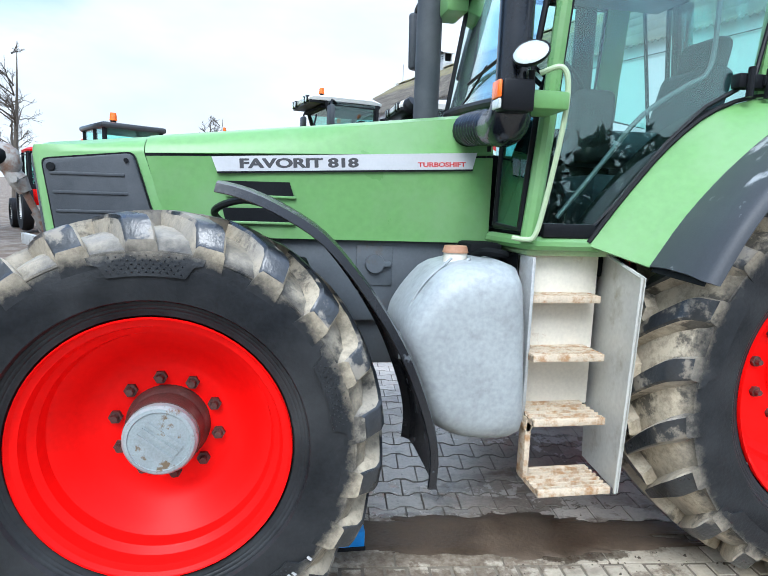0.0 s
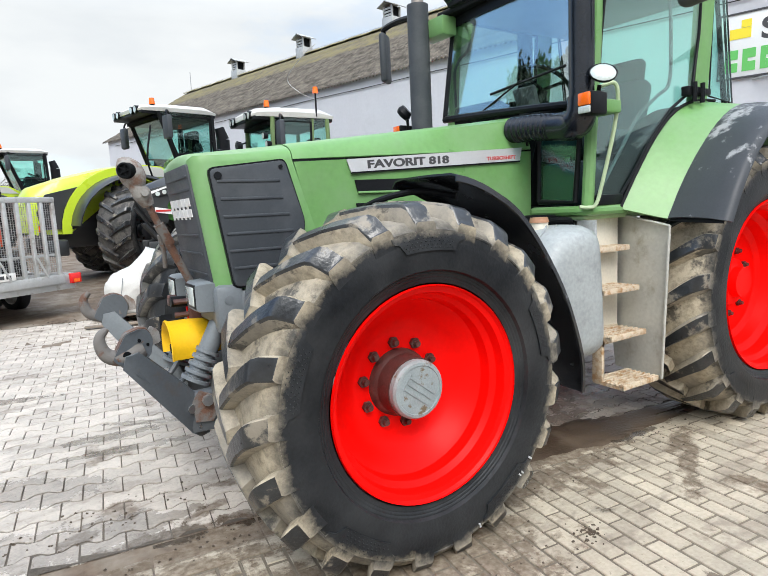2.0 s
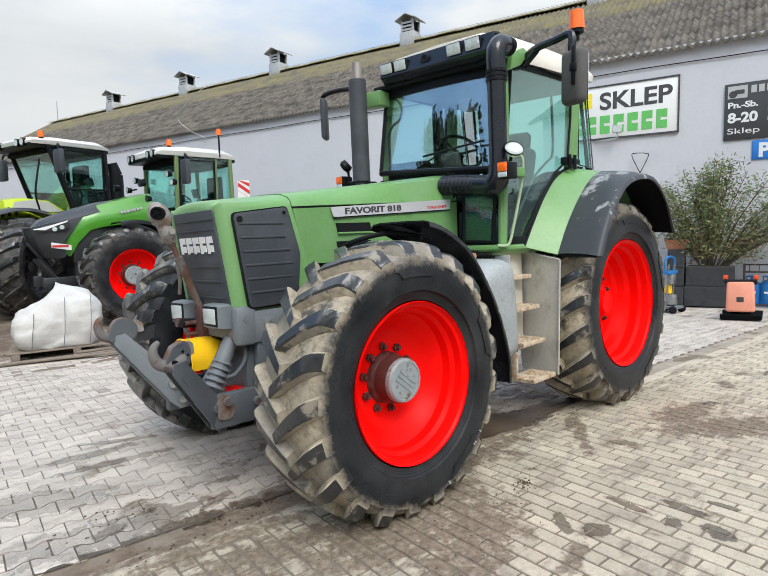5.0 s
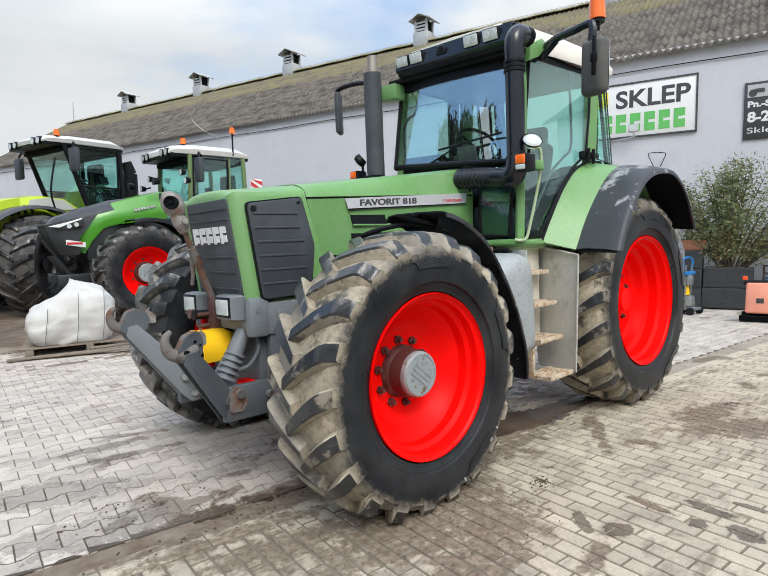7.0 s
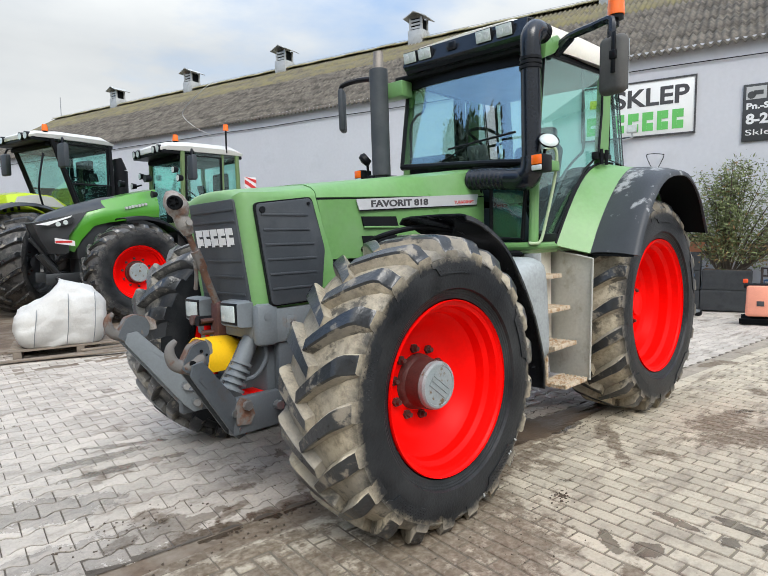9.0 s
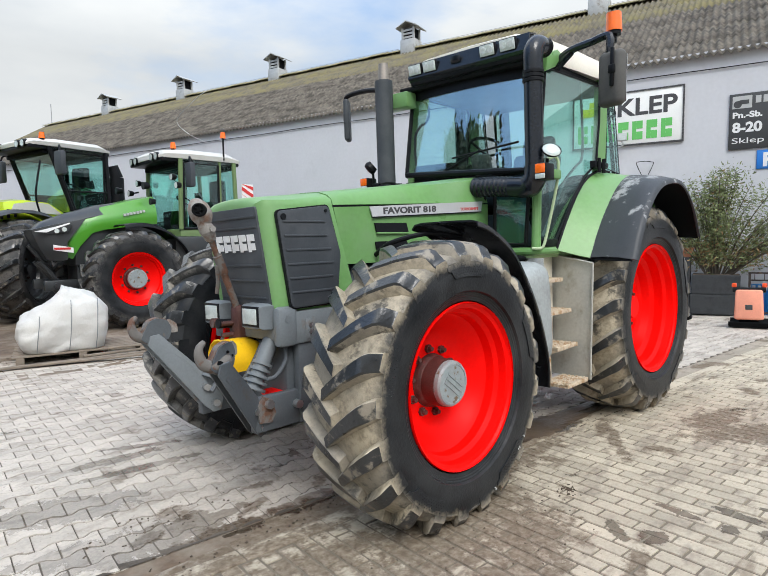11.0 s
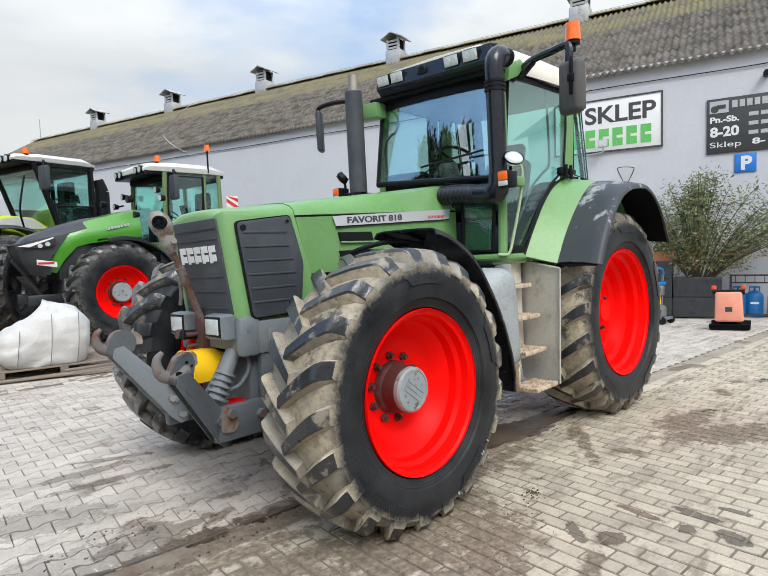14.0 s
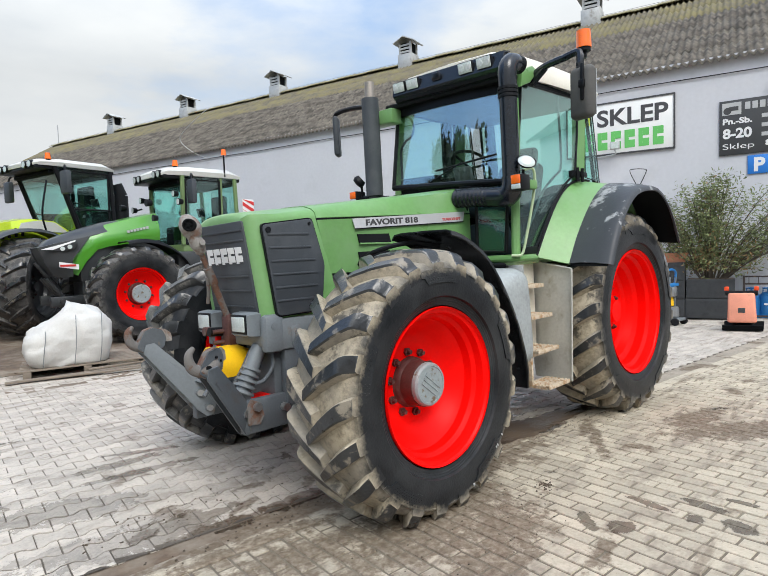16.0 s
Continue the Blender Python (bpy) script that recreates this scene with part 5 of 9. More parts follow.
    tube(bm, [(1.59, -0.785, 1.57), (1.77, -0.79, 1.80), (1.94, -0.795, 2.01), (2.13, -0.80, 2.14), (2.24, -0.805, 2.22), (2.255, -0.805, 2.45), (2.24, -0.80, 2.86)], 0.011, seg=8, smooth=5)
    p("door_rail", bm, GREY, parent=door)
    bm = bmesh.new()
    box(bm, 2.33, 2.50, -0.885, -0.83, 2.14, 2.20, bevel=0.008)
    for x in (2.37, 2.46):
        rod(bm, (x, -0.90, 2.10), (x, -0.90, 2.22), 0.015, seg=8)
    box(bm, 2.44, 2.56, -0.90, -0.85, 2.15, 2.19, bevel=0.006)
    p("door_hinge", bm, BLACK, "black door hinge", parent=door)
    # rear quarter panes
    for s in (-1, 1):
        a = [(2.645, ys(s, 2.64), 2.16), (2.915, ys(s, 2.9), 2.13), (2.80, ys(s, 2.8), 2.90), (2.675, ys(s, 2.67), 2.90)]
        q = p("quarter_window", frame_bars(bmesh.new(), a, 0.006), BLACK)
        p("pane", quad_pane(a), GLASS, "teal tinted glass", parent=q, smooth=0).visible_shadow = False
    # far side window, rear window
    a = [(1.50, ys(1, 1.5), 1.52), (2.46, ys(1, 2.46), 1.9), (2.52, ys(1, 2.5), 2.86), (1.63, ys(1, 1.63), 2.86)]
    q = p("side_window", frame_bars(bmesh.new(), a, 0.02), BLACK)
    p("pane", quad_pane(a), GLASS, parent=q, smooth=0).visible_shadow = False
    a = [(2.92, -0.80, 2.05), (3.03, 0.55, 2.05), (2.95, 0.54, 2.9), (2.80, -0.78, 2.9)]
    q = p("rear_window", frame_bars(bmesh.new(), a, 0.02), BLACK)
    p("pane", quad_pane(a), GLASS, parent=q, smooth=0).visible_shadow = False
    p("rear_cab_wall", new_box(2.85, 2.96, -0.78, 0.55, 1.42, 2.05, bevel=0.02), GREEN)
    # windshield, slightly bowed, with a black lower band
    rows = []
    for z in (2.06, 2.35, 2.65, 2.90):
        row = []
        for k in range(9):
            u = k / 8
            y = N + 0.03 + (FAR - N - 0.06) * u
            low = 0.06 * u * max(0.0, 1 - (z - 2.06) / 0.5)
            row.append((1.43 + 0.125 * (z - 2.06) / 0.84 - 0.05 * (1 - (2 * u - 1) ** 2), y, z + low))
        rows.append(row)
    ws = p("windscreen", loft(bmesh.new(), rows, 0.006), SCREEN, "large teal tinted windscreen", smooth=60)
    ws.visible_shadow = False
    bm = bmesh.new()
    tube(bm, [(q[0] - 0.004, q[1], q[2] + 0.005) for q in rows[0]], 0.022, seg=8, smooth=0)
    tube(bm, [(q[0] - 0.004, q[1], q[2]) for q in (r[-1] for r in rows)], 0.018, seg=8, smooth=0)
    tube(bm, [(q[0] - 0.004, q[1], q[2]) for q in (r[0] for r in rows)], 0.014, seg=8, smooth=0)
    p("screen_seal", bm, BLACK, parent=ws)
    # black strip stands in for roof shade reflected at the screen's top
    band = [[(q[0] + k * 0.149 - 0.010, q[1], q[2] + k) for q in rows[3]] for k in (-0.115, 0.0)]
    p("header_band", loft(bmesh.new(), band, 0.004), BLACK, "black band along the screen's top", parent=ws, smooth=60)
    # bulkhead under the windscreen
    bm = bmesh.new()
    loft(bm, [[(1.40, -0.38, 1.45), (1.42, 0.50, 1.45)], [(1.40, -0.38, 2.02), (1.40, 0.50, 2.05)], [(1.44, -0.70, 2.06), (1.43, 0.5, 2.07)]], 0.02)
    p("bulkhead", bm, BLACK)
    # small lower front window beside the hood
    a = [(1.445, -0.44, 1.52), (1.455, -0.715, 1.51), (1.49, -0.735, 2.0), (1.46, -0.44, 2.02)]
    q = p("lower_window", frame_bars(bmesh.new(), a, 0.018), BLACK)
    p("pane", quad_pane(a), GLASS_DARK, "dark tinted glass", parent=q, smooth=0).visible_shadow = False
    # roof: a cream shell with a black lining, and the light bar in front
    rows = []
    for x, w, z0, z1 in ((1.42, 0.55, 2.95, 3.10), (1.48, 0.58, 2.91, 3.125), (1.62, 0.66, 2.90, 3.135), (2.0, 0.72, 2.90, 3.125), (2.5, 0.745, 2.90, 3.11), (2.80, 0.745, 2.91, 3.07), (2.92, 0.71, 2.93, 3.01)):
        c = -0.14 - 0.06 * max(0.0, min(1.0, (1.7 - x) / 0.25))
        rows.append([(x, c + y, z) for y, z in ((-w, z0), (-w - 0.012, z0 + 0.05), (-w + 0.02, z1 - 0.05), (-w + 0.12, z1 - 0.012), (0, z1), (w - 0.12, z1 - 0.012), (w - 0.02, z1 - 0.05), (w + 0.012, z0 + 0.05), (w, z0))])
    bm = loft(bmesh.new(), rows)
    bm.verts.ensure_lookup_table()
    k = len(rows[0])
    bm.faces.new([bm.verts[i] for i in range(k)])
    bm.faces.new([bm.verts[len(rows) * k - k + i] for i in range(k)])
    roof = p("cab_roof", bm, ROOFWHITE, "cream cab roof", smooth=45)
    p("roof_lining", new_box(1.44, 2.88, -0.83, 0.56, 2.86, 2.905, bevel=0.01), BLACK, parent=roof)
    # light bar: black visor with four lamps
    bm = bmesh.new()
    loft(bm, [[(x, y, z) for x, z in ((1.49, 3.085), (1.40, 3.07), (1.372, 2.945), (1.44, 2.885), (1.54, 2.87))] for y in (-0.81, -0.80, 0.38, 0.39)], 0.012)
    bar = p("light_bar", bm, BLACK_SHINE, "black visor with work lamps over the windscreen")
    p("light_bar_back", new_box(1.40, 1.54, -0.805, 0.385, 2.89, 3.07, bevel=0.01), BLACK, parent=bar)
    tilt = pose(1.382, 0, 3.012, 0, -10, 0)
    for y in (0.30, 0.135, -0.455, -0.64):
        lamp = p("work_lamp", box(bmesh.new(), -0.018, 0.01, y - 0.075, y + 0.075, -0.05, 0.05, bevel=0.01, m=tilt), BLACK, parent=bar)
        lamp["label"] = "square work lamp"
    for y in (0.30, 0.135, -0.455, -0.64):
        p("lamp_lens", box(bmesh.new(), -0.026, -0.016, y - 0.066, y + 0.066, -0.042, 0.042, bevel=0.004, m=tilt), LENS, "clear lamp lens", parent=bar)
        for dy in (-0.031, 0.031):
            bm = bmesh.new()
            rod(bm, tilt @ Vector((-0.026, y + dy, 0.0)), tilt @ Vector((-0.0285, y + dy, 0.0)), 0.029, 0.026, seg=16)
            p("reflector", bm, REFLECTOR, parent=bar)
    p("lamp_badge", box(bmesh.new(), -0.02, 0.0, -0.19, -0.09, -0.03, 0.035, bevel=0.01, m=tilt), BLACK_SHINE, parent=bar)
    # green corner brackets of the roof
    bm = bmesh.new()
    prism(bm, [(1.53, 2.80), (1.68, 2.86), (1.80, 2.97), (1.72, 3.0), (1.56, 2.93)], 0.05, Matrix.Translation((0, -0.87, 0)), bevel=0.008)
    p("roof_bracket", bm, GREEN)
    bm = box(bmesh.new(), 1.38, 1.52, 0.42, 0.72, 2.72, 2.86, bevel=0.02)
    p("roof_bracket", bm, GREEN)

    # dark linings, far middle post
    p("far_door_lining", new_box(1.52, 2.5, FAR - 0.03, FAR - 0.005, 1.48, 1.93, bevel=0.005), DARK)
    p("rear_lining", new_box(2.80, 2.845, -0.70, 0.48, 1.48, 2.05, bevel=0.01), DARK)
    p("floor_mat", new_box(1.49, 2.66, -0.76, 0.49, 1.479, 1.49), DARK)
    bm = bmesh.new()
    box(bm, 2.30, 2.44, 0.545, 0.60, 1.9, 2.88, bevel=0.015)
    p("middle_post", bm, BLACK)
    bm = bmesh.new()
    loft(bm, [[(x + dx, 0.44 + dy, z) for dx, dy in ((-0.055, -0.03), (0.055, -0.03), (0.055, 0.03), (-0.055, 0.03))] for x, z in ((3.06, 1.95), (2.98, 2.91))], close=True)
    p("rear_corner_post", bm, BLACK)
    # seat, steering wheel, console
    bm = bmesh.new()
    box(bm, 2.02, 2.62, -0.37, 0.12, 1.86, 2.01, bevel=0.06, seg=3)
    box(bm, 2.02, 2.38, -0.31, 0.08, 1.48, 1.80, bevel=0.03)
    seat = p("seat", bm, FABRIC, "dark fabric driver's seat")
    bm = box(bmesh.new(), -0.07, 0.07, -0.25, 0.25, 0.0, 0.46, bevel=0.065, seg=3, m=pose(2.59, -0.115, 1.92, 0, 16, 0))
    p("backrest", bm, FABRIC, parent=seat)
    bm = box(bmesh.new(), -0.05, 0.05, -0.17, 0.17, 0.0, 0.20, bevel=0.045, seg=3, m=pose(2.725, -0.115, 2.335, 0, 10, 0))
    p("headrest", bm, FABRIC, parent=seat)
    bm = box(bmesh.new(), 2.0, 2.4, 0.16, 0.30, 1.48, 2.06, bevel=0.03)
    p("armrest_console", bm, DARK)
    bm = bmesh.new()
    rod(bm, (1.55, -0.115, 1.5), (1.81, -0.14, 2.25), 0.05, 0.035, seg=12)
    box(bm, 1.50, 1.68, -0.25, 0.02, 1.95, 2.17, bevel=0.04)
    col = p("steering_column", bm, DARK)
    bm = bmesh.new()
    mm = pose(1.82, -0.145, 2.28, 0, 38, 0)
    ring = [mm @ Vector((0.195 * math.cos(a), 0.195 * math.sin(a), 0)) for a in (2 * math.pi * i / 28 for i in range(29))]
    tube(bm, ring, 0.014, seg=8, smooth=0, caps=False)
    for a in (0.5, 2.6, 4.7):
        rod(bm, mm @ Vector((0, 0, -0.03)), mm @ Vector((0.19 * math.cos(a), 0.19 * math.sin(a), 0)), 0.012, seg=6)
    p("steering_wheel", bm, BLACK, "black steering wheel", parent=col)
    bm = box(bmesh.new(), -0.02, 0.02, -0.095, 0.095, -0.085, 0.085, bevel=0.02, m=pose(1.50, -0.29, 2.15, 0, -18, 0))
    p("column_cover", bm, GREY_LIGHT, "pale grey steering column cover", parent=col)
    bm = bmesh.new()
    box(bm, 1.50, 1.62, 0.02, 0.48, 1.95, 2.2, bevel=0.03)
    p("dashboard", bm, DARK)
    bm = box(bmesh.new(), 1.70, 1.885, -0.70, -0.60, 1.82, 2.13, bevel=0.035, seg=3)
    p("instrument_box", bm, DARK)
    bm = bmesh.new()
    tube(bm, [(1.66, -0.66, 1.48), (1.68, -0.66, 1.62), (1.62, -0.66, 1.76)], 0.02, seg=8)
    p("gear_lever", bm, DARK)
    # wiper and the far grab rail behind the screen
    bm = bmesh.new()
    rod(bm, (1.38, -0.08, 2.21), (1.385, -0.71, 2.275), 0.009, seg=6)
    rod(bm, (1.385, 0.02, 2.12), (1.378, -0.36, 2.25), 0.006, seg=6)
    box(bm, 1.385, 1.43, -0.12, 0.16, 2.075, 2.13, bevel=0.015)
    p("wiper", bm, BLACK, "black windscreen wiper")
    bm = bmesh.new()
    tube(bm, [(1.50, 0.44, 2.2), (1.49, 0.43, 2.45), (1.51, 0.38, 2.55), (1.52, 0.32, 2.58), (1.52, 0.28, 2.66), (1.53, 0.33, 2.76), (1.53, 0.42, 2.8)], 0.011, seg=8)
    p("grab_rail", bm, BLACK)

    # exhaust on the far side
    bm = bmesh.new()
    rod(bm, (1.33, 0.655, 2.12), (1.33, 0.655, 3.045), 0.082, seg=24)
    rod(bm, (1.33, 0.655, 1.7), (1.33, 0.655, 2.12), 0.06, seg=16)
    ex = p("exhaust_pipe", bm, PLASTIC, "dark perforated exhaust stack")
    bm = bmesh.new()
    rod(bm, (1.33, 0.655, 3.03), (1.335, 0.655, 3.2), 0.047, 0.045, seg=20)
    p("tail_pipe", bm, material("heat_stained_steel", (0.30, 0.27, 0.24), 0.5, metal=0.6, vary=0.2), "bare tail pipe", parent=ex)
    # air intake on the near side: ribbed hose, elbow, upright and bent mouth
    bm = bmesh.new()
    def rib(u):
        return 0.077 + (0.0045 * math.sin(u * 150) if u < 0.36 else 0) + 0.012 * max(0, 1 - abs(u - 0.66) / 0.3)
    tube(bm, [(1.30, -0.36, 1.975), (1.305, -0.55, 1.965), (1.31, -0.72, 1.945), (1.31, -0.83, 1.94), (1.305, -0.885, 1.99), (1.305, -0.89, 2.08)], rib, seg=18, smooth=26)
    hose = p("air_hose", bm, BLACK_SHINE, "black ribbed air hose", smooth=60)
    bm = bmesh.new()
    tube(bm, [(1.305, -0.89, 2.05), (1.305, -0.89, 2.3), (1.305, -0.89, 2.55), (1.305, -0.89, 2.75)], 0.068, seg=20, smooth=2)
    pipe = p("air_intake_pipe", bm, BLACK_SHINE, "tall black air intake pipe", smooth=60)
    bm = bmesh.new()
    for z in (2.69, 2.72, 2.75):
        rod(bm, (1.305, -0.89, z - 0.01), (1.305, -0.89, z + 0.01), 0.078, seg=20)
    p("clamp_rings", bm, BLACK, parent=pipe)
    bm = bmesh.new()
    tube(bm, [(1.305, -0.89, 2.74), (1.305, -0.89, 2.86), (1.318, -0.89, 2.915), (1.36, -0.89, 2.955), (1.42, -0.885, 2.965)], 0.072, seg=20, smooth=5)
    p("intake_mouth", bm, BLACK_SHINE, parent=pipe, smooth=60)
    bm = bmesh.new()
    for i in range(5):
        rod(bm, (1.42 + 0.016 * i, -0.885, 2.965), (1.428 + 0.016 * i, -0.885, 2.965), 0.07, seg=18)
    p("mouth_grid", bm, BLACK, parent=pipe)

    # near mirror with its arm, beacon on top
    bm = bmesh.new()
    tube(bm, [(1.76, -0.84, 2.93), (1.74, -0.95, 2.99), (1.70, -1.12, 3.02), (1.68, -1.27, 3.035), (1.67, -1.30, 3.0), (1.66, -1.30, 2.90)], 0.028, seg=8, smooth=4)
    tube(bm, [(1.76, -0.84, 2.88), (1.75, -0.90, 2.93), (1.74, -0.97, 2.985)], 0.028, seg=8, smooth=3)
    rod(bm, (1.65, -1.30, 2.65), (1.65, -1.30, 2.94), 0.018, seg=8)
    arm = p("mirror_arm", bm, BLACK_SHINE, "black mirror arm")
    bm = box(bmesh.new(), -0.05, 0.05, -0.10, 0.10, -0.195, 0.195, bevel=0.045, seg=4, m=pose(1.665, -1.315, 2.715, 2, 0, -14))
    mir = p("mirror_housing", bm, material("dusty_grey_plastic", (0.062, 0.063, 0.063), 0.55, vary=0.2, scale=7, spec=0.35, bump=0.1, bump_scale=150, second=(0.115, 0.112, 0.105), second_at=0.5, second_scale=4, soft=0.2), "large dusty dark mirror housing")
    bm = box(bmesh.new(), -0.066, -0.046, -0.055, -0.025, -0.12, 0.15, bevel=0.008, m=pose(1.665, -1.315, 2.715, 2, 0, -14))
    box(bm, -0.072, -0.046, -0.065, -0.015, -0.03, 0.03, bevel=0.008, m=pose(1.665, -1.315, 2.715, 2, 0, -14))
    p("hinge_bar", bm, BLACK, parent=mir)
    p("mirror_glass", box(bmesh.new(), 0.051, 0.055, -0.08, 0.08, -0.165, 0.165, m=pose(1.665, -1.315, 2.715, 2, 0, -14)), MIRROR, parent=mir)
    bm = bmesh.new()
    rod(bm, (1.76, -1.29, 3.0), (1.76, -1.29, 3.06), 0.02, seg=10)
    rod(bm, (1.76, -1.29, 3.05), (1.76, -1.29, 3.075), 0.05, seg=18)
    rod(bm, (1.66, -1.29, 3.0), (1.76, -1.29, 3.02), 0.016, seg=8)
    bea = p("beacon_base", bm, BLACK)
    bm = bmesh.new()
    rod(bm, (1.76, -1.29, 3.075), (1.76, -1.29, 3.205), 0.058, 0.053, seg=20)
    p("beacon_lens", bm, ORANGE_LENS, "orange beacon lens", parent=bea)
    # far mirror
    bm = bmesh.new()
    tube(bm, [(1.36, 0.7, 2.985), (1.37, 0.95, 3.03), (1.37, 1.18, 3.035), (1.375, 1.235, 2.99), (1.375, 1.245, 2.80)], 0.024, seg=8, smooth=4)
    p("mirror_arm", bm, BLACK)
    bm = box(bmesh.new(), -0.03, 0.03, -0.085, 0.085, -0.20, 0.20, bevel=0.025, seg=3, m=pose(1.38, 1.225, 2.80, 2, 0, -48))
    p("mirror_housing", bm, PLASTIC)
    # indicators on both sides
    for y, x in ((-0.985, 1.245), (0.86, 1.26)):
        dz = 0.0 if y < 0 else 0.10
        bm = box(bmesh.new(), x - 0.03, x + 0.10, y - 0.045, y + 0.045, 1.965 + dz, 2.085 + dz, bevel=0.014)
        ind = p("indicator", bm, BLACK, "indicator lamp with an orange lens")
        bm = box(bmesh.new(), x - 0.046, x - 0.031, y - 0.040, y + 0.036, 2.012 + dz, 2.078 + dz, bevel=0.006)
        p("indicator_lens", bm, ORANGE_LENS, parent=ind)
        bm = box(bmesh.new(), x - 0.044, x - 0.031, y - 0.040, y + 0.036, 1.972 + dz, 2.010 + dz, bevel=0.006)
        p("side_light_lens", bm, LENS, parent=ind)
    bm = box(bmesh.new(), 1.33, 1.50, -1.0, -0.80, 1.985, 2.055, bevel=0.01)
    p("lamp_bracket", bm, GREEN, "green lamp bracket")
    bm = bmesh.new()
    rod(bm, (1.36, 0.5, 2.08), (1.30, 0.85, 2.12), 0.025, seg=8)
    rod(bm, (1.30, 0.80, 2.12), (1.28, 0.785, 2.25), 0.012, seg=8)
    p("lamp_bracket", bm, BLACK)
    bm = bmesh.new()
    lathe(bm, [(0, -0.02), (0.05, -0.018), (0.062, 0.02), (0.05, 0.05), (0, 0.06)], 18)
    bmesh.ops.transform(bm, matrix=pose(1.27, 0.785, 2.285, -40, 0, 40), verts=bm.verts)
    p("round_lamp", bm, BLACK)
    # round lamp with a cream lens
    mm = pose(1.325, -1.01, 2.170, -40, 0, -38)
    bm = bmesh.new()
    lathe(bm, [(0, 0.012), (0.04, 0.010), (0.064, 0.0), (0.072, -0.012), (0.072, -0.02), (0.066, -0.016), (0, -0.016)], 28)
    bmesh.ops.transform(bm, matrix=mm, verts=bm.verts)
    rod(bm, (1.36, -0.95, 2.05), (1.35, -0.97, 2.13), 0.012, seg=8)
    lamp = p("round_lamp", bm, BLACK, "round lamp with a cream face")
    bm = bmesh.new()
    lathe(bm, [(0, -0.042), (0.035, -0.038), (0.055, -0.029), (0.066, -0.017), (0.066, -0.014), (0, -0.014)], 28)
    bmesh.ops.transform(bm, matrix=mm, verts=bm.verts)
    p("lamp_face", bm, LENS, parent=lamp)
    # bent hand rail by the door
    bm = bmesh.new()
    tube(bm, [(1.40, -0.93, 2.13), (1.47, -0.97, 2.15), (1.50, -0.975, 2.08), (1.50, -0.95, 1.9), (1.475, -0.89, 1.6), (1.455, -0.865, 1.49), (1.42, -0.84, 1.475), (1.38, -0.81, 1.48)], 0.011, seg=8)
    p("hand_rail", bm, material("pale_green_rail", (0.42, 0.53, 0.33), 0.45, vary=0.1), "pale green bent hand rail")


build_cab(tractor, tp)


def resample(points, n):
    """n points evenly spread along a smooth curve in the x, z plane."""
    pts = spline([(x, 0, z) for x, z in points], 8)
    d = [0.0]
    for a, b in zip(pts, pts[1:]):
        d.append(d[-1] + (b - a).length)
    out = []
    for i in range(n):
        s = d[-1] * i / (n - 1)
        k = max(j for j in range(len(d)) if d[j] <= s + 1e-9)
        k = min(k, len(pts) - 2)
        f = (s - d[k]) / max(1e-9, d[k + 1] - d[k])
        q = pts[k].lerp(pts[k + 1], min(1, f))
        out.append((q.x, q.z))
    return out


DUSTY = material("dusty_worn_iron", (0.26, 0.25, 0.235), 0.7, vary=0.2, scale=14, second=(0.17, 0.10, 0.07), second_at=0.56, second_scale=18, bump=0.2, bump_scale=70)


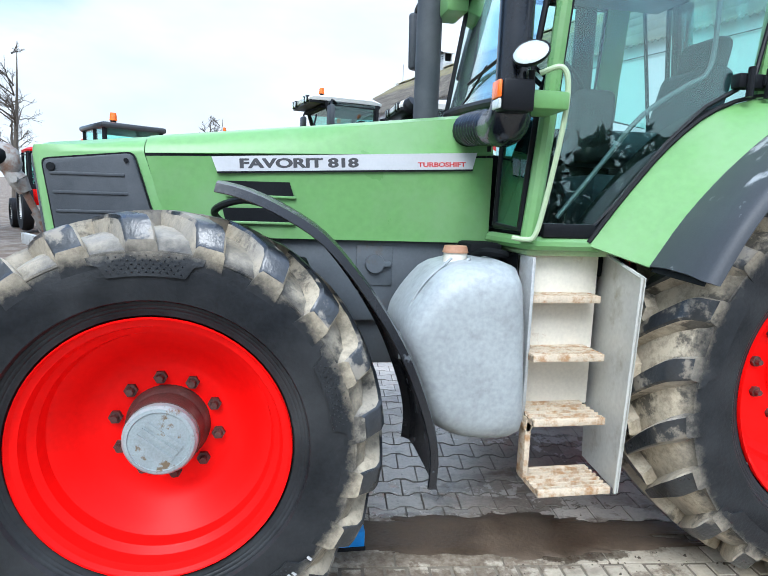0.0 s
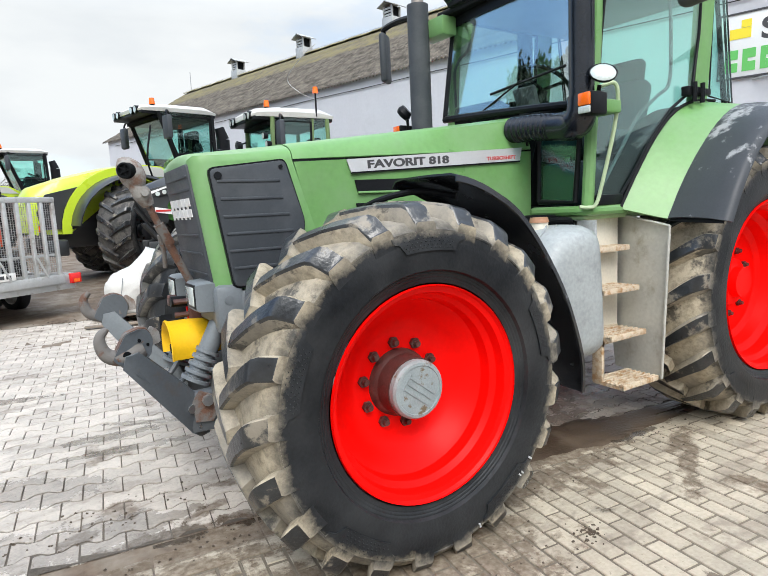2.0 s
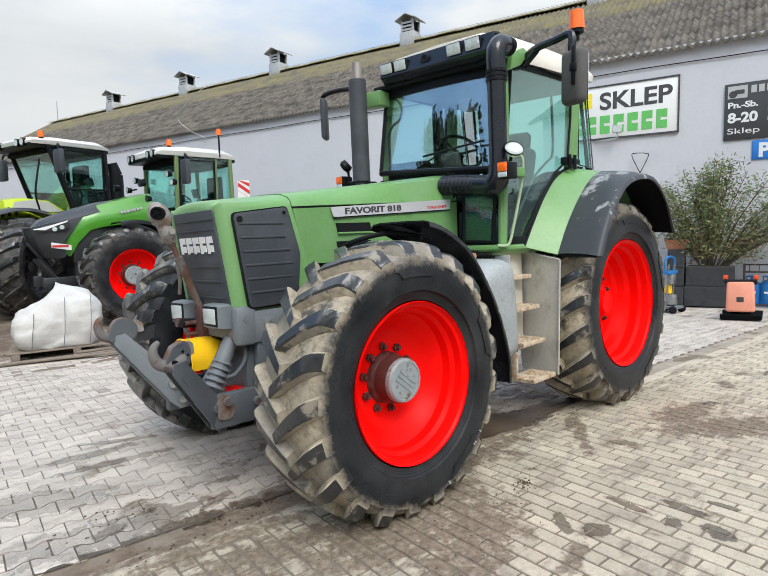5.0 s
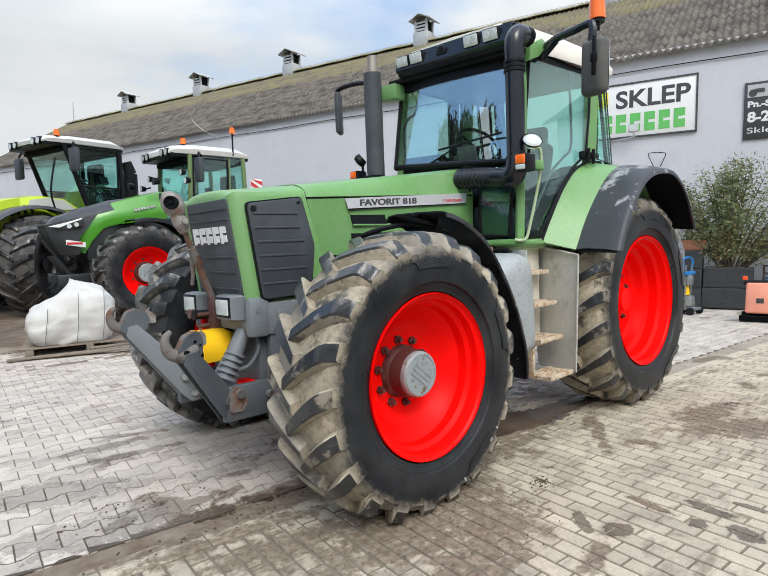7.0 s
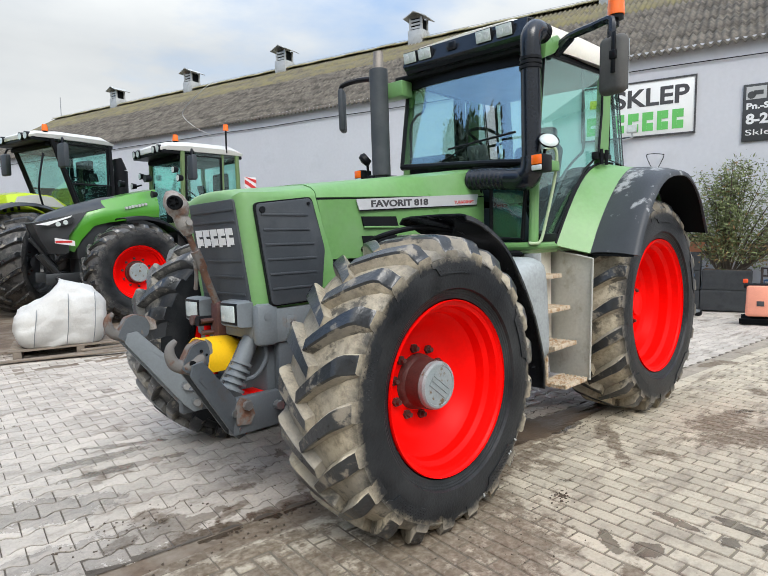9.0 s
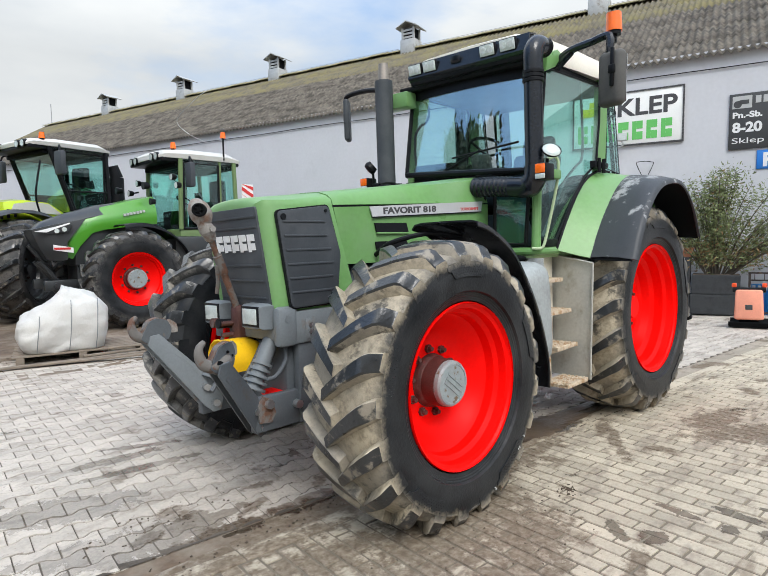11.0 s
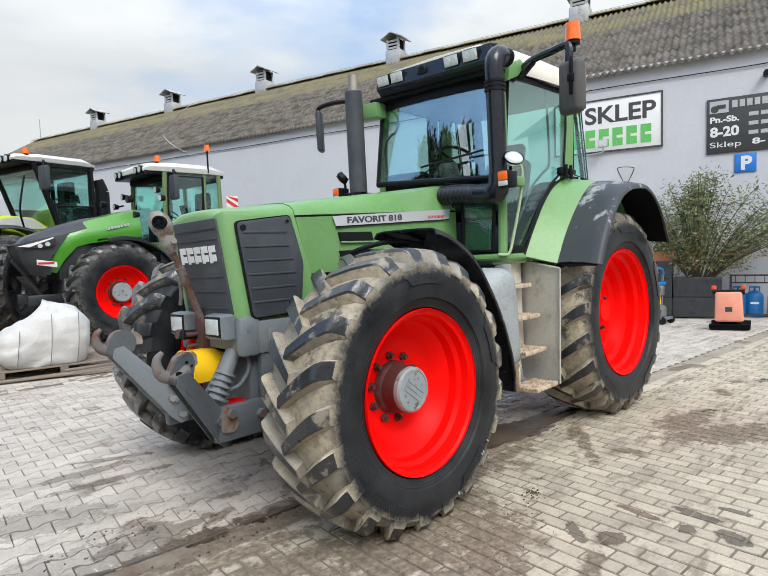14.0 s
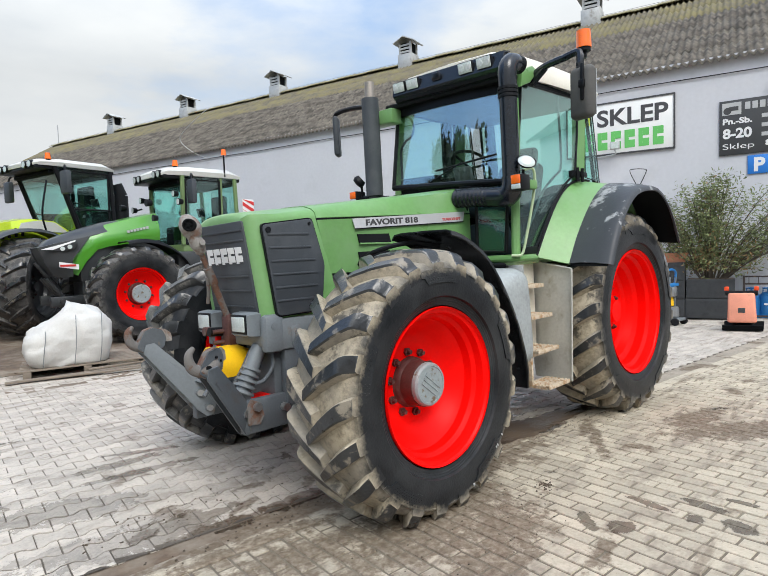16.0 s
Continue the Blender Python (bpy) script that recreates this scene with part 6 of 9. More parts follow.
def build_bodywork(t, p):
    n = 26
    # rear fenders: green inner part along the cab, worn dark extension outside
    A = resample([(1.72, 1.455), (1.87, 1.66), (2.065, 1.89), (2.28, 2.055), (2.56, 2.13), (2.95, 2.10), (3.30, 1.90), (3.50, 1.60)], n)
    B = resample([(1.885, 1.385), (2.03, 1.60), (2.22, 1.81), (2.44, 1.99), (2.68, 2.085), (2.98, 2.06), (3.27, 1.88), (3.47, 1.56)], n)
    C = resample([(1.865, 1.372), (1.98, 1.585), (2.14, 1.79), (2.36, 1.955), (2.64, 2.025), (2.95, 2.015), (3.24, 1.84), (3.455, 1.53)], n)
    mid = lambda P, Q, f: [(a[0] + (b[0] - a[0]) * f, a[1] + (b[1] - a[1]) * f) for a, b in zip(P, Q)]
    for s in (-1, 1):
        rows = [[(x, s * y, z) for x, z in P] for P, y in ((A, 0.835), (mid(A, B, 0.35), 0.905), (mid(A, B, 0.7), 0.97), (B, 1.035))]
        p("rear_fender", loft(bmesh.new(), rows, 0.014), GREEN, "green rear fender", smooth=60)
        rows = [[(x, s * y, z + dz) for x, z in P] for P, y, dz in ((B, 1.037, 0.004), (mid(B, C, 0.3), 1.13, 0.012), (mid(B, C, 0.7), 1.27, 0.01), (C, 1.365, 0.0))]
        cx, cz = 2.72, 1.1
        rows.append([(x + (cx - x) * 0.015, s * 1.392, z + (cz - z) * 0.015) for x, z in C])
        rows.append([(x + (cx - x) * 0.05, s * 1.40, z + (cz - z) * 0.05) for x, z in C])
        p("fender_extension", loft(bmesh.new(), rows, 0.012), PLASTIC_WORN, "dark plastic fender extension with scuffed pale marks", smooth=50)
        # near-black sheet added below: hides the scuffs and paints the arch's shade
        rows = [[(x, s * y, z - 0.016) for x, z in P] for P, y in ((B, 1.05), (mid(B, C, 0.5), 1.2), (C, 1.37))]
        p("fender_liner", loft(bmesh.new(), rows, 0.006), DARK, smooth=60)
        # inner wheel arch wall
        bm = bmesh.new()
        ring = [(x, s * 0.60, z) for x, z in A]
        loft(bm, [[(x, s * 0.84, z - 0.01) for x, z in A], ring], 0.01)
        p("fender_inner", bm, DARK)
        # seal that follows the door's edge
        bm = bmesh.new()
        for off in (0.0, 0.03):
            tube(bm, [(x + off * 0.8, s * (0.838 + 0.01 * off), z + 0.012 - off * 0.6) for x, z in A[:15]], 0.010, seg=6, smooth=0)
        p("fender_seal", bm, RUBBER)
        # front fenders: black curved shell behind the wheel
        prof = resample([(0.20, 1.665), (0.29, 1.645), (0.41, 1.595), (0.57, 1.495), (0.73, 1.31), (0.88, 1.07), (0.98, 0.82), (1.015, 0.66), (1.01, 0.53)], 30)
        cx, cz = -0.01, 0.75
        rows = []
        for y, k in ((0.66, 0.955), (0.68, 0.99), (0.74, 1.0), (0.95, 1.0), (1.12, 0.995), (1.16, 0.985), (1.17, 0.955)):
            rows.append([(cx + (x - cx) * k, s * y, cz + (z - cz) * k) for x, z in prof])
        ff = p("front_fender", loft(bmesh.new(), rows, 0.01), BLACK_WORN, "black curved front fender, scratched inside", smooth=50)
        bm = bmesh.new()
        tube(bm, [(0.15, s * 0.36, 1.47), (0.12, s * 0.55, 1.55), (0.26, s * 0.75, 1.60), (0.4, s * 0.9, 1.57)], 0.016, seg=8)
        p("fender_stay", bm, BLACK, parent=ff)

    # fuel tank on the near side
    bm = bmesh.new()
    side = [(0.905, 1.09), (0.925, 1.16), (1.0, 1.27), (1.085, 1.35), (1.225, 1.38), (1.355, 1.377), (1.40, 1.33), (1.42, 1.21), (1.44, 0.93), (1.452, 0.68), (1.425, 0.618), (1.325, 0.596), (1.185, 0.61), (1.105, 0.64), (1.035, 0.69), (0.985, 0.82), (0.947, 0.935), (0.918, 1.01)]
    cx, cz = 1.2, 1.0
    rows = []
    for y, k in ((-0.45, 0.97), (-0.52, 1.0), (-0.74, 1.0), (-0.82, 0.995), (-0.875, 0.975), (-0.92, 0.93), (-0.95, 0.86), (-0.968, 0.74), (-0.974, 0.55), (-0.976, 0.28)):
        prof = resample(side + [side[0]], 40)[:-1]
        rows.append([(cx + (x - cx) * k, y, cz + (z - cz) * k) for x, z in prof])
    loft(bm, rows, close=True)
    bm.verts.ensure_lookup_table()
    bm.faces.new([bm.verts[i] for i in range(39)])
    bm.faces.new([bm.verts[len(bm.verts) - 39 + i] for i in range(39)])
    tank = p("fuel_tank", bm, TANK, "grey rounded plastic fuel tank", smooth=60)
    bm = bmesh.new()
    for x, y in ((1.02, -0.80), (1.10, -0.80)):
        tube(bm, [(x - 0.11, y, 0.95), (x - 0.105, y - 0.015, 1.1), (x - 0.03, y - 0.02, 1.27), (x + 0.10, y, 1.385)], 0.006, seg=6)
    p("tank_seam", bm, TANK, parent=tank)
    bm = bmesh.new()
    rod(bm, (1.165, -0.70, 1.35), (1.165, -0.70, 1.405), 0.052, seg=20)
    p("filler_neck", bm, CREAM, parent=tank)
    bm = bmesh.new()
    rod(bm, (1.165, -0.70, 1.402), (1.165, -0.70, 1.432), 0.058, 0.05, seg=20)
    p("filler_cap", bm, material("brown_filler_cap", (0.36, 0.19, 0.11), 0.6, vary=0.2), "brown filler cap", parent=tank)
    bm = bmesh.new()
    box(bm, 1.26, 1.42, -0.62, -0.40, 1.36, 1.44, bevel=0.02)
    tube(bm, [(1.28, -0.6, 1.38), (1.3, -0.72, 1.41), (1.38, -0.74, 1.40), (1.42, -0.6, 1.39)], 0.018, seg=8)
    p("hose_fitting", bm, DARK)

    # steps
    st = p("step_back_panel", new_box(1.46, 1.84, -0.73, -0.70, 0.70, 1.40, bevel=0.004), CREAM, "cream painted step panel")
    p("side_plate", new_box(1.46, 1.475, -0.86, -0.70, 0.66, 1.40, bevel=0.003), GALV, parent=st)
    bm = bmesh.new()
    prism(bm, [(-1.062, 0.42), (-0.70, 0.42), (-0.66, 0.70), (-0.66, 1.42), (-0.72, 1.42), (-1.085, 1.345)], 0.006)
    bmesh.ops.transform(bm, matrix=Matrix(((0.11, 1, 0.02, 1.93), (1, 0, 0, 0), (0, 0, 1, 0), (0, 0, 0, 1))) @ Matrix.Translation((0, 0, 0)), verts=bm.verts)
    p("step_side_sheet", bm, ALU, "worn bare aluminium sheet", parent=st)
    bm = bmesh.new()
    rod(bm, (1.812, -1.062, 0.42), (1.825, -1.085, 1.345), 0.008, seg=6)
    rod(bm, (1.825, -1.085, 1.345), (1.86, -0.72, 1.42), 0.008, seg=6)
    p("sheet_fold", bm, ALU, parent=st)
    for z, y0, y1 in ((1.21, -0.845, -0.73), (0.965, -0.915, -0.73), (0.695, -0.965, -0.73), (0.42, -1.05, -0.83)):
        bm = bmesh.new()
        box(bm, 1.47, 1.80, y0, y0 + 0.02, z - 0.01, z + 0.022, bevel=0.003)
        box(bm, 1.47, 1.80, y1 - 0.02, y1, z - 0.01, z + 0.022, bevel=0.003)
        m_ = 6
        for i in range(m_):
            y = y0 + 0.03 + (y1 - y0 - 0.06) * i / (m_ - 1)
            box(bm, 1.47, 1.80, y - 0.005, y + 0.005, z + 0.004, z + 0.022)
        for x in (1.47, 1.58, 1.69, 1.785):
            box(bm, x, x + 0.014, y0 + 0.01, y1 - 0.01, z - 0.01, z + 0.012)
        p("step_tread", bm, TREAD_STEP, "rusty cream step tread", parent=st)
    bm = bmesh.new()
    box(bm, 1.465, 1.49, -0.90, -0.83, 0.42, 0.70, bevel=0.003, m=Matrix.Identity(4))
    box(bm, 1.47, 1.80, -0.86, -0.84, 0.64, 0.68, bevel=0.003)
    rod(bm, (1.475, -0.86, 0.66), (1.475, -0.90, 0.66), 0.02, seg=10)
    p("step_hanger", bm, TREAD_STEP, parent=st)
    # underside: two near-black filler boxes, with its shade put into their colour
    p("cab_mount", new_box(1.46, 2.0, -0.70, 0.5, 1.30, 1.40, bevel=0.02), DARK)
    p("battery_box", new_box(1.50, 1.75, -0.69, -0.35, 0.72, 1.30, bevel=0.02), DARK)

    # ---- front: bumper, lamps, linkage ----
    bm = bmesh.new()
    box(bm, -0.63, -0.10, -0.375, -0.31, 0.975, 1.168, bevel=0.012)
    box(bm, -0.63, -0.10, 0.31, 0.375, 0.975, 1.168, bevel=0.012)
    box(bm, -0.63, -0.55, -0.34, 0.34, 1.0, 1.14, bevel=0.015)
    bump = p("front_bracket", bm, GREY_LIGHT, "grey front bracket")
    for x, z in ((-0.42, 1.08), (-0.42, 1.04)):
        bm = bmesh.new()
        rod(bm, (x, -0.374, z), (x, -0.388, z), 0.014, seg=6)
        p("bolt", bm, STEEL, parent=bump)
    p("bolt_plate", new_box(-0.455, -0.385, -0.381, -0.372, 1.0, 1.12, bevel=0.001), GREY_LIGHT, parent=bump)
    for s, y in ((-1, -0.20), (1, 0.245)):
        bm = bmesh.new()
        loft(bm, [[(x, y + a * w, 1.145 + b * h) for a, b in ((-1, -1), (-0.8, -1.08), (0.8, -1.08), (1, -1), (1.0, 0.9), (0.85, 1.05), (-0.85, 1.05), (-1, 0.9))] for x, w, h in ((-0.715, 0.094, 0.060), (-0.70, 0.104, 0.068), (-0.64, 0.108, 0.072), (-0.58, 0.098, 0.063), (-0.52, 0.08, 0.05))], close=True)
        bm.verts.ensure_lookup_table()
        bm.faces.new([bm.verts[i] for i in range(8)])
        hl = p("headlamp", bm, GREY_LIGHT, "square headlamp in a grey housing", smooth=40)
        p("headlamp_lens", new_box(-0.726, -0.712, y - 0.072, y + 0.072, 1.102, 1.194, bevel=0.006), LENS, parent=hl)
        p("lens_rim", new_box(-0.719, -0.708, y - 0.092, y + 0.092, 1.088, 1.208, bevel=0.005), BLACK, parent=hl)
    bm = box(bmesh.new(), -0.64, -0.50, -0.381, -0.30, 0.965, 1.20, bevel=0.03)
    rod(bm, (-0.58, -0.37, 1.13), (-0.58, -0.385, 1.13), 0.022, seg=12)
    p("lamp_holder", bm, GREY_LIGHT, parent=bump)
    # linkage frame in front of the axle
    bm = bmesh.new()
    box(bm, -0.80, -0.30, -0.34, -0.28, 0.50, 0.70, bevel=0.01)
    box(bm, -0.80, -0.30, 0.28, 0.34, 0.50, 0.70, bevel=0.01)
    box(bm, -0.55, -0.47, -0.30, 0.30, 0.50, 1.0, bevel=0.015)
    box(bm, -0.50, -0.30, -0.36, -0.30, 0.50, 0.98, bevel=0.01)
    lf = p("linkage_frame", bm, GREY, "grey front linkage frame")
    bm = prism(bmesh.new(), [(-0.78, 0.56), (-0.70, 0.55), (-0.67, 0.60), (-0.69, 0.68), (-0.75, 0.71), (-0.79, 0.66)], 0.012, Matrix.Translation((0, -0.354, 0)))
    p("rusty_plate", bm, RUST, "rusted lug plate", parent=lf)
    for x, z in ((-0.72, 0.66), (-0.52, 0.62)):
        bm = bmesh.new()
        rod(bm, (x, -0.34, z), (x, -0.38, z), 0.026, seg=8)
        p("pin", bm, STEEL, parent=lf)
    def splay(bm, s):
        for v in bm.verts:
            k = max(0.0, min(1.0, (-0.74 - v.co.x) / 0.28))
            v.co.y += s * (0.02 * k - 0.145 * (1 - k))
            v.co.z += 0.05 + 0.025 * k if s > 0 else 0.0
        return bm

    for s in (-1, 1):
        # lower arm: two plates from the pivot up to the catch hook
        y = s * 0.40
        bm = bmesh.new()
        for dy in (-0.045, 0.045):
            prism(bm, [(-0.71, 0.48), (-0.69, 0.55), (-0.72, 0.65), (-1.01, 0.965), (-1.065, 0.955), (-1.08, 0.90), (-0.80, 0.51), (-0.755, 0.47)], 0.014, Matrix.Translation((0, y + dy - 0.007, 0)), bevel=0.003)
        prism(bm, [(-0.92, 0.745), (-0.88, 0.785), (-0.98, 0.905), (-1.03, 0.87)], 0.08, Matrix.Translation((0, y - 0.04, 0)))
        arm = p("lift_arm", splay(bm, s), GREY_LIGHT if s > 0 else GREY, "grey steel lower lift arm")
        for x, z in ((-0.79, 0.63), (-0.745, 0.53)):
            bm = bmesh.new()
            rod(bm, (x, y - 0.075, z), (x, y + 0.075, z), 0.022, seg=8)
            p("arm_pin", splay(bm, s), STEEL, parent=arm)
        # claw, plate and latch at the arm's end
        bm = tube(bmesh.new(), [(-0.98, y, 0.965), (-1.04, y, 0.945), (-1.09, y, 0.945), (-1.132, y, 0.965), (-1.152, y, 1.01), (-1.148, y, 1.05), (-1.12, y, 1.078)],
                  lambda u: 0.030 * (1 - u) ** 0.7 + 0.012, seg=12, smooth=5)
        p("catch_hook", splay(bm, s), RUST, "worn rusty catch hook", parent=arm, smooth=60)
        plate = rounded([(-0.955, 0.935), (-0.94, 1.0), (-0.96, 1.05), (-1.0, 1.062), (-1.055, 1.045), (-1.095, 0.975), (-1.115, 0.94), (-1.05, 0.895)], 0.014, 2)
        bm = prism(bmesh.new(), plate, 0.066, Matrix.Translation((0, y - 0.033, 0)))
        hp = p("hook_plate", splay(bm, s), GREY, "grey plate with worn rusty edges", parent=arm)
        rim = prism(bmesh.new(), [(-1.0 + (x + 1.0) * 1.05, 0.98 + (z - 0.98) * 1.05) for x, z in plate], 0.05, Matrix.Translation((0, y - 0.025, 0)))
        p("worn_edge", splay(rim, s), RUST, parent=arm)
        bm = prism(bmesh.new(), rounded([(-0.90, 0.975), (-0.905, 1.03), (-0.945, 1.06), (-0.965, 1.02), (-0.95, 0.97)], 0.012, 2), 0.016, Matrix.Translation((0, y - 0.008, 0)))
        p("latch", splay(bm, s), DUSTY, parent=arm)
        for x, z in ((-1.055, 0.955), (-1.0, 1.01), (-0.965, 0.985)):
            bm = bmesh.new()
            rod(bm, (x, y - 0.0345, z), (x, y + 0.0345, z), 0.018 if x < -1.03 else 0.007, seg=10)
            p("plate_hole", splay(bm, s), DARK, parent=arm)
        # lift cylinder
        bm = bmesh.new()
        rod(bm, (-0.60, s * 0.23, 1.0), (-0.74, s * 0.235, 0.74), 0.048, seg=16)
        cyl = p("lift_cylinder", bm, GREY_LIGHT, "grey hydraulic lift cylinder")
        bm = bmesh.new()
        for i in range(5):
            a = Vector((-0.665, s * 0.235, 0.875)).lerp(Vector((-0.735, s * 0.235, 0.745)), i / 4)
            rod(bm, a, a + Vector((-0.008, 0, -0.015)), 0.060 + 0.003 * i, seg=18)
        p("bellows", bm, GREY_LIGHT, parent=cyl)
        bm = bmesh.new()
        tube(bm, [(-0.62, s * 0.17, 0.98), (-0.68, s * 0.15, 0.86), (-0.76, s * 0.13, 0.74), (-0.82, s * 0.11, 0.68)], 0.016, seg=8)
        tube(bm, [(-0.55, s * 0.30, 0.98), (-0.56, s * 0.31, 0.88), (-0.62, s * 0.30, 0.80), (-0.68, s * 0.28, 0.78)], 0.013, seg=8)
        p("hydraulic_hose", bm, GREY, parent=cyl)
    # top link folded up
    bm = bmesh.new()
    rod(bm, (-0.655, 0.04, 1.18), (-0.79, -0.01, 1.48), 0.021, 0.021, seg=14)
    rod(bm, (-0.75, 0.005, 1.40), (-0.80, -0.013, 1.505), 0.027, seg=14)
    rod(bm, (-0.79, -0.01, 1.48), (-0.86, -0.03, 1.65), 0.017, seg=12)
    tl = p("top_link", bm, RUST, "rusty folded-up top link")
    bm = bmesh.new()
    bmesh.ops.create_icosphere(bm, subdivisions=3, radius=1.0)
    for v in bm.verts:
        lump = 1 + 0.10 * noise.noise(v.co * 2.2)
        v.co = Vector((v.co.x * 0.062, v.co.y * 0.05, v.co.z * 0.085)) * lump
    bmesh.ops.transform(bm, matrix=pose(-0.905, -0.04, 1.755, 0, -28, -15), verts=bm.verts)
    rod(bm, (-0.838, -0.025, 1.60), (-0.865, -0.033, 1.655), 0.030, 0.046, seg=14)
    rod(bm, (-0.865, -0.033, 1.655), (-0.902, -0.043, 1.715), 0.046, 0.034, seg=14)
    rod(bm, (-0.86, -0.095, 1.66), (-0.86, 0.02, 1.65), 0.018, seg=8)
    le = p("link_end", bm, DUSTY, "dirty grey ball end", parent=tl)
    bm = bmesh.new()
    lathe(bm, [(0.0, -0.012), (0.010, -0.014), (0.014, -0.004), (0.026, -0.004), (0.030, -0.016), (0.038, -0.014), (0.040, 0.03), (0.0, 0.03)], 20)
    for a in (2 * math.pi * i / 5 for i in range(5)):
        rod(bm, (0.010 * math.cos(a), -0.008, 0.010 * math.sin(a)), (0.031 * math.cos(a), -0.011, 0.031 * math.sin(a)), 0.004, seg=6)
    bmesh.ops.transform(bm, matrix=pose(-0.935, -0.085, 1.765, 0, 0, -38), verts=bm.verts)
    p("link_ball", bm, DARK, parent=tl)
    bm = bmesh.new()
    tube(bm, [(-0.80, 0.0, 1.45), (-0.78, 0.03, 1.36), (-0.775, 0.06, 1.28)], 0.012, seg=8)
    p("link_handle", bm, RUST, parent=tl)
    bm = bmesh.new()
    for z in (1.02, 1.09, 0.96):
        rod(bm, (-0.75, 0.07, z), (-0.58, 0.05, z), 0.015, seg=10)
    box(bm, -0.68, -0.55, 0.0, 0.09, 0.94, 1.2, bevel=0.02)
    p("hitch_block", bm, RUST_DARK, "rusty top-link hitch block")
    # power take-off with its yellow guard
    bm = bmesh.new()
    rod(bm, (-0.5, 0, 0.86), (-0.72, 0, 0.86), 0.055, seg=16)
    rod(bm, (-0.72, 0, 0.86), (-0.80, 0, 0.86), 0.024, seg=10)
    pto = p("front_pto", bm, DARK)
    bm = bmesh.new()
    rows = []
    for i in range(11):
        a = math.pi * (-0.12 + 1.24 * i / 10)
        rows.append([(x, r * math.cos(a), 0.87 + r * math.sin(a)) for x, r in ((-0.56, 0.10), (-0.62, 0.128), (-0.70, 0.135), (-0.80, 0.135), (-0.815, 0.142))])
    p("pto_guard", loft(bm, rows, 0.008), YELLOW, "yellow plastic guard", parent=pto, smooth=60)
    p("red_coupling", new_box(-0.62, -0.5, -0.28, -0.12, 0.655, 0.69, bevel=0.01), RED, parent=pto)
    p("red_lever", new_box(-0.66, -0.62, 0.19, 0.23, 0.86, 1.06, bevel=0.01), RED, parent=pto)
    for y in (0.1, 0.17):
        bm = bmesh.new()
        rod(bm, (-0.76, y, 1.09), (-0.60, y, 1.08), 0.03, seg=12)
        p("hydraulic_coupler", bm, RUST_DARK if y > 0.15 else BLACK)


build_bodywork(tractor, tp)


# ---- the other machines in the yard ----
LEAN_X = 1.43
DKGREEN = material("olive_cab_post", (0.13, 0.20, 0.08), 0.45, vary=0.1)


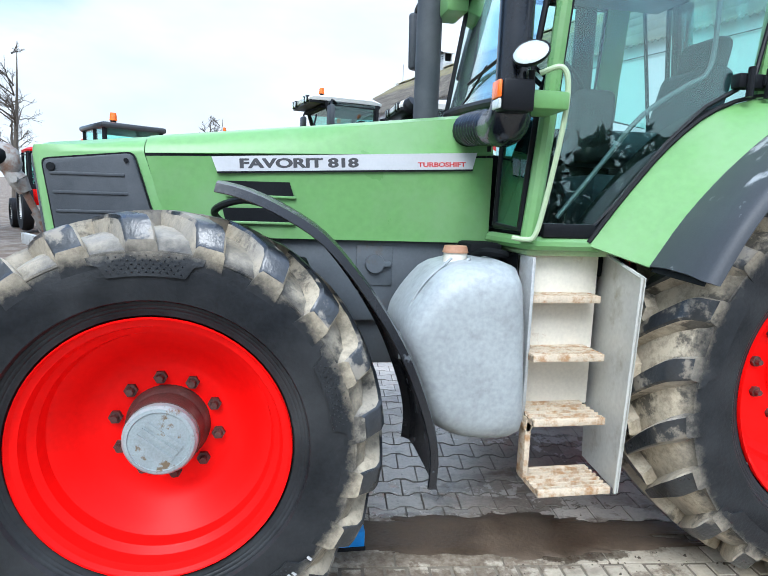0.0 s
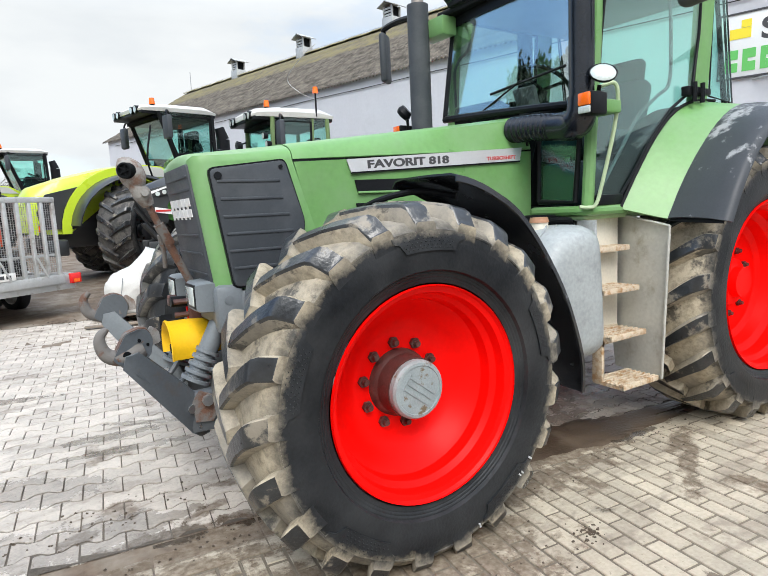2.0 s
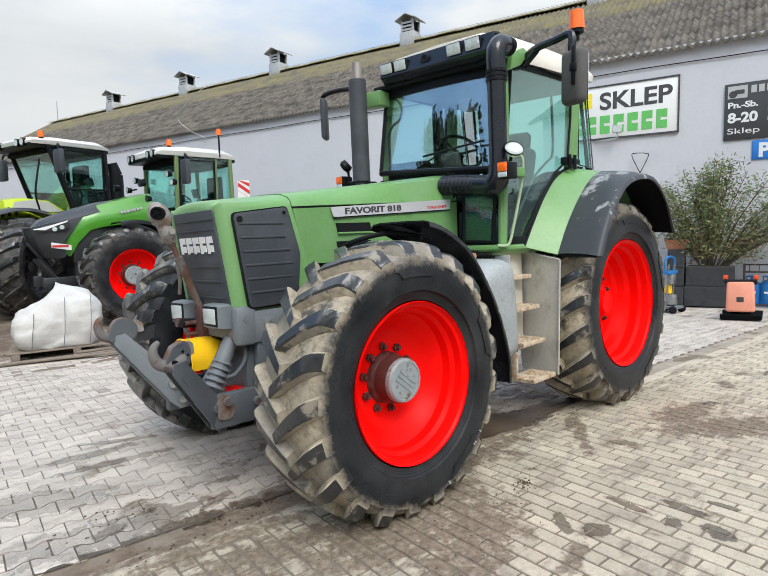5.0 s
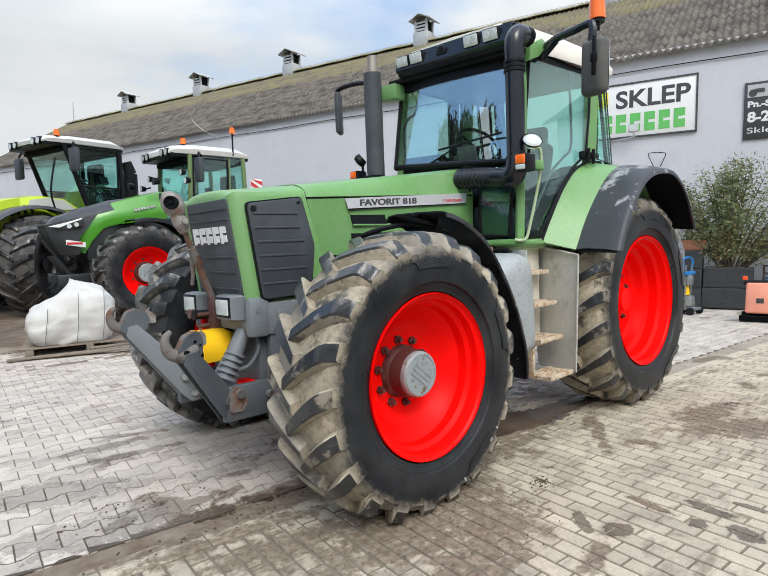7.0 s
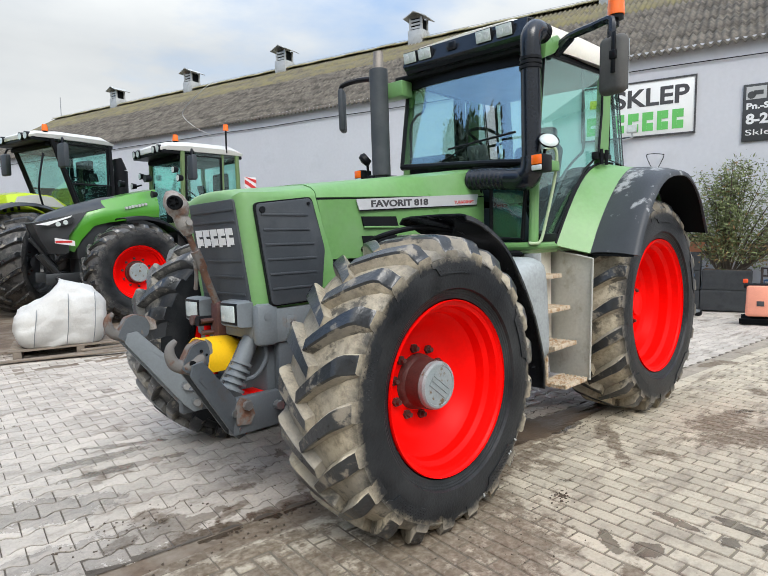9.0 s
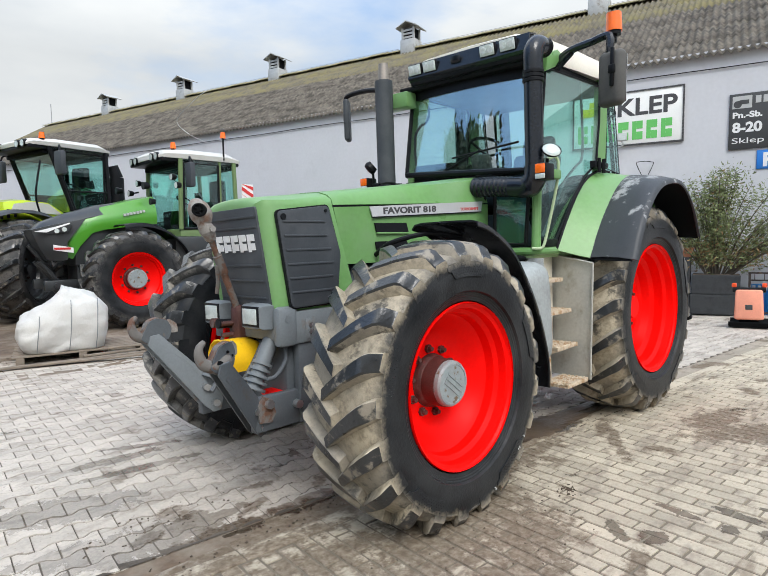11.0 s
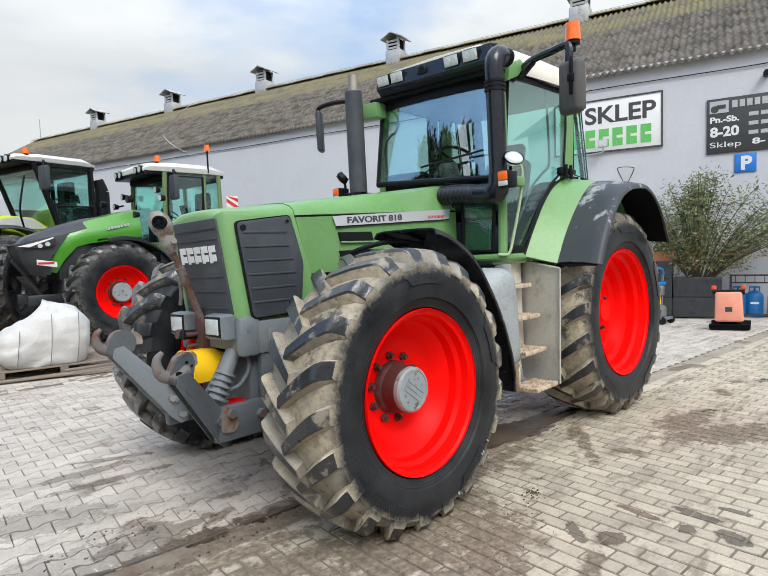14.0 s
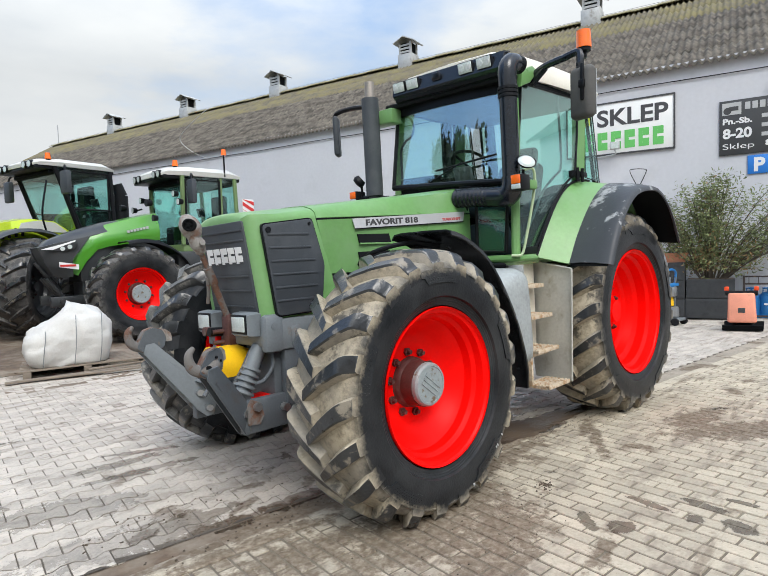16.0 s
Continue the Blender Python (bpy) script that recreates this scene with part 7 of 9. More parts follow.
def cab_box(p, parent, x0, x1, w, z0, z1, roof_mat, post, lean=0.12, roof_h=0.2, over=0.3, back=0.15, mid=True, sx=None):
    """A glazed cab: posts, panes, roof and a dark seat."""
    c = [(x0, z0), (x1, z0), (x1 - 0.04, z1), (x0 + lean, z1)]
    sx = x0 if sx is None else sx
    for s in (-1, 1):
        a = [(x, s * w, z) for x, z in c]
        for q0, q1, r in ((a[0], a[3], 0.05), (a[1], a[2], 0.05), (((x0 + x1) / 2 + 0.25, s * w, z0), ((x0 + x1) / 2 + 0.28, s * w, z1), 0.035)):
            if r < 0.05 and not mid:
                continue
            bm = bmesh.new()
            rod(bm, q0, q1, r, seg=8)
            p("cab_post", bm, post, parent=parent)
        p("side_pane", quad_pane(a), GLASS_CAB, "teal tinted glass", parent=parent, smooth=0).visible_shadow = False
    for k in (0, 1):
        (xa, za), (xb, zb) = (c[0], c[3]) if k == 0 else (c[1], c[2])
        p("front_pane" if k == 0 else "rear_pane", quad_pane([(xa, -w, za), (xa, w, za), (xb, w, zb), (xb, -w, zb)]), GLASS_CAB, parent=parent, smooth=0).visible_shadow = False
    rows = []
    for x, ww, h in ((x0 + lean - over, w * 0.9, 0.45), (x0 + lean - over + 0.1, w * 1.02, 0.8), (x0 + lean + 0.15, w * 1.07, 1.0), (x1 - 0.2, w * 1.07, 1.0), (x1 + back, w * 0.98, 0.55)):
        rows.append([(x, -ww, z1), (x, -ww - 0.02, z1 + roof_h * h * 0.5), (x, -ww + 0.12, z1 + roof_h * h), (x, 0, z1 + roof_h * h * 1.1), (x, ww - 0.12, z1 + roof_h * h), (x, ww + 0.02, z1 + roof_h * h * 0.5), (x, ww, z1)])
    bm = loft(bmesh.new(), rows, close=True)
    bm.verts.ensure_lookup_table()
    bm.faces.new([bm.verts[i] for i in range(7)])
    bm.faces.new([bm.verts[len(bm.verts) - 7 + i] for i in range(7)])
    roof = p("cab_roof", bm, roof_mat, parent=parent, smooth=50)
    p("roof_rim", new_box(x0 + lean - over + 0.02, x1 + back - 0.02, -w * 1.0, w * 1.0, z1 - 0.07, z1 + 0.012, bevel=0.02), BLACK, parent=roof)
    for k in (-0.78, -0.5, 0.5, 0.78):
        bm = bmesh.new()
        rod(bm, (x0 + lean - over + 0.06, w * k, z1 + 0.035), (x0 + lean - over - 0.03, w * k, z1 + 0.03), 0.085, seg=16)
        p("roof_lamp", bm, BLACK, parent=roof)
        bm = bmesh.new()
        rod(bm, (x0 + lean - over - 0.031, w * k, z1 + 0.03), (x0 + lean - over - 0.036, w * k, z1 + 0.03), 0.068, seg=16)
        p("lamp_glass", bm, LENS, parent=roof)
    # door frame, dark lower trim and consoles behind the glass
    for s in (-1, 1):
        bm = bmesh.new()
        xm = (x0 + x1) / 2 + 0.22 if mid else x1 - 0.12
        frame_bars(bm, [(x0 + 0.06, s * (w + 0.012), z0 + 0.02), (xm, s * (w + 0.012), z0 + 0.02), (xm + 0.02, s * (w + 0.012), z1 - 0.08), (x0 + lean + 0.06, s * (w + 0.012), z1 - 0.08)], 0.028)
        p("door_frame", bm, BLACK, "black door frame", parent=parent)
        if not mid:
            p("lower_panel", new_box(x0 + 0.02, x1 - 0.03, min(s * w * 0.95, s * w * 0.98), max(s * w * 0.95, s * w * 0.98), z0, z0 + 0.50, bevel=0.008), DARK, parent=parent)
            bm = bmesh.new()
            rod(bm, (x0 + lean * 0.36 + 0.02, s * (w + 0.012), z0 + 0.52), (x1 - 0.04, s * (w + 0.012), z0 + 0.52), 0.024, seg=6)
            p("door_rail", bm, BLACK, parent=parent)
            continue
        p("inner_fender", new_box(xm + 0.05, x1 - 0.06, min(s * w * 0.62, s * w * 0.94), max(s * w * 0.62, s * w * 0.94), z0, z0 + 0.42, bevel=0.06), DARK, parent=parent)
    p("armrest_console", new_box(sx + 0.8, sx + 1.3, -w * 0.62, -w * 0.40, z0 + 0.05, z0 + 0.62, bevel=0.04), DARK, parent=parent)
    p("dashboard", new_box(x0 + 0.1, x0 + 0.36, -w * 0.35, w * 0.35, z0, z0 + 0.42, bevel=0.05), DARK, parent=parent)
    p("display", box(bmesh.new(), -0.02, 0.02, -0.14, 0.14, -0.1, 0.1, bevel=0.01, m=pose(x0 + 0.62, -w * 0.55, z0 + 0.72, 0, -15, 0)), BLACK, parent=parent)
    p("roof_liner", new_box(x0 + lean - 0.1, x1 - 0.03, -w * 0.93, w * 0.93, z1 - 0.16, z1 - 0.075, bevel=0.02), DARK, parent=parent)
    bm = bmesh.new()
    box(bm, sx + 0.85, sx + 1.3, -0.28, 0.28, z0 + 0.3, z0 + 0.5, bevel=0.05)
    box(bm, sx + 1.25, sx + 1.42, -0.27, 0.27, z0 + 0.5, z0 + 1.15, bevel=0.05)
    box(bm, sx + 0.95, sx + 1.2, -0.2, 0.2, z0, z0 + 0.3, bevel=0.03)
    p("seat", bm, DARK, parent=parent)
    bm = bmesh.new()
    rod(bm, (x0 + 0.25, 0, z0), (x0 + 0.5, 0, z0 + 0.62), 0.06, seg=10)
    mm = pose(x0 + 0.52, 0, z0 + 0.66, 0, 30, 0)
    tube(bm, [mm @ Vector((0.2 * math.cos(a), 0.2 * math.sin(a), 0)) for a in (2 * math.pi * i / 20 for i in range(21))], 0.018, seg=6, smooth=0, caps=False)
    p("steering_wheel", bm, BLACK, parent=parent)
    p("cab_base", new_box(x0 - 0.02, x1 + 0.02, -w - 0.01, w + 0.01, z0 - 0.28, z0 + 0.01, bevel=0.03), post, parent=parent)


def beacon(p, x, y, z, pole=0.0):
    bm = bmesh.new()
    rod(bm, (x, y, z - 0.03 - pole), (x, y, z + 0.03), 0.02 if pole else 0.05, seg=8)
    b = p("beacon_base", bm, BLACK)
    bm = bmesh.new()
    rod(bm, (x, y, z + 0.03), (x, y, z + 0.16), 0.065, 0.05, seg=14)
    p("beacon_lens", bm, ORANGE_LENS, "orange beacon", parent=b)


def side_mirror(p, x, y, z, s, h=0.46, w=0.24):
    bm = bmesh.new()
    tube(bm, [(x + 0.25, y - s * 0.42, z + h * 0.7), (x + 0.05, y - s * 0.1, z + h * 0.75), (x, y, z + h * 0.5)], 0.022, seg=6)
    a = p("mirror_arm", bm, BLACK)
    p("mirror_housing", box(bmesh.new(), x - 0.06, x + 0.06, y - w / 2, y + w / 2, z - h / 2, z + h / 2, bevel=0.04), PLASTIC, parent=a)


def build_green_giant():
    t = thing("modern_green_tractor", "large modern green tractor with charcoal nose and red rims", "tractor", pose(2.02, 9.32, ground_z(9.3), LEAN_X, 0, 0))
    def p(name, bm, mat, label="", parent=None, smooth=35):
        return part(name, bm, mat, parent or t, label, smooth)
    for s in (-1, 1):
        wheel("front_wheel", t, (-0.08, 0.92 if s > 0 else -1.0, 0.93), 0.955, 0.50, 0.33, 20, 0.05, 0.92, TYRE_BIG, s, "front", phase=0.1, label="red front wheel of the big tractor", hub_k=1.45)
        wheel("rear_wheel", t, (3.25, s * 1.02, 1.06), 1.08, 0.62, 0.38, 20, 0.055, 1.06, TYRE_BIG, s, "rear")
    p("chassis", new_box(-0.9, 3.6, -0.32, 0.32, 0.7, 1.35, bevel=0.05), CHARCOAL)
    rows = []
    for x, w, zb, zs, zt in ((-1.50, 0.20, 1.66, 1.76, 1.88), (-1.36, 0.32, 1.50, 1.85, 2.01), (-1.0, 0.44, 1.34, 2.02, 2.20), (-0.84, 0.455, 1.60, 2.05, 2.25), (-0.62, 0.475, 1.84, 2.10, 2.315), (-0.4, 0.50, 1.90, 2.15, 2.38), (0.2, 0.53, 1.98, 2.25, 2.53), (0.62, 0.56, 2.02, 2.3, 2.62)):
        rows.append([(x, -w, zb), (x, -w - 0.03, (zb + zs) / 2), (x, -w, zs), (x, -w + 0.14, zt - 0.03), (x, 0, zt), (x, w - 0.14, zt - 0.03), (x, w, zs), (x, w + 0.03, (zb + zs) / 2), (x, w, zb)])
    bm = loft(bmesh.new(), rows)
    bm.verts.ensure_lookup_table()
    bm.faces.new([bm.verts[i] for i in range(9)])
    hood = p("hood", bm, GREEN_NEW, "fresh green hood", smooth=45)
    p("engine_bay", new_box(-0.95, 0.7, -0.42, 0.42, 1.2, 2.06, bevel=0.05), CHARCOAL, "dark engine bay under the hood")
    rows2 = []
    for x, w, zs, zt in ((-1.545, 0.28, 1.74, 1.915), (-1.42, 0.385, 1.87, 2.045), (-1.0, 0.43, 2.05, 2.215), (-0.4, 0.45, 2.2, 2.395), (-0.05, 0.40, 2.33, 2.45)):
        rows2.append([(x, -w - 0.015, zs), (x, -w + 0.12, zt - 0.01), (x, 0, zt + 0.012), (x, w - 0.12, zt - 0.01), (x, w + 0.015, zs)])
    p("hood_cap", loft(bmesh.new(), rows2, 0.012), CHARCOAL, "charcoal hood cap", parent=hood, smooth=50)
    bm = bmesh.new()
    loft(bm, [[(x, y, z) for x, y, z in ((-1.38, -0.26, 1.33), (-1.53, -0.33, 1.58), (-1.63, -0.29, 1.90), (-1.63, 0.29, 1.90), (-1.53, 0.33, 1.58), (-1.38, 0.26, 1.33))], [(x, y, z) for x, y, z in ((-1.24, -0.43, 1.31), (-1.31, -0.50, 1.58), (-1.34, -0.44, 1.985), (-1.34, 0.44, 1.985), (-1.31, 0.50, 1.58), (-1.24, 0.43, 1.31))], [(-1.10, -0.49, 1.33), (-1.10, -0.535, 1.66), (-0.74, -0.475, 2.11), (-0.74, 0.475, 2.11), (-1.10, 0.535, 1.66), (-1.10, 0.49, 1.33)]], close=True)
    bm.verts.ensure_lookup_table()
    bm.faces.new([bm.verts[i] for i in range(6)])
    p("nose", bm, CHARCOAL, "charcoal nose panel", parent=hood)
    for s in (-1, 1):
        bm = bmesh.new()
        prism(bm, [(-1.60, 1.87), (-1.28, 1.955), (-1.04, 2.03), (-1.0, 1.98), (-1.06, 1.87), (-1.22, 1.825), (-1.40, 1.83)], 0.03, bevel=0.006)
        bmesh.ops.transform(bm, matrix=Matrix(((1, 0, 0, 0), (s * 0.26, s, 0, s * 0.805), (0, 0, 1, 0), (0, 0, 0, 1))), verts=bm.verts)
        head = p("headlight", bm, CHARCOAL, "wedge-shaped headlight with a white brow", parent=hood)
        bm = bmesh.new()
        prism(bm, [(-1.61, 1.865), (-1.28, 1.955), (-1.04, 2.035), (-1.05, 2.005), (-1.28, 1.915), (-1.42, 1.85)], 0.012)
        bmesh.ops.transform(bm, matrix=Matrix(((1, 0, 0, 0), (s * 0.26, s, 0, s * 0.835), (0, 0, 1, 0), (0, 0, 0, 1))), verts=bm.verts)
        p("light_strip", bm, INK_WHITE, parent=hood)
        for x, z in ((-1.25, 1.872), (-1.13, 1.905)):
            bm = bmesh.new()
            yy = s * (0.26 * x * 1.0 + 0.84)
            rod(bm, (x, yy - s * 0.02, z), (x - 0.015, yy + s * 0.008, z), 0.042, seg=14)
            p("headlight_lens", bm, LENS, parent=hood)
        bm = bmesh.new()
        prism(bm, [(-1.34, 1.52), (-1.0, 1.46), (-1.0, 1.56), (-1.34, 1.62)], 0.012)
        bmesh.ops.transform(bm, matrix=Matrix(((1, 0, 0, 0), (0, s, 0, s * 0.515), (0, 0, 1, 0), (0, 0, 0, 1))), verts=bm.verts)
        p("sticker", bm, INK_WHITE, "small white and red sticker", parent=hood)
        p("sticker_bar", new_box(-1.33, -1.05, min(s * 0.528, s * 0.533), max(s * 0.528, s * 0.533), 1.525, 1.565), INK_RED, parent=hood)
        bm = bmesh.new()
        for k in range(7):
            box(bm, -0.05 + 0.065 * k, -0.005 + 0.065 * k, min(s * 0.515, s * 0.565), max(s * 0.515, s * 0.565), 2.17 + 0.014 * k, 2.22 + 0.014 * k)
        p("name_bar", bm, INK_PALE, parent=hood)
        rows = []
        for i in range(15):
            a = radians(14 + 92 * i / 14)
            rows.append([(1.08 * math.cos(a), s * y, 0.94 + (1.08 + d) * math.sin(a)) for y, d in ((0.66, -0.03), (0.7, 0), (1.2, 0), (1.27, -0.03), (1.28, -0.08))])
        p("front_fender", loft(bmesh.new(), rows, 0.015), BLACK, "black front fender", smooth=60)
        rows = []
        for i in range(15):
            a = radians(35 + 120 * i / 14)
            rows.append([(3.25 + 1.2 * math.cos(a), s * y, 1.06 + (1.2 + d) * math.sin(a)) for y, d in ((0.62, 0.02), (0.9, 0.03), (1.35, 0), (1.4, -0.08))])
        p("rear_fender", loft(bmesh.new(), rows, 0.02), GREEN_NEW, smooth=60)
        if s < 0:
            side_mirror(p, 1.05, s * 1.28, 3.0, s, 0.5, 0.26)
        for x, y, z in ((0.92, s * 0.88, 2.98), (0.86, s * 1.22, 2.78)):
            bm = bmesh.new()
            rod(bm, (x + 0.06, y - s * 0.16, z + 0.02), (x, y, z), 0.02, seg=6)
            rod(bm, (x, y, z), (x - 0.10, y, z), 0.055, 0.075, seg=14)
            lamp = p("post_lamp", bm, BLACK, "round work lamp on an arm")
            bm = bmesh.new()
            rod(bm, (x - 0.101, y, z), (x - 0.106, y, z), 0.06, seg=14)
            p("lamp_glass", bm, LENS, parent=lamp)
        bm = bmesh.new()
        rod(bm, (0.42, s * 0.72, 2.78), (0.30, s * 0.72, 2.78), 0.06, 0.08, seg=14)
        p("work_lamp", bm, BLACK)
        bm = bmesh.new()
        rod(bm, (0.42, s * 0.98, 2.45), (0.32, s * 0.98, 2.45), 0.05, 0.07, seg=14)
        p("work_lamp", bm, BLACK)
    cab = p("cab_floor", new_box(0.7, 2.55, -0.8, 0.8, 1.3, 1.5, bevel=0.03), GREEN_NEW)
    cab_box(p, cab, 1.02, 2.36, 0.82, 1.9, 3.38, PALE_ROOF, DKGREEN, lean=0.05, roof_h=0.2, over=0.42, back=0.12)
    bm = box(bmesh.new(), 0.75, 1.5, -1.1, -0.55, 1.15, 1.75, bevel=0.06)
    p("side_tank", bm, CHARCOAL)
    bm = bmesh.new()
    for i in range(3):
        box(bm, 1.5, 1.9, -1.15, -0.85, 0.6 + 0.32 * i, 0.64 + 0.32 * i, bevel=0.008)
    p("steps", bm, CHARCOAL)
    beacon(p, 1.10, -0.45, 3.60)
    beacon(p, 2.05, -0.88, 3.86, 0.42)
    # front linkage with its weights
    bm = bmesh.new()
    box(bm, -1.5, -0.9, -0.42, -0.32, 0.75, 0.95, bevel=0.02)
    box(bm, -1.5, -0.9, 0.32, 0.42, 0.75, 0.95, bevel=0.02)
    rod(bm, (-1.3, -0.5, 0.85), (-1.3, 0.5, 0.85), 0.05, seg=10)
    for y in (-0.2, 0.0, 0.2):
        rod(bm, (-1.2, y, 0.9), (-1.5, y, 1.3), 0.035, seg=8)
    rod(bm, (-1.2, 0.05, 1.05), (-1.62, 0.05, 1.62), 0.04, seg=10)
    p("front_linkage", bm, CHARCOAL, "dark front linkage")
    bm = bmesh.new()
    box(bm, 2.34, 2.63, -1.10, -1.08, 2.50, 2.90)
    wb = p("warning_board", bm, INK_WHITE, "red and white striped warning board")
    for k in range(3):
        z = 2.42 + 0.17 * k
        lo, hi = max(2.50, z), min(2.90, z + 0.085)
        bm = prism(bmesh.new(), [(2.34, min(2.90, lo + 0.17)), (2.34, min(2.90, hi + 0.17)), (2.63, max(2.505, hi - 0.0)), (2.63, max(2.50, lo - 0.0))], 0.006, Matrix.Translation((0, -1.108, 0)))
        p("stripe", bm, INK_RED, parent=wb)
    return t


def build_lime(at, name, label, hood_mat, full=True):
    t = thing(name, label, "tractor", at)
    def p(nm, bm, mat, lab="", parent=None, smooth=35):
        return part(nm, bm, mat, parent or t, lab, smooth)
    for s in (-1, 1):
        fw = wheel("front_wheel", t, (0, s * 1.05, 1.05), 1.02, 0.62, 0.37, 20, 0.055, 1.05, TYRE_BIG, s, "rear", rim_mat=CHARCOAL, phase=0.05)
        fw.rotation_euler = (0, 0, radians(40))
        wheel("rear_wheel", t, (3.5, s * 1.05, 1.05), 1.07, 0.62, 0.37, 20, 0.055, 1.05, TYRE_BIG, s, "rear", rim_mat=CHARCOAL)
    p("chassis", new_box(-1.7, 4.0, -0.4, 0.4, 0.75, 1.5, bevel=0.05), CHARCOAL)
    rows = []
    for x, w, zb, zs, zt in ((-1.92, 0.42, 1.1, 1.6, 1.85), (-1.8, 0.50, 1.05, 1.75, 2.02), (-1.2, 0.56, 1.05, 1.95, 2.22), (-0.4, 0.60, 1.7, 2.1, 2.42), (0.35, 0.62, 2.0, 2.25, 2.54), (0.85, 0.62, 2.0, 2.25, 2.50), (1.18, 0.60, 2.0, 2.15, 2.30)):
        rows.append([(x, -w, zb), (x, -w - 0.02, (zb + zs) / 2), (x, -w, zs), (x, -w + 0.12, zt - 0.04), (x, 0, zt), (x, w - 0.12, zt - 0.04), (x, w, zs), (x, w + 0.02, (zb + zs) / 2), (x, w, zb)])
    bm = loft(bmesh.new(), rows)
    bm.verts.ensure_lookup_table()
    bm.faces.new([bm.verts[i] for i in range(9)])
    hood = p("hood", bm, hood_mat, "lime hood" if hood_mat is LIME else "", smooth=45)
    for s in (-1, 1):
        bm = prism(bmesh.new(), [(-1.72, 1.15), (-1.05, 1.15), (-0.75, 1.9), (-0.95, 2.02), (-1.6, 1.86), (-1.78, 1.5)], 0.03)
        bmesh.ops.transform(bm, matrix=Matrix(((1, 0, 0, 0), (s * 0.05, s, 0, s * 0.63), (0, 0, 1, 0), (0, 0, 0, 1))), verts=bm.verts)
        p("side_grille", bm, CHARCOAL, parent=hood)
        for k in range(6):
            bm = box(bmesh.new(), -0.55 + 0.13 * k, -0.5 + 0.13 * k, min(s * 0.6, s * 0.645), max(s * 0.6, s * 0.645), 2.0 + 0.025 * k, 2.2 + 0.022 * k, bevel=0.01)
            p("slot", bm, CHARCOAL, parent=hood)
        bm = prism(bmesh.new(), [(0.05, 2.27), (0.10, 2.40), (0.45, 2.46), (0.80, 2.42), (1.08, 2.20), (0.60, 2.22)], 0.02)
        bmesh.ops.transform(bm, matrix=Matrix(((1, 0, 0, 0), (0, s, 0, s * 0.635), (0, 0, 1, 0), (0, 0, 0, 1))), verts=bm.verts)
        p("name_panel", bm, PALE_ROOF, "pale grey panel on the hood's side", parent=hood)
        rows = []
        for i in range(17):
            a = radians(12 + 160 * i / 16)
            rows.append([(1.22 * math.cos(a), s * y, 1.05 + (1.22 + d) * math.sin(a)) for y, d in ((0.66, 0), (0.9, 0), (1.3, -0.02), (1.34, -0.08))])
        p("fender", loft(bmesh.new(), rows, 0.02), CHARCOAL, smooth=60)
        rows = []
        for i in range(9):
            a = radians(95 + 85 * i / 8)
            rows.append([(r * math.cos(a), s * 0.68, 1.05 + r * math.sin(a)) for r in (1.2, 1.38)])
        p("arch_trim", loft(bmesh.new(), rows, 0.05), hood_mat, parent=hood, smooth=60)
        bm = box(bmesh.new(), -1.75, -1.35, min(s * 0.62, s * 0.95), max(s * 0.62, s * 0.95), 0.62, 0.95, bevel=0.04)
        p("front_box", bm, CHARCOAL)
        bm = box(bmesh.new(), -1.82, -1.72, min(s * 0.72, s * 0.92), max(s * 0.72, s * 0.92), 1.0, 1.28, bevel=0.02)
        hl = p("headlight", bm, CHARCOAL)
        p("lamp_lens", box(bmesh.new(), -1.835, -1.815, min(s * 0.76, s * 0.88), max(s * 0.76, s * 0.88), 1.12, 1.24, bevel=0.01), ORANGE_LENS, parent=hl)
        side_mirror(p, 0.75, s * 1.3, 3.25, s, 0.5, 0.3)
    cab = p("cab_floor", new_box(0.9, 2.5, -0.85, 0.85, 1.4, 2.1, bevel=0.04), CHARCOAL)
    cab_box(p, cab, 1.22, 2.06, 0.86, 2.2, 3.64, PALE_ROOF, BLACK, lean=-0.47, roof_h=0.17, over=0.40, back=0.08, mid=False, sx=0.56)
    bm = bmesh.new()
    rod(bm, (2.32, -0.78, 1.8), (2.32, -0.78, 3.1), 0.16, seg=16)
    rod(bm, (2.32, -0.78, 3.1), (2.24, -0.78, 3.38), 0.15, 0.11, seg=16)
    p("exhaust_pipe", bm, BLACK)
    beacon(p, 0.66, -0.80, 3.76)
    bm = bmesh.new()
    tube(bm, [(0.5, -0.86, 2.2), (0.35, -1.05, 2.6), (0.5, -1.0, 3.3)], 0.02, seg=6)
    p("hand_rail", bm, BLACK)
    return t


build_green_giant()
lime = build_lime(pose(0.405, 12.04, ground_z(12.04), LEAN_X, 0, 12) @ Matrix.Scale(1.05, 4), "lime_tractor", "large lime green tractor with a dark cab and dark rims", LIME)
tagged(copy_thing(lime, pose(-3.0, 23.5, ground_z(23.5), LEAN_X, 0, 10)), "second lime green tractor parked further back", "tractor")


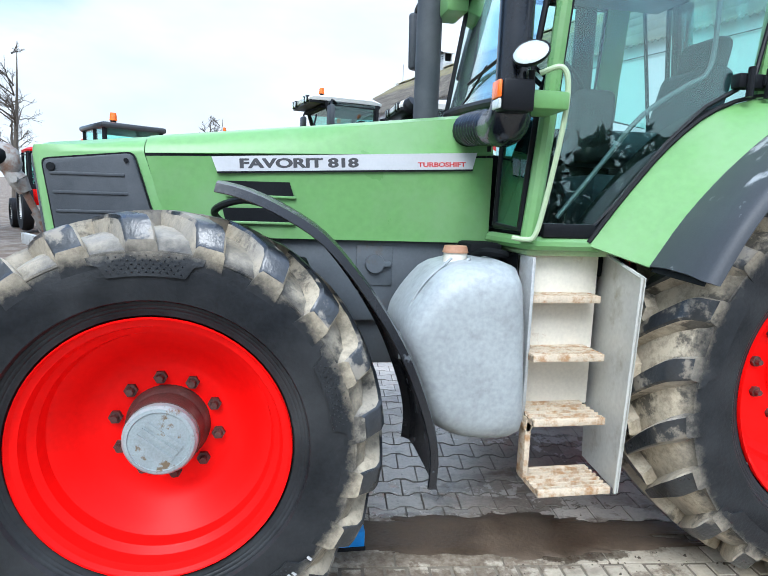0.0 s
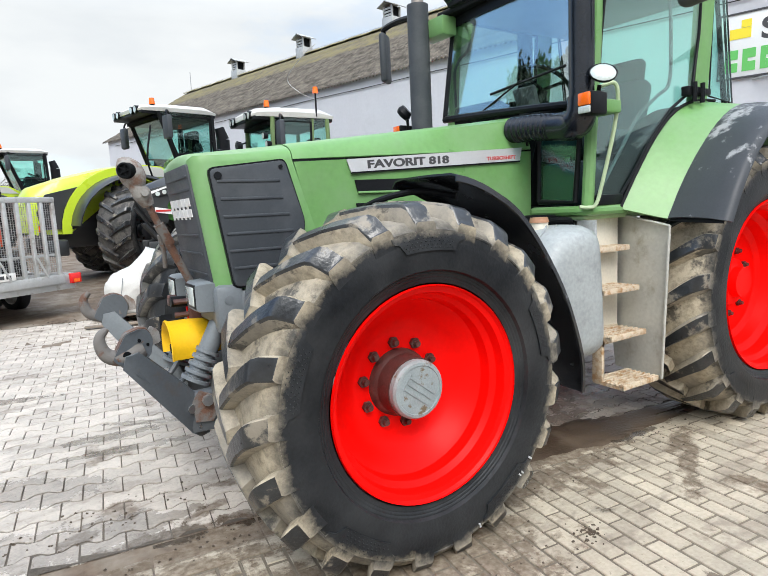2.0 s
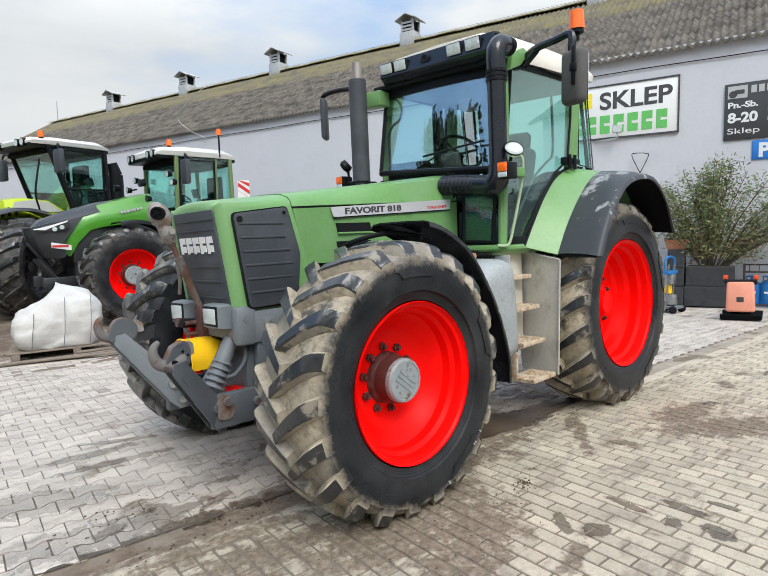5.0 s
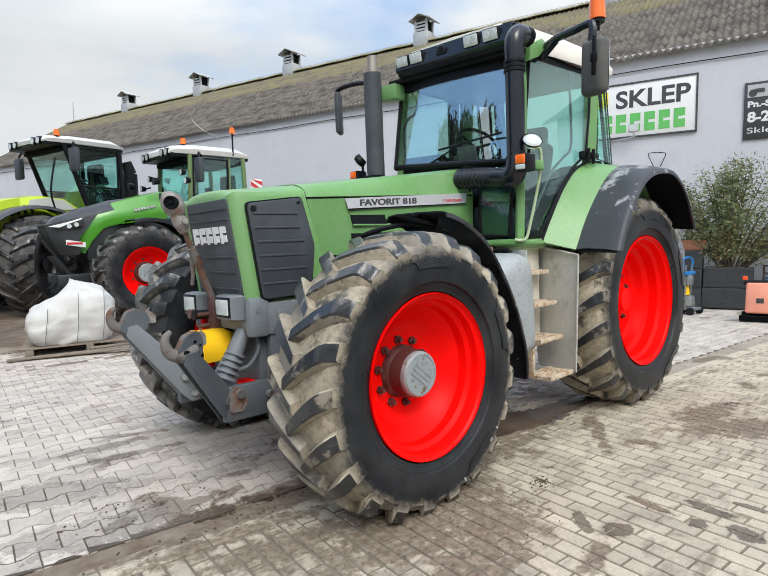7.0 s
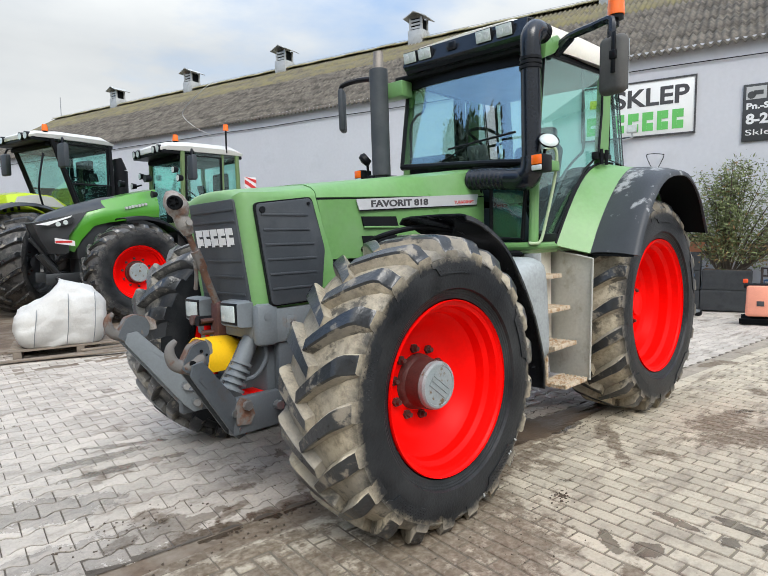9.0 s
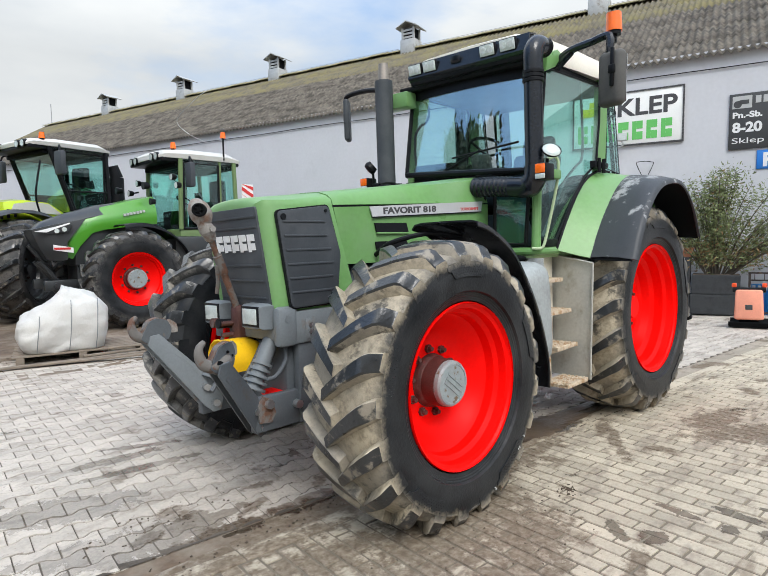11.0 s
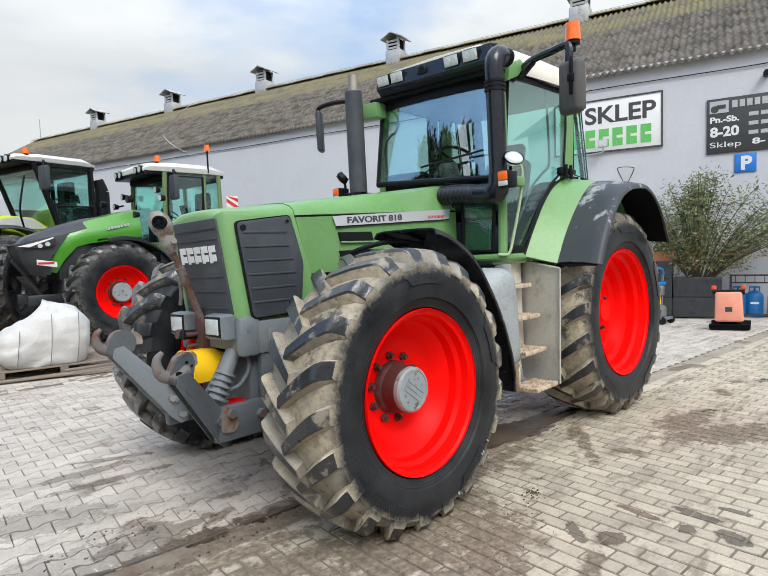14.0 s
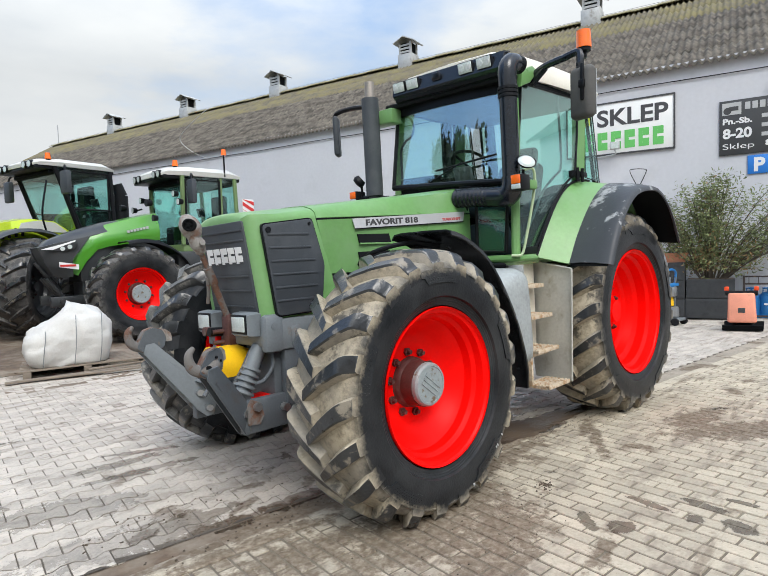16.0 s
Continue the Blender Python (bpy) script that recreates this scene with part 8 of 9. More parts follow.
def build_trailer():
    m = Matrix.Translation((-1.7, 6.6, ground_z(6.6))) @ pose(0, 0, 0, 0, 0, 123.7)
    t = thing("machine_trailer", "galvanised machine trailer with its slatted ramp folded up", "trailer", m)
    def p(name, bm, mat, label="", parent=None, smooth=35):
        return part(name, bm, mat, parent or t, label, smooth)
    p("deck", new_box(0.1, 4.2, -0.88, 0.88, 0.52, 0.6), WOOD)
    bm = bmesh.new()
    for y in (-0.93, 0.93):
        box(bm, 0.0, 4.3, y - 0.05, y + 0.05, 0.44, 0.66, bevel=0.01)
    box(bm, 0.0, 0.1, -0.95, 0.95, 0.42, 0.64, bevel=0.01)
    rod(bm, (4.3, 0, 0.5), (5.4, 0, 0.5), 0.06, seg=8)
    p("frame", bm, GALV)
    gate = p("ramp", new_box(-0.03, 0.03, -0.76, 0.76, 1.76, 1.84, bevel=0.008), GALV, "galvanised slatted loading ramp")
    for k in range(9):
        y = -0.73 + 0.1825 * k
        p("slat", new_box(-0.028, 0.028, y - 0.026, y + 0.026, 0.58, 1.76, bevel=0.006), GALV, parent=gate)
    for z in (0.66, 0.95):
        p("cross_bar", new_box(0.03, 0.06, -0.75, 0.75, z, z + 0.04), GALV, parent=gate)
    bm = bmesh.new()
    for i in range(41):
        box(bm, 0.064, 0.068, -0.74 + 0.0364 * i, -0.734 + 0.0364 * i, 0.6, 1.77)
    for i in range(32):
        box(bm, 0.069, 0.072, -0.74, 0.74, 0.66 + 0.0345 * i, 0.665 + 0.0345 * i)
    tagged(p("wire_mesh", bm, GALV, "galvanised wire mesh", parent=gate, smooth=0), kind="stuff")
    p("lower_plate", new_box(-0.045, -0.03, -0.78, 0.78, 0.52, 0.66, bevel=0.004), GALV, parent=gate)
    pl = p("number_plate", new_box(-0.056, -0.046, -0.02, 0.50, 0.66, 0.77, bevel=0.003), WHITE, "white plate with plain dark bars", parent=gate)
    for k in range(4):
        p("plate_bar", new_box(-0.0595, -0.0575, 0.05 + 0.10 * k, 0.12 + 0.10 * k, 0.69, 0.74), INK, parent=gate)
    for y in (-0.5, 0.05, 0.62):
        bm = bmesh.new()
        rod(bm, (-0.06, y, 0.64), (-0.06, y + 0.14, 0.95), 0.016, seg=6)
        p("ramp_strut", bm, GALV, parent=gate)
    for s in (-1, 1):
        lamp = p("tail_lamp", new_box(-0.05, 0.03, s * 0.96 - 0.09, s * 0.96 + 0.09, 0.50, 0.66, bevel=0.02), RED_LENS, "red tail lamp")
        p("lamp_corner", new_box(-0.055, -0.045, s * 0.96 - 0.05, s * 0.96 + 0.05, 0.52, 0.57), ORANGE_LENS, parent=lamp)
        for x in (1.6, 2.3):
            bm = bmesh.new()
            lathe(bm, [(0, s * -0.06), (0.19, s * -0.06), (0.2, s * -0.085), (0.21, s * -0.02), (0, s * 0.03)], 24)
            w = p("trailer_wheel", bm, GALV)
            w.location = (x, s * 0.98, 0.32)
            bm = bmesh.new()
            lathe(bm, [(0.2, -0.08), (0.27, -0.095), (0.31, -0.08), (0.32, -0.05), (0.32, 0.05), (0.31, 0.08), (0.27, 0.095), (0.2, 0.08)], 28, closed=True)
            p("tyre", bm, RUBBER, parent=w)
        rows = []
        for i in range(13):
            u = i / 12
            x = 1.18 + 1.54 * u
            rows.append([(x, s * y, 0.5 + 0.24 * (1 - (2 * u - 1) ** 6)) for y in (0.88, 1.10)])
        p("mudguard", loft(bmesh.new(), rows, 0.01), GALV)
    return t, m


trailer, TR = build_trailer()


def build_excavator():
    e = thing("mini_excavator", "orange mini excavator with a dark cab on the trailer", "excavator", TR @ Matrix.Translation((0, 0, 0.6)))
    def p(name, bm, mat, label="", parent=None, smooth=35):
        return part(name, bm, mat, parent or e, label, smooth)
    for s in (-1, 1):
        bm = bmesh.new()
        prism(bm, [(0.75, 0.12), (0.95, 0.0), (2.5, 0.0), (2.7, 0.12), (2.7, 0.26), (2.5, 0.38), (0.95, 0.38), (0.75, 0.26)], 0.26, Matrix.Translation((0, s * 0.6 - 0.13, 0)), bevel=0.02)
        p("track", bm, RUBBER, "black rubber track")
    p("undercarriage", new_box(1.2, 2.3, -0.46, 0.46, 0.2, 0.5, bevel=0.03), DARK)
    bm = box(bmesh.new(), 0.75, 1.35, -0.44, 0.66, 0.58, 1.12, bevel=0.14, seg=3)
    p("counterweight", bm, ORANGE, "orange rounded counterweight")
    p("body", new_box(1.2, 2.5, -0.68, 0.68, 0.5, 0.86, bevel=0.04), ORANGE)
    cab = p("cab", new_box(1.15, 2.25, -0.68, 0.30, 0.86, 0.98, bevel=0.02), BLACK)
    for x, y in ((1.15, -0.66), (1.15, 0.30), (2.2, -0.66), (2.2, 0.30), (1.62, 0.30)):
        bm = bmesh.new()
        rod(bm, (x, y, 0.95), (x, y, 2.02), 0.04, seg=8)
        p("cab_post", bm, BLACK, parent=cab)
    p("cab_roof", box(bmesh.new(), 1.05, 2.32, -0.73, 0.37, 2.0, 2.10, bevel=0.04), CHARCOAL, parent=cab)
    for a in ([(1.15, -0.66, 0.96), (1.15, 0.3, 0.96), (1.15, 0.3, 2.0), (1.15, -0.66, 2.0)], [(1.15, 0.31, 0.96), (2.2, 0.31, 0.96), (2.2, 0.31, 2.0), (1.15, 0.31, 2.0)], [(2.2, -0.66, 0.96), (2.2, 0.3, 0.96), (2.2, 0.3, 2.0), (2.2, -0.66, 2.0)], [(1.15, -0.67, 0.96), (2.2, -0.67, 0.96), (2.2, -0.67, 2.0), (1.15, -0.67, 2.0)]):
        p("pane", quad_pane(a), GLASS, parent=cab, smooth=0).visible_shadow = False
    bm = bmesh.new()
    box(bm, 1.45, 1.85, -0.42, 0.05, 0.98, 1.2, bevel=0.04)
    box(bm, 1.35, 1.47, -0.40, 0.03, 1.2, 1.75, bevel=0.04)
    p("seat", bm, DARK, parent=cab)
    beacon(p, 1.3, 0.1, 2.12)
    bm = bmesh.new()
    tube(bm, [(2.4, 0.0, 0.8), (2.9, 0.0, 1.5), (3.2, 0.0, 1.9), (3.7, 0.0, 1.6)], 0.09, seg=8)
    tube(bm, [(3.7, 0.0, 1.6), (3.6, 0.0, 1.0), (3.55, 0.0, 0.4)], 0.07, seg=8)
    p("boom", bm, ORANGE)
    bm = box(bmesh.new(), 3.35, 3.75, -0.25, 0.25, 0.02, 0.4, bevel=0.06)
    p("bucket", bm, DARK)
    return e


build_excavator()


def build_bag():
    # pallet
    pal = thing("wooden_pallet", "weathered wooden pallet under the white bag", "pallet", pose(0.14, 6.12, ground_z(6.1), 0, 0, -14))
    for k in range(7):
        part("board", new_box(-0.75, 0.95, -0.55 + 0.165 * k, -0.43 + 0.165 * k, 0.095, 0.117, bevel=0.003), WOOD, pal)
    for x in (-0.7, 0.05, 0.85):
        part("bearer", new_box(x, x + 0.1, -0.55, 0.56, 0.0, 0.094, bevel=0.004), WOOD, pal)
    for k, (x0, x1, y, z, tilt) in enumerate(((-0.9, 0.9, -0.72, 0.02, 3), (-0.6, 1.15, -0.80, 0.018, -6), (0.1, 1.3, -0.66, 0.05, 9))):
        part("loose_board", box(bmesh.new(), x0, x1, -0.05, 0.05, -0.012, 0.012, bevel=0.003, m=pose(0, y, z, 0, 0, tilt)), WOOD, pal)
    bag = thing("bulk_bag", "slumped white woven bulk bag on a pallet", "bulk bag", pose(0.06, 6.14, ground_z(6.1) + 0.118, 0, 0, -14))
    bm = bmesh.new()
    n_u, n_v = 72, 40
    rows = []
    for j in range(n_v + 1):
        v = j / n_v
        row = []
        for i in range(n_u):
            a = 2 * math.pi * i / n_u
            c, s = math.cos(a), math.sin(a)
            sq = (abs(c) ** 4.6 + abs(s) ** 4.6) ** (-1 / 4.6)
            prof = (0.90 + 0.16 * math.sin(min(1, v * 1.25) * math.pi) ** 0.8) * (1 if v < 0.6 else max(0.0, 1 - ((v - 0.6) / 0.4) ** 3.0) ** 0.5)
            side = c * sq
            top = 0.93 - 0.20 * max(0.0, min(1.0, (-side + 0.15) / 0.9)) - 0.07 * abs(side)
            x, y = 0.545 * side * prof - 0.02, 0.54 * s * sq * prof
            z = top * v
            w = 0.035 * noise.noise((x * 2.2, y * 2.2, z * 2.4)) + 0.035 * noise.noise((x * 6, y * 6, z * 5))
            w += 0.03 * abs(noise.noise((x * 12, y * 12, z * 7))) - 0.012 * math.exp(-((side - 0.08) / 0.05) ** 2)
            row.append((x + w * c, y + w * s, max(0.0, z + (w * 0.5 if v > 0.1 else 0))))
        rows.append(row)
    loft(bm, rows, close=True)
    bm.verts.ensure_lookup_table()
    bm.faces.new([bm.verts[i] for i in range(n_u)])
    part("sack", bm, BAG, bag, smooth=80)
    for x in (-0.34, 0.05, 0.38):
        bm = bmesh.new()
        hi = 0.86 if x > 0 else 0.62
        tube(bm, [(x - 0.03, -0.55, 0.02), (x, -0.615, 0.25), (x + 0.02, -0.60, hi * 0.62), (x + 0.03, -0.53, hi * 0.84)], 0.005, seg=5)
        part("strap", bm, GREY_LIGHT, bag)


build_bag()


# ---- by the wall ----
def by_wall(s, out, z=0.0, turn=0.0):
    return HOUSE @ Matrix.Translation((s, -out, z)) @ pose(0, 0, 0, 0, 0, turn)


def build_wall_side():
    # stacked concrete planter
    pl = thing("concrete_planter", "dark weathered concrete block planter by the wall", "planter", by_wall(-0.5, 0.95))
    for k, (x0, x1, z0, z1) in enumerate(((0.0, 0.30, 0.0, 0.40), (0.0, 0.30, 0.405, 0.78), (0.0, 0.30, 0.785, 1.14), (0.31, 1.15, 0.03, 0.42), (0.33, 1.15, 0.425, 0.80))):
        bm = box(bmesh.new(), x0, x1, 0.0, 0.5, z0, z1, bevel=0.012)
        bmesh.ops.subdivide_edges(bm, edges=[e for e in bm.edges if e.calc_length() > 0.2], cuts=9, use_grid_fill=True)
        for v in bm.verts:
            if v.co.y < 0.02:
                v.co.y += 0.012 * noise.noise((v.co.x * 9, 0, v.co.z * 7)) + 0.008 * noise.noise((v.co.x * 31, 2, v.co.z * 27))
        part("concrete_block", bm, PLANTER, pl)
    part("soil", new_box(0.36, 1.12, 0.06, 0.46, 0.79, 0.806), SOIL, pl)
    pot = thing("flower_pot", "terracotta trough of flowers on a concrete block", "flower pot", by_wall(-0.36, 0.78, 1.14))
    bm = bmesh.new()
    loft(bm, [[(x * k, y * k, z) for x, y in ((-0.2, -0.1), (0.2, -0.1), (0.2, 0.1), (-0.2, 0.1))] for z, k in ((0, 0.8), (0.16, 1.0), (0.16, 1.08), (0.19, 1.08), (0.19, 0.98), (0.15, 0.96))], close=True)
    bm.verts.ensure_lookup_table()
    bm.faces.new([bm.verts[i] for i in range(4)])
    bm.faces.new([bm.verts[len(bm.verts) - 4 + i] for i in range(4)])
    part("trough", bm, TERRACOTTA, pot)
    rnd = random.Random(5)
    bm = bmesh.new()
    for _ in range(150):
        x, y, z = rnd.uniform(-0.2, 0.2), rnd.uniform(-0.1, 0.1), 0.15 + rnd.uniform(0, 0.13)
        leaf(bm, Vector((x, y, z)), rnd, 0.05, 0.025)
    tagged(part("foliage", bm, LEAF, pot, smooth=0), kind="stuff")
    # shrub
    sh = thing("shrub", "tall loose shrub with narrow olive leaves in the planter", "shrub", by_wall(0.22, 0.72, 0.8))
    rnd = random.Random(11)
    leaves, dry = bmesh.new(), bmesh.new()
    for k in range(62):
        dx, dy = rnd.uniform(-1.1, 2.0), rnd.uniform(-0.35, 0.25)
        h = rnd.uniform(1.0, 2.1) * (1.0 - 0.20 * abs(dx - 0.1))
        pts = [Vector((dx * 0.15, dy * 0.2, 0)), Vector((dx * 0.45, dy * 0.5, h * 0.45)), Vector((dx * 0.85, dy * 0.9, h * 0.82)), Vector((dx * 1.12, dy * 1.2, h))]
        bm = bmesh.new()
        tube(bm, pts, lambda u: 0.011 * (1 - 0.8 * u) + 0.002, seg=5, smooth=4)
        part("stem", bm, BARK, sh)
        for q in spline(pts, 9)[4:]:
            for _ in range(rnd.randint(5, 12)):
                off = Vector((rnd.gauss(0, 0.11), rnd.gauss(0, 0.11), rnd.gauss(0, 0.09)))
                leaf(dry if (q.z < 0.6 and rnd.random() < 0.3) or rnd.random() < 0.05 else leaves, q + off, rnd, 0.085, 0.0125)
    tagged(part("leaves", leaves, LEAF, sh, smooth=0), kind="stuff")
    tagged(part("dry_leaves", dry, LEAF_DRY, sh, smooth=0), kind="stuff")
    # plate compactor
    def taper(bm):
        """Narrows towards the top."""
        for v in bm.verts:
            v.co.y *= 1.08 - 0.22 * (v.co.z - 0.15)
        return bm
    pc = thing("plate_compactor", "faded orange plate compactor with a dirty steel base", "compactor", pose(8.47, -0.72, 0, 0, 0, 10))
    bm = bmesh.new()
    loft(bm, [[(-0.24, y, 0.10), (-0.20, y, 0.02), (0.20, y, 0.02), (0.26, y, 0.11)] for y in (-0.29, 0.29)], 0.03)
    part("base_plate", bm, DARK, pc)
    part("engine", new_box(-0.14, 0.16, -0.15, 0.15, 0.07, 0.38, bevel=0.03), DARK, pc)
    hood_ = part("cover", taper(box(bmesh.new(), -0.26, -0.19, -0.195, 0.195, 0.15, 0.66, bevel=0.04, seg=3)), ORANGE_PALE, pc, "faded orange cover")
    part("label_patch", new_box(-0.267, -0.261, -0.05, 0.05, 0.32, 0.40, bevel=0.001), SIGNDARK, hood_)
    bm = bmesh.new()
    for y in (-0.21, 0.21):
        rod(bm, (-0.2, y, 0.6), (-0.17, y, 0.74), 0.02, seg=8)
    rod(bm, (-0.22, -0.23, 0.655), (-0.22, 0.23, 0.655), 0.03, seg=8)
    part("handle", bm, BLACK, pc)
    for y in (-0.21, 0.21):
        part("buffer", new_box(-0.22, -0.14, y - 0.035, y + 0.035, 0.68, 0.75, bevel=0.015), ORANGE, pc)
    # gas bottles in a rack
    rack = thing("bottle_rack", "rusty dark steel rack for gas bottles", "rack", by_wall(0.80, 0.72))
    for x in (0.0, 0.62, 1.25, 1.9):
        part("post", new_box(x - 0.02, x + 0.02, -0.02, 0.02, 0.0, 0.86, bevel=0.004), BROWN_STEEL, rack)
    for z in (0.08, 0.70, 0.84):
        part("rail", new_box(0.0, 1.9, -0.018, 0.018, z - 0.015, z + 0.015), BROWN_STEEL, rack)
    for i in range(12):
        x = 0.08 + 0.155 * i
        part("bar", new_box(x - 0.006, x + 0.006, -0.006, 0.006, 0.70, 0.84), BROWN_STEEL, rack)
    for i, (s, mat, lab) in enumerate(((0.93, BLUE, "blue gas bottle in the rack"), (1.20, BLUE, "blue gas bottle in the rack"), (1.56, TEAL, "teal gas bottle in the rack"), (1.85, TEAL, "teal gas bottle in the rack"))):
        b = thing("gas_bottle", lab, "gas bottle", by_wall(s, 0.45), group="gas bottles by the wall")
        bm = bmesh.new()
        lathe(bm, [(0, 0), (0.12, 0), (0.145, 0.03), (0.15, 0.08), (0.15, 0.40), (0.135, 0.47), (0.08, 0.52), (0.03, 0.535), (0, 0.535)], 28)
        bmesh.ops.rotate(bm, matrix=Matrix.Rotation(radians(90), 3, "X"), verts=bm.verts)
        part("cylinder", bm, mat, b, smooth=50)
        bm = bmesh.new()
        tube(bm, [Vector((0.09 * math.cos(a), 0.09 * math.sin(a), 0.60)) for a in (2 * math.pi * k / 16 for k in range(17))], 0.012, seg=6, smooth=0, caps=False)
        for a in (0.5, 2.6, 4.7):
            rod(bm, (0.1 * math.cos(a), 0.1 * math.sin(a), 0.49), (0.09 * math.cos(a), 0.09 * math.sin(a), 0.6), 0.01, seg=6)
        rod(bm, (0, 0, 0.53), (0, 0, 0.6), 0.02, seg=8)
        part("collar", bm, mat, b)
        part("letter_bar", new_box(-0.07, 0.07, -0.1535, -0.148, 0.28, 0.32), INK_WHITE, b)
    wb = thing("white_box", "white plastic box on the bottle rack", "box", by_wall(1.95, 0.78, 0.4))
    part("shell", new_box(-0.25, 0.25, -0.03, 0.03, 0, 0.42, bevel=0.015), WHITE, wb)
    # strip of soil and gravel along the wall
    bm = bmesh.new()
    loft(bm, [[(s, y, 0.015 + 0.03 * noise.noise((s * 3, y * 5, 2))) for s in [0.66 + 0.12 * i for i in range(40)]] for y in (-0.95, -0.8, -0.6, -0.3, -0.02)], 0.02)
    bmesh.ops.transform(bm, matrix=HOUSE, verts=bm.verts)
    tagged(finish("soil_strip", bm, SOIL), "brown soil strip along the wall", "soil", kind="structure")
    # small wheeled machine with a blue handle
    wm = thing("wheeled_sprayer", "small wheeled machine with blue handle and yellow canister", "machine", pose(8.83, 0.54, 0, 0, 0, -100))
    bm = bmesh.new()
    box(bm, -0.2, 0.2, -0.14, 0.14, 0.08, 0.13, bevel=0.01)
    for y in (-0.1, 0.1):
        rod(bm, (0.0, y, 0.1), (0.05, y, 0.9), 0.016, seg=8)
    part("trolley_frame", bm, GREY_LIGHT, wm)
    for y in (-0.15, 0.15):
        for x in (-0.15, 0.15):
            bm = bmesh.new()
            lathe(bm, [(0, -0.02), (0.07, -0.02), (0.07, 0.02), (0, 0.02)], 18)
            bmesh.ops.translate(bm, vec=(x, y, 0.07), verts=bm.verts)
            part("castor", bm, RUBBER, wm)
    bm = bmesh.new()
    rod(bm, (-0.02, 0, 0.36), (-0.02, 0, 0.52), 0.07, 0.06, seg=16)
    part("canister", bm, YELLOW, wm, "yellow canister")
    part("motor", new_box(-0.1, 0.12, -0.09, 0.09, 0.14, 0.34, bevel=0.03), STEEL, wm)
    part("pump", new_box(-0.08, 0.1, -0.08, 0.08, 0.53, 0.72, bevel=0.03), STEEL, wm)
    bm = bmesh.new()
    tube(bm, [(0.0, -0.16, 0.74), (0.02, -0.16, 0.98), (0.02, 0.0, 1.04), (0.02, 0.16, 0.98), (0.0, 0.16, 0.78)], 0.022, seg=8)
    box(bm, -0.02, 0.08, -0.16, 0.16, 0.72, 0.78, bevel=0.01)
    part("handle", bm, BLUE, wm, "blue handle")


def leaf(bm, at, rnd, length, width):
    """One narrow leaf, folded a little along its middle."""
    d = Vector((rnd.gauss(0, 1), rnd.gauss(0, 1), rnd.gauss(0.1, 0.7))).normalized()
    s = d.orthogonal().normalized()
    s.rotate(Matrix.Rotation(rnd.uniform(0, 6.28), 3, d))
    u = d.cross(s)
    l, w = length * rnd.uniform(0.7, 1.3), width * rnd.uniform(0.7, 1.3)
    v = [bm.verts.new(q) for q in (at, at + d * l * 0.45 + s * w + u * w * 0.4, at + d * l, at + d * l * 0.45 - s * w + u * w * 0.4)]
    bm.faces.new((v[0], v[1], v[2]))
    bm.faces.new((v[0], v[2], v[3]))


build_wall_side()


# ---- the distance ----
def bare_tree(at, h, seed):
    t = thing("bare_tree", "distant bare leafless tree against the sky", "tree", pose(*at), group="far trees")
    rnd = random.Random(seed)
    bm = bmesh.new()
    tube(bm, [(0, 0, -0.5), (0.05 * h * rnd.uniform(-1, 1) * 0.3, 0, h * 0.3), (0, 0.03 * h, h * 0.6), (0.03 * h, 0, h * 0.95)], lambda u: 0.022 * h * (1 - u) + 0.01, seg=7)
    part("trunk", bm, BARK, t)
    bm = bmesh.new()
    def limb(p0, d, l, r, depth):
        p1 = p0 + d * l
        tube(bm, [p0, p0.lerp(p1, 0.5) + Vector((0, 0, 0.06 * l)), p1], lambda u: r * (1 - 0.6 * u), seg=4, smooth=2, caps=False)
        if depth:
            for _ in range(4):
                e = (d + Vector((rnd.gauss(0, 0.6), rnd.gauss(0, 0.6), rnd.gauss(0.15, 0.4)))).normalized()
                limb(p0.lerp(p1, rnd.uniform(0.35, 1)), e, l * rnd.uniform(0.45, 0.7), r * 0.5, depth - 1)
    for k in range(11):
        a = rnd.uniform(0, 6.28)
        z = h * rnd.uniform(0.25, 0.9)
        limb(Vector((0, 0, z)), Vector((math.cos(a), math.sin(a), rnd.uniform(0.3, 0.9))).normalized(), h * 0.28 * (1.15 - z / h), 0.006 * h, 3)
    part("twig_crown", bm, BARK, t)
    return t


for at, h, seed in (((-4.4, 42, 1.0), 7.0, 1), ((-2.6, 44, 1.0), 5.6, 2), ((-14.6, 33, 0.8), 9.5, 3), ((-7.2, 58, 1.4), 9.0, 4), ((-6.2, 47, 1.2), 5.0, 5), ((-20, 45, 1.0), 8.0, 6)):
    bare_tree(at, h, seed)


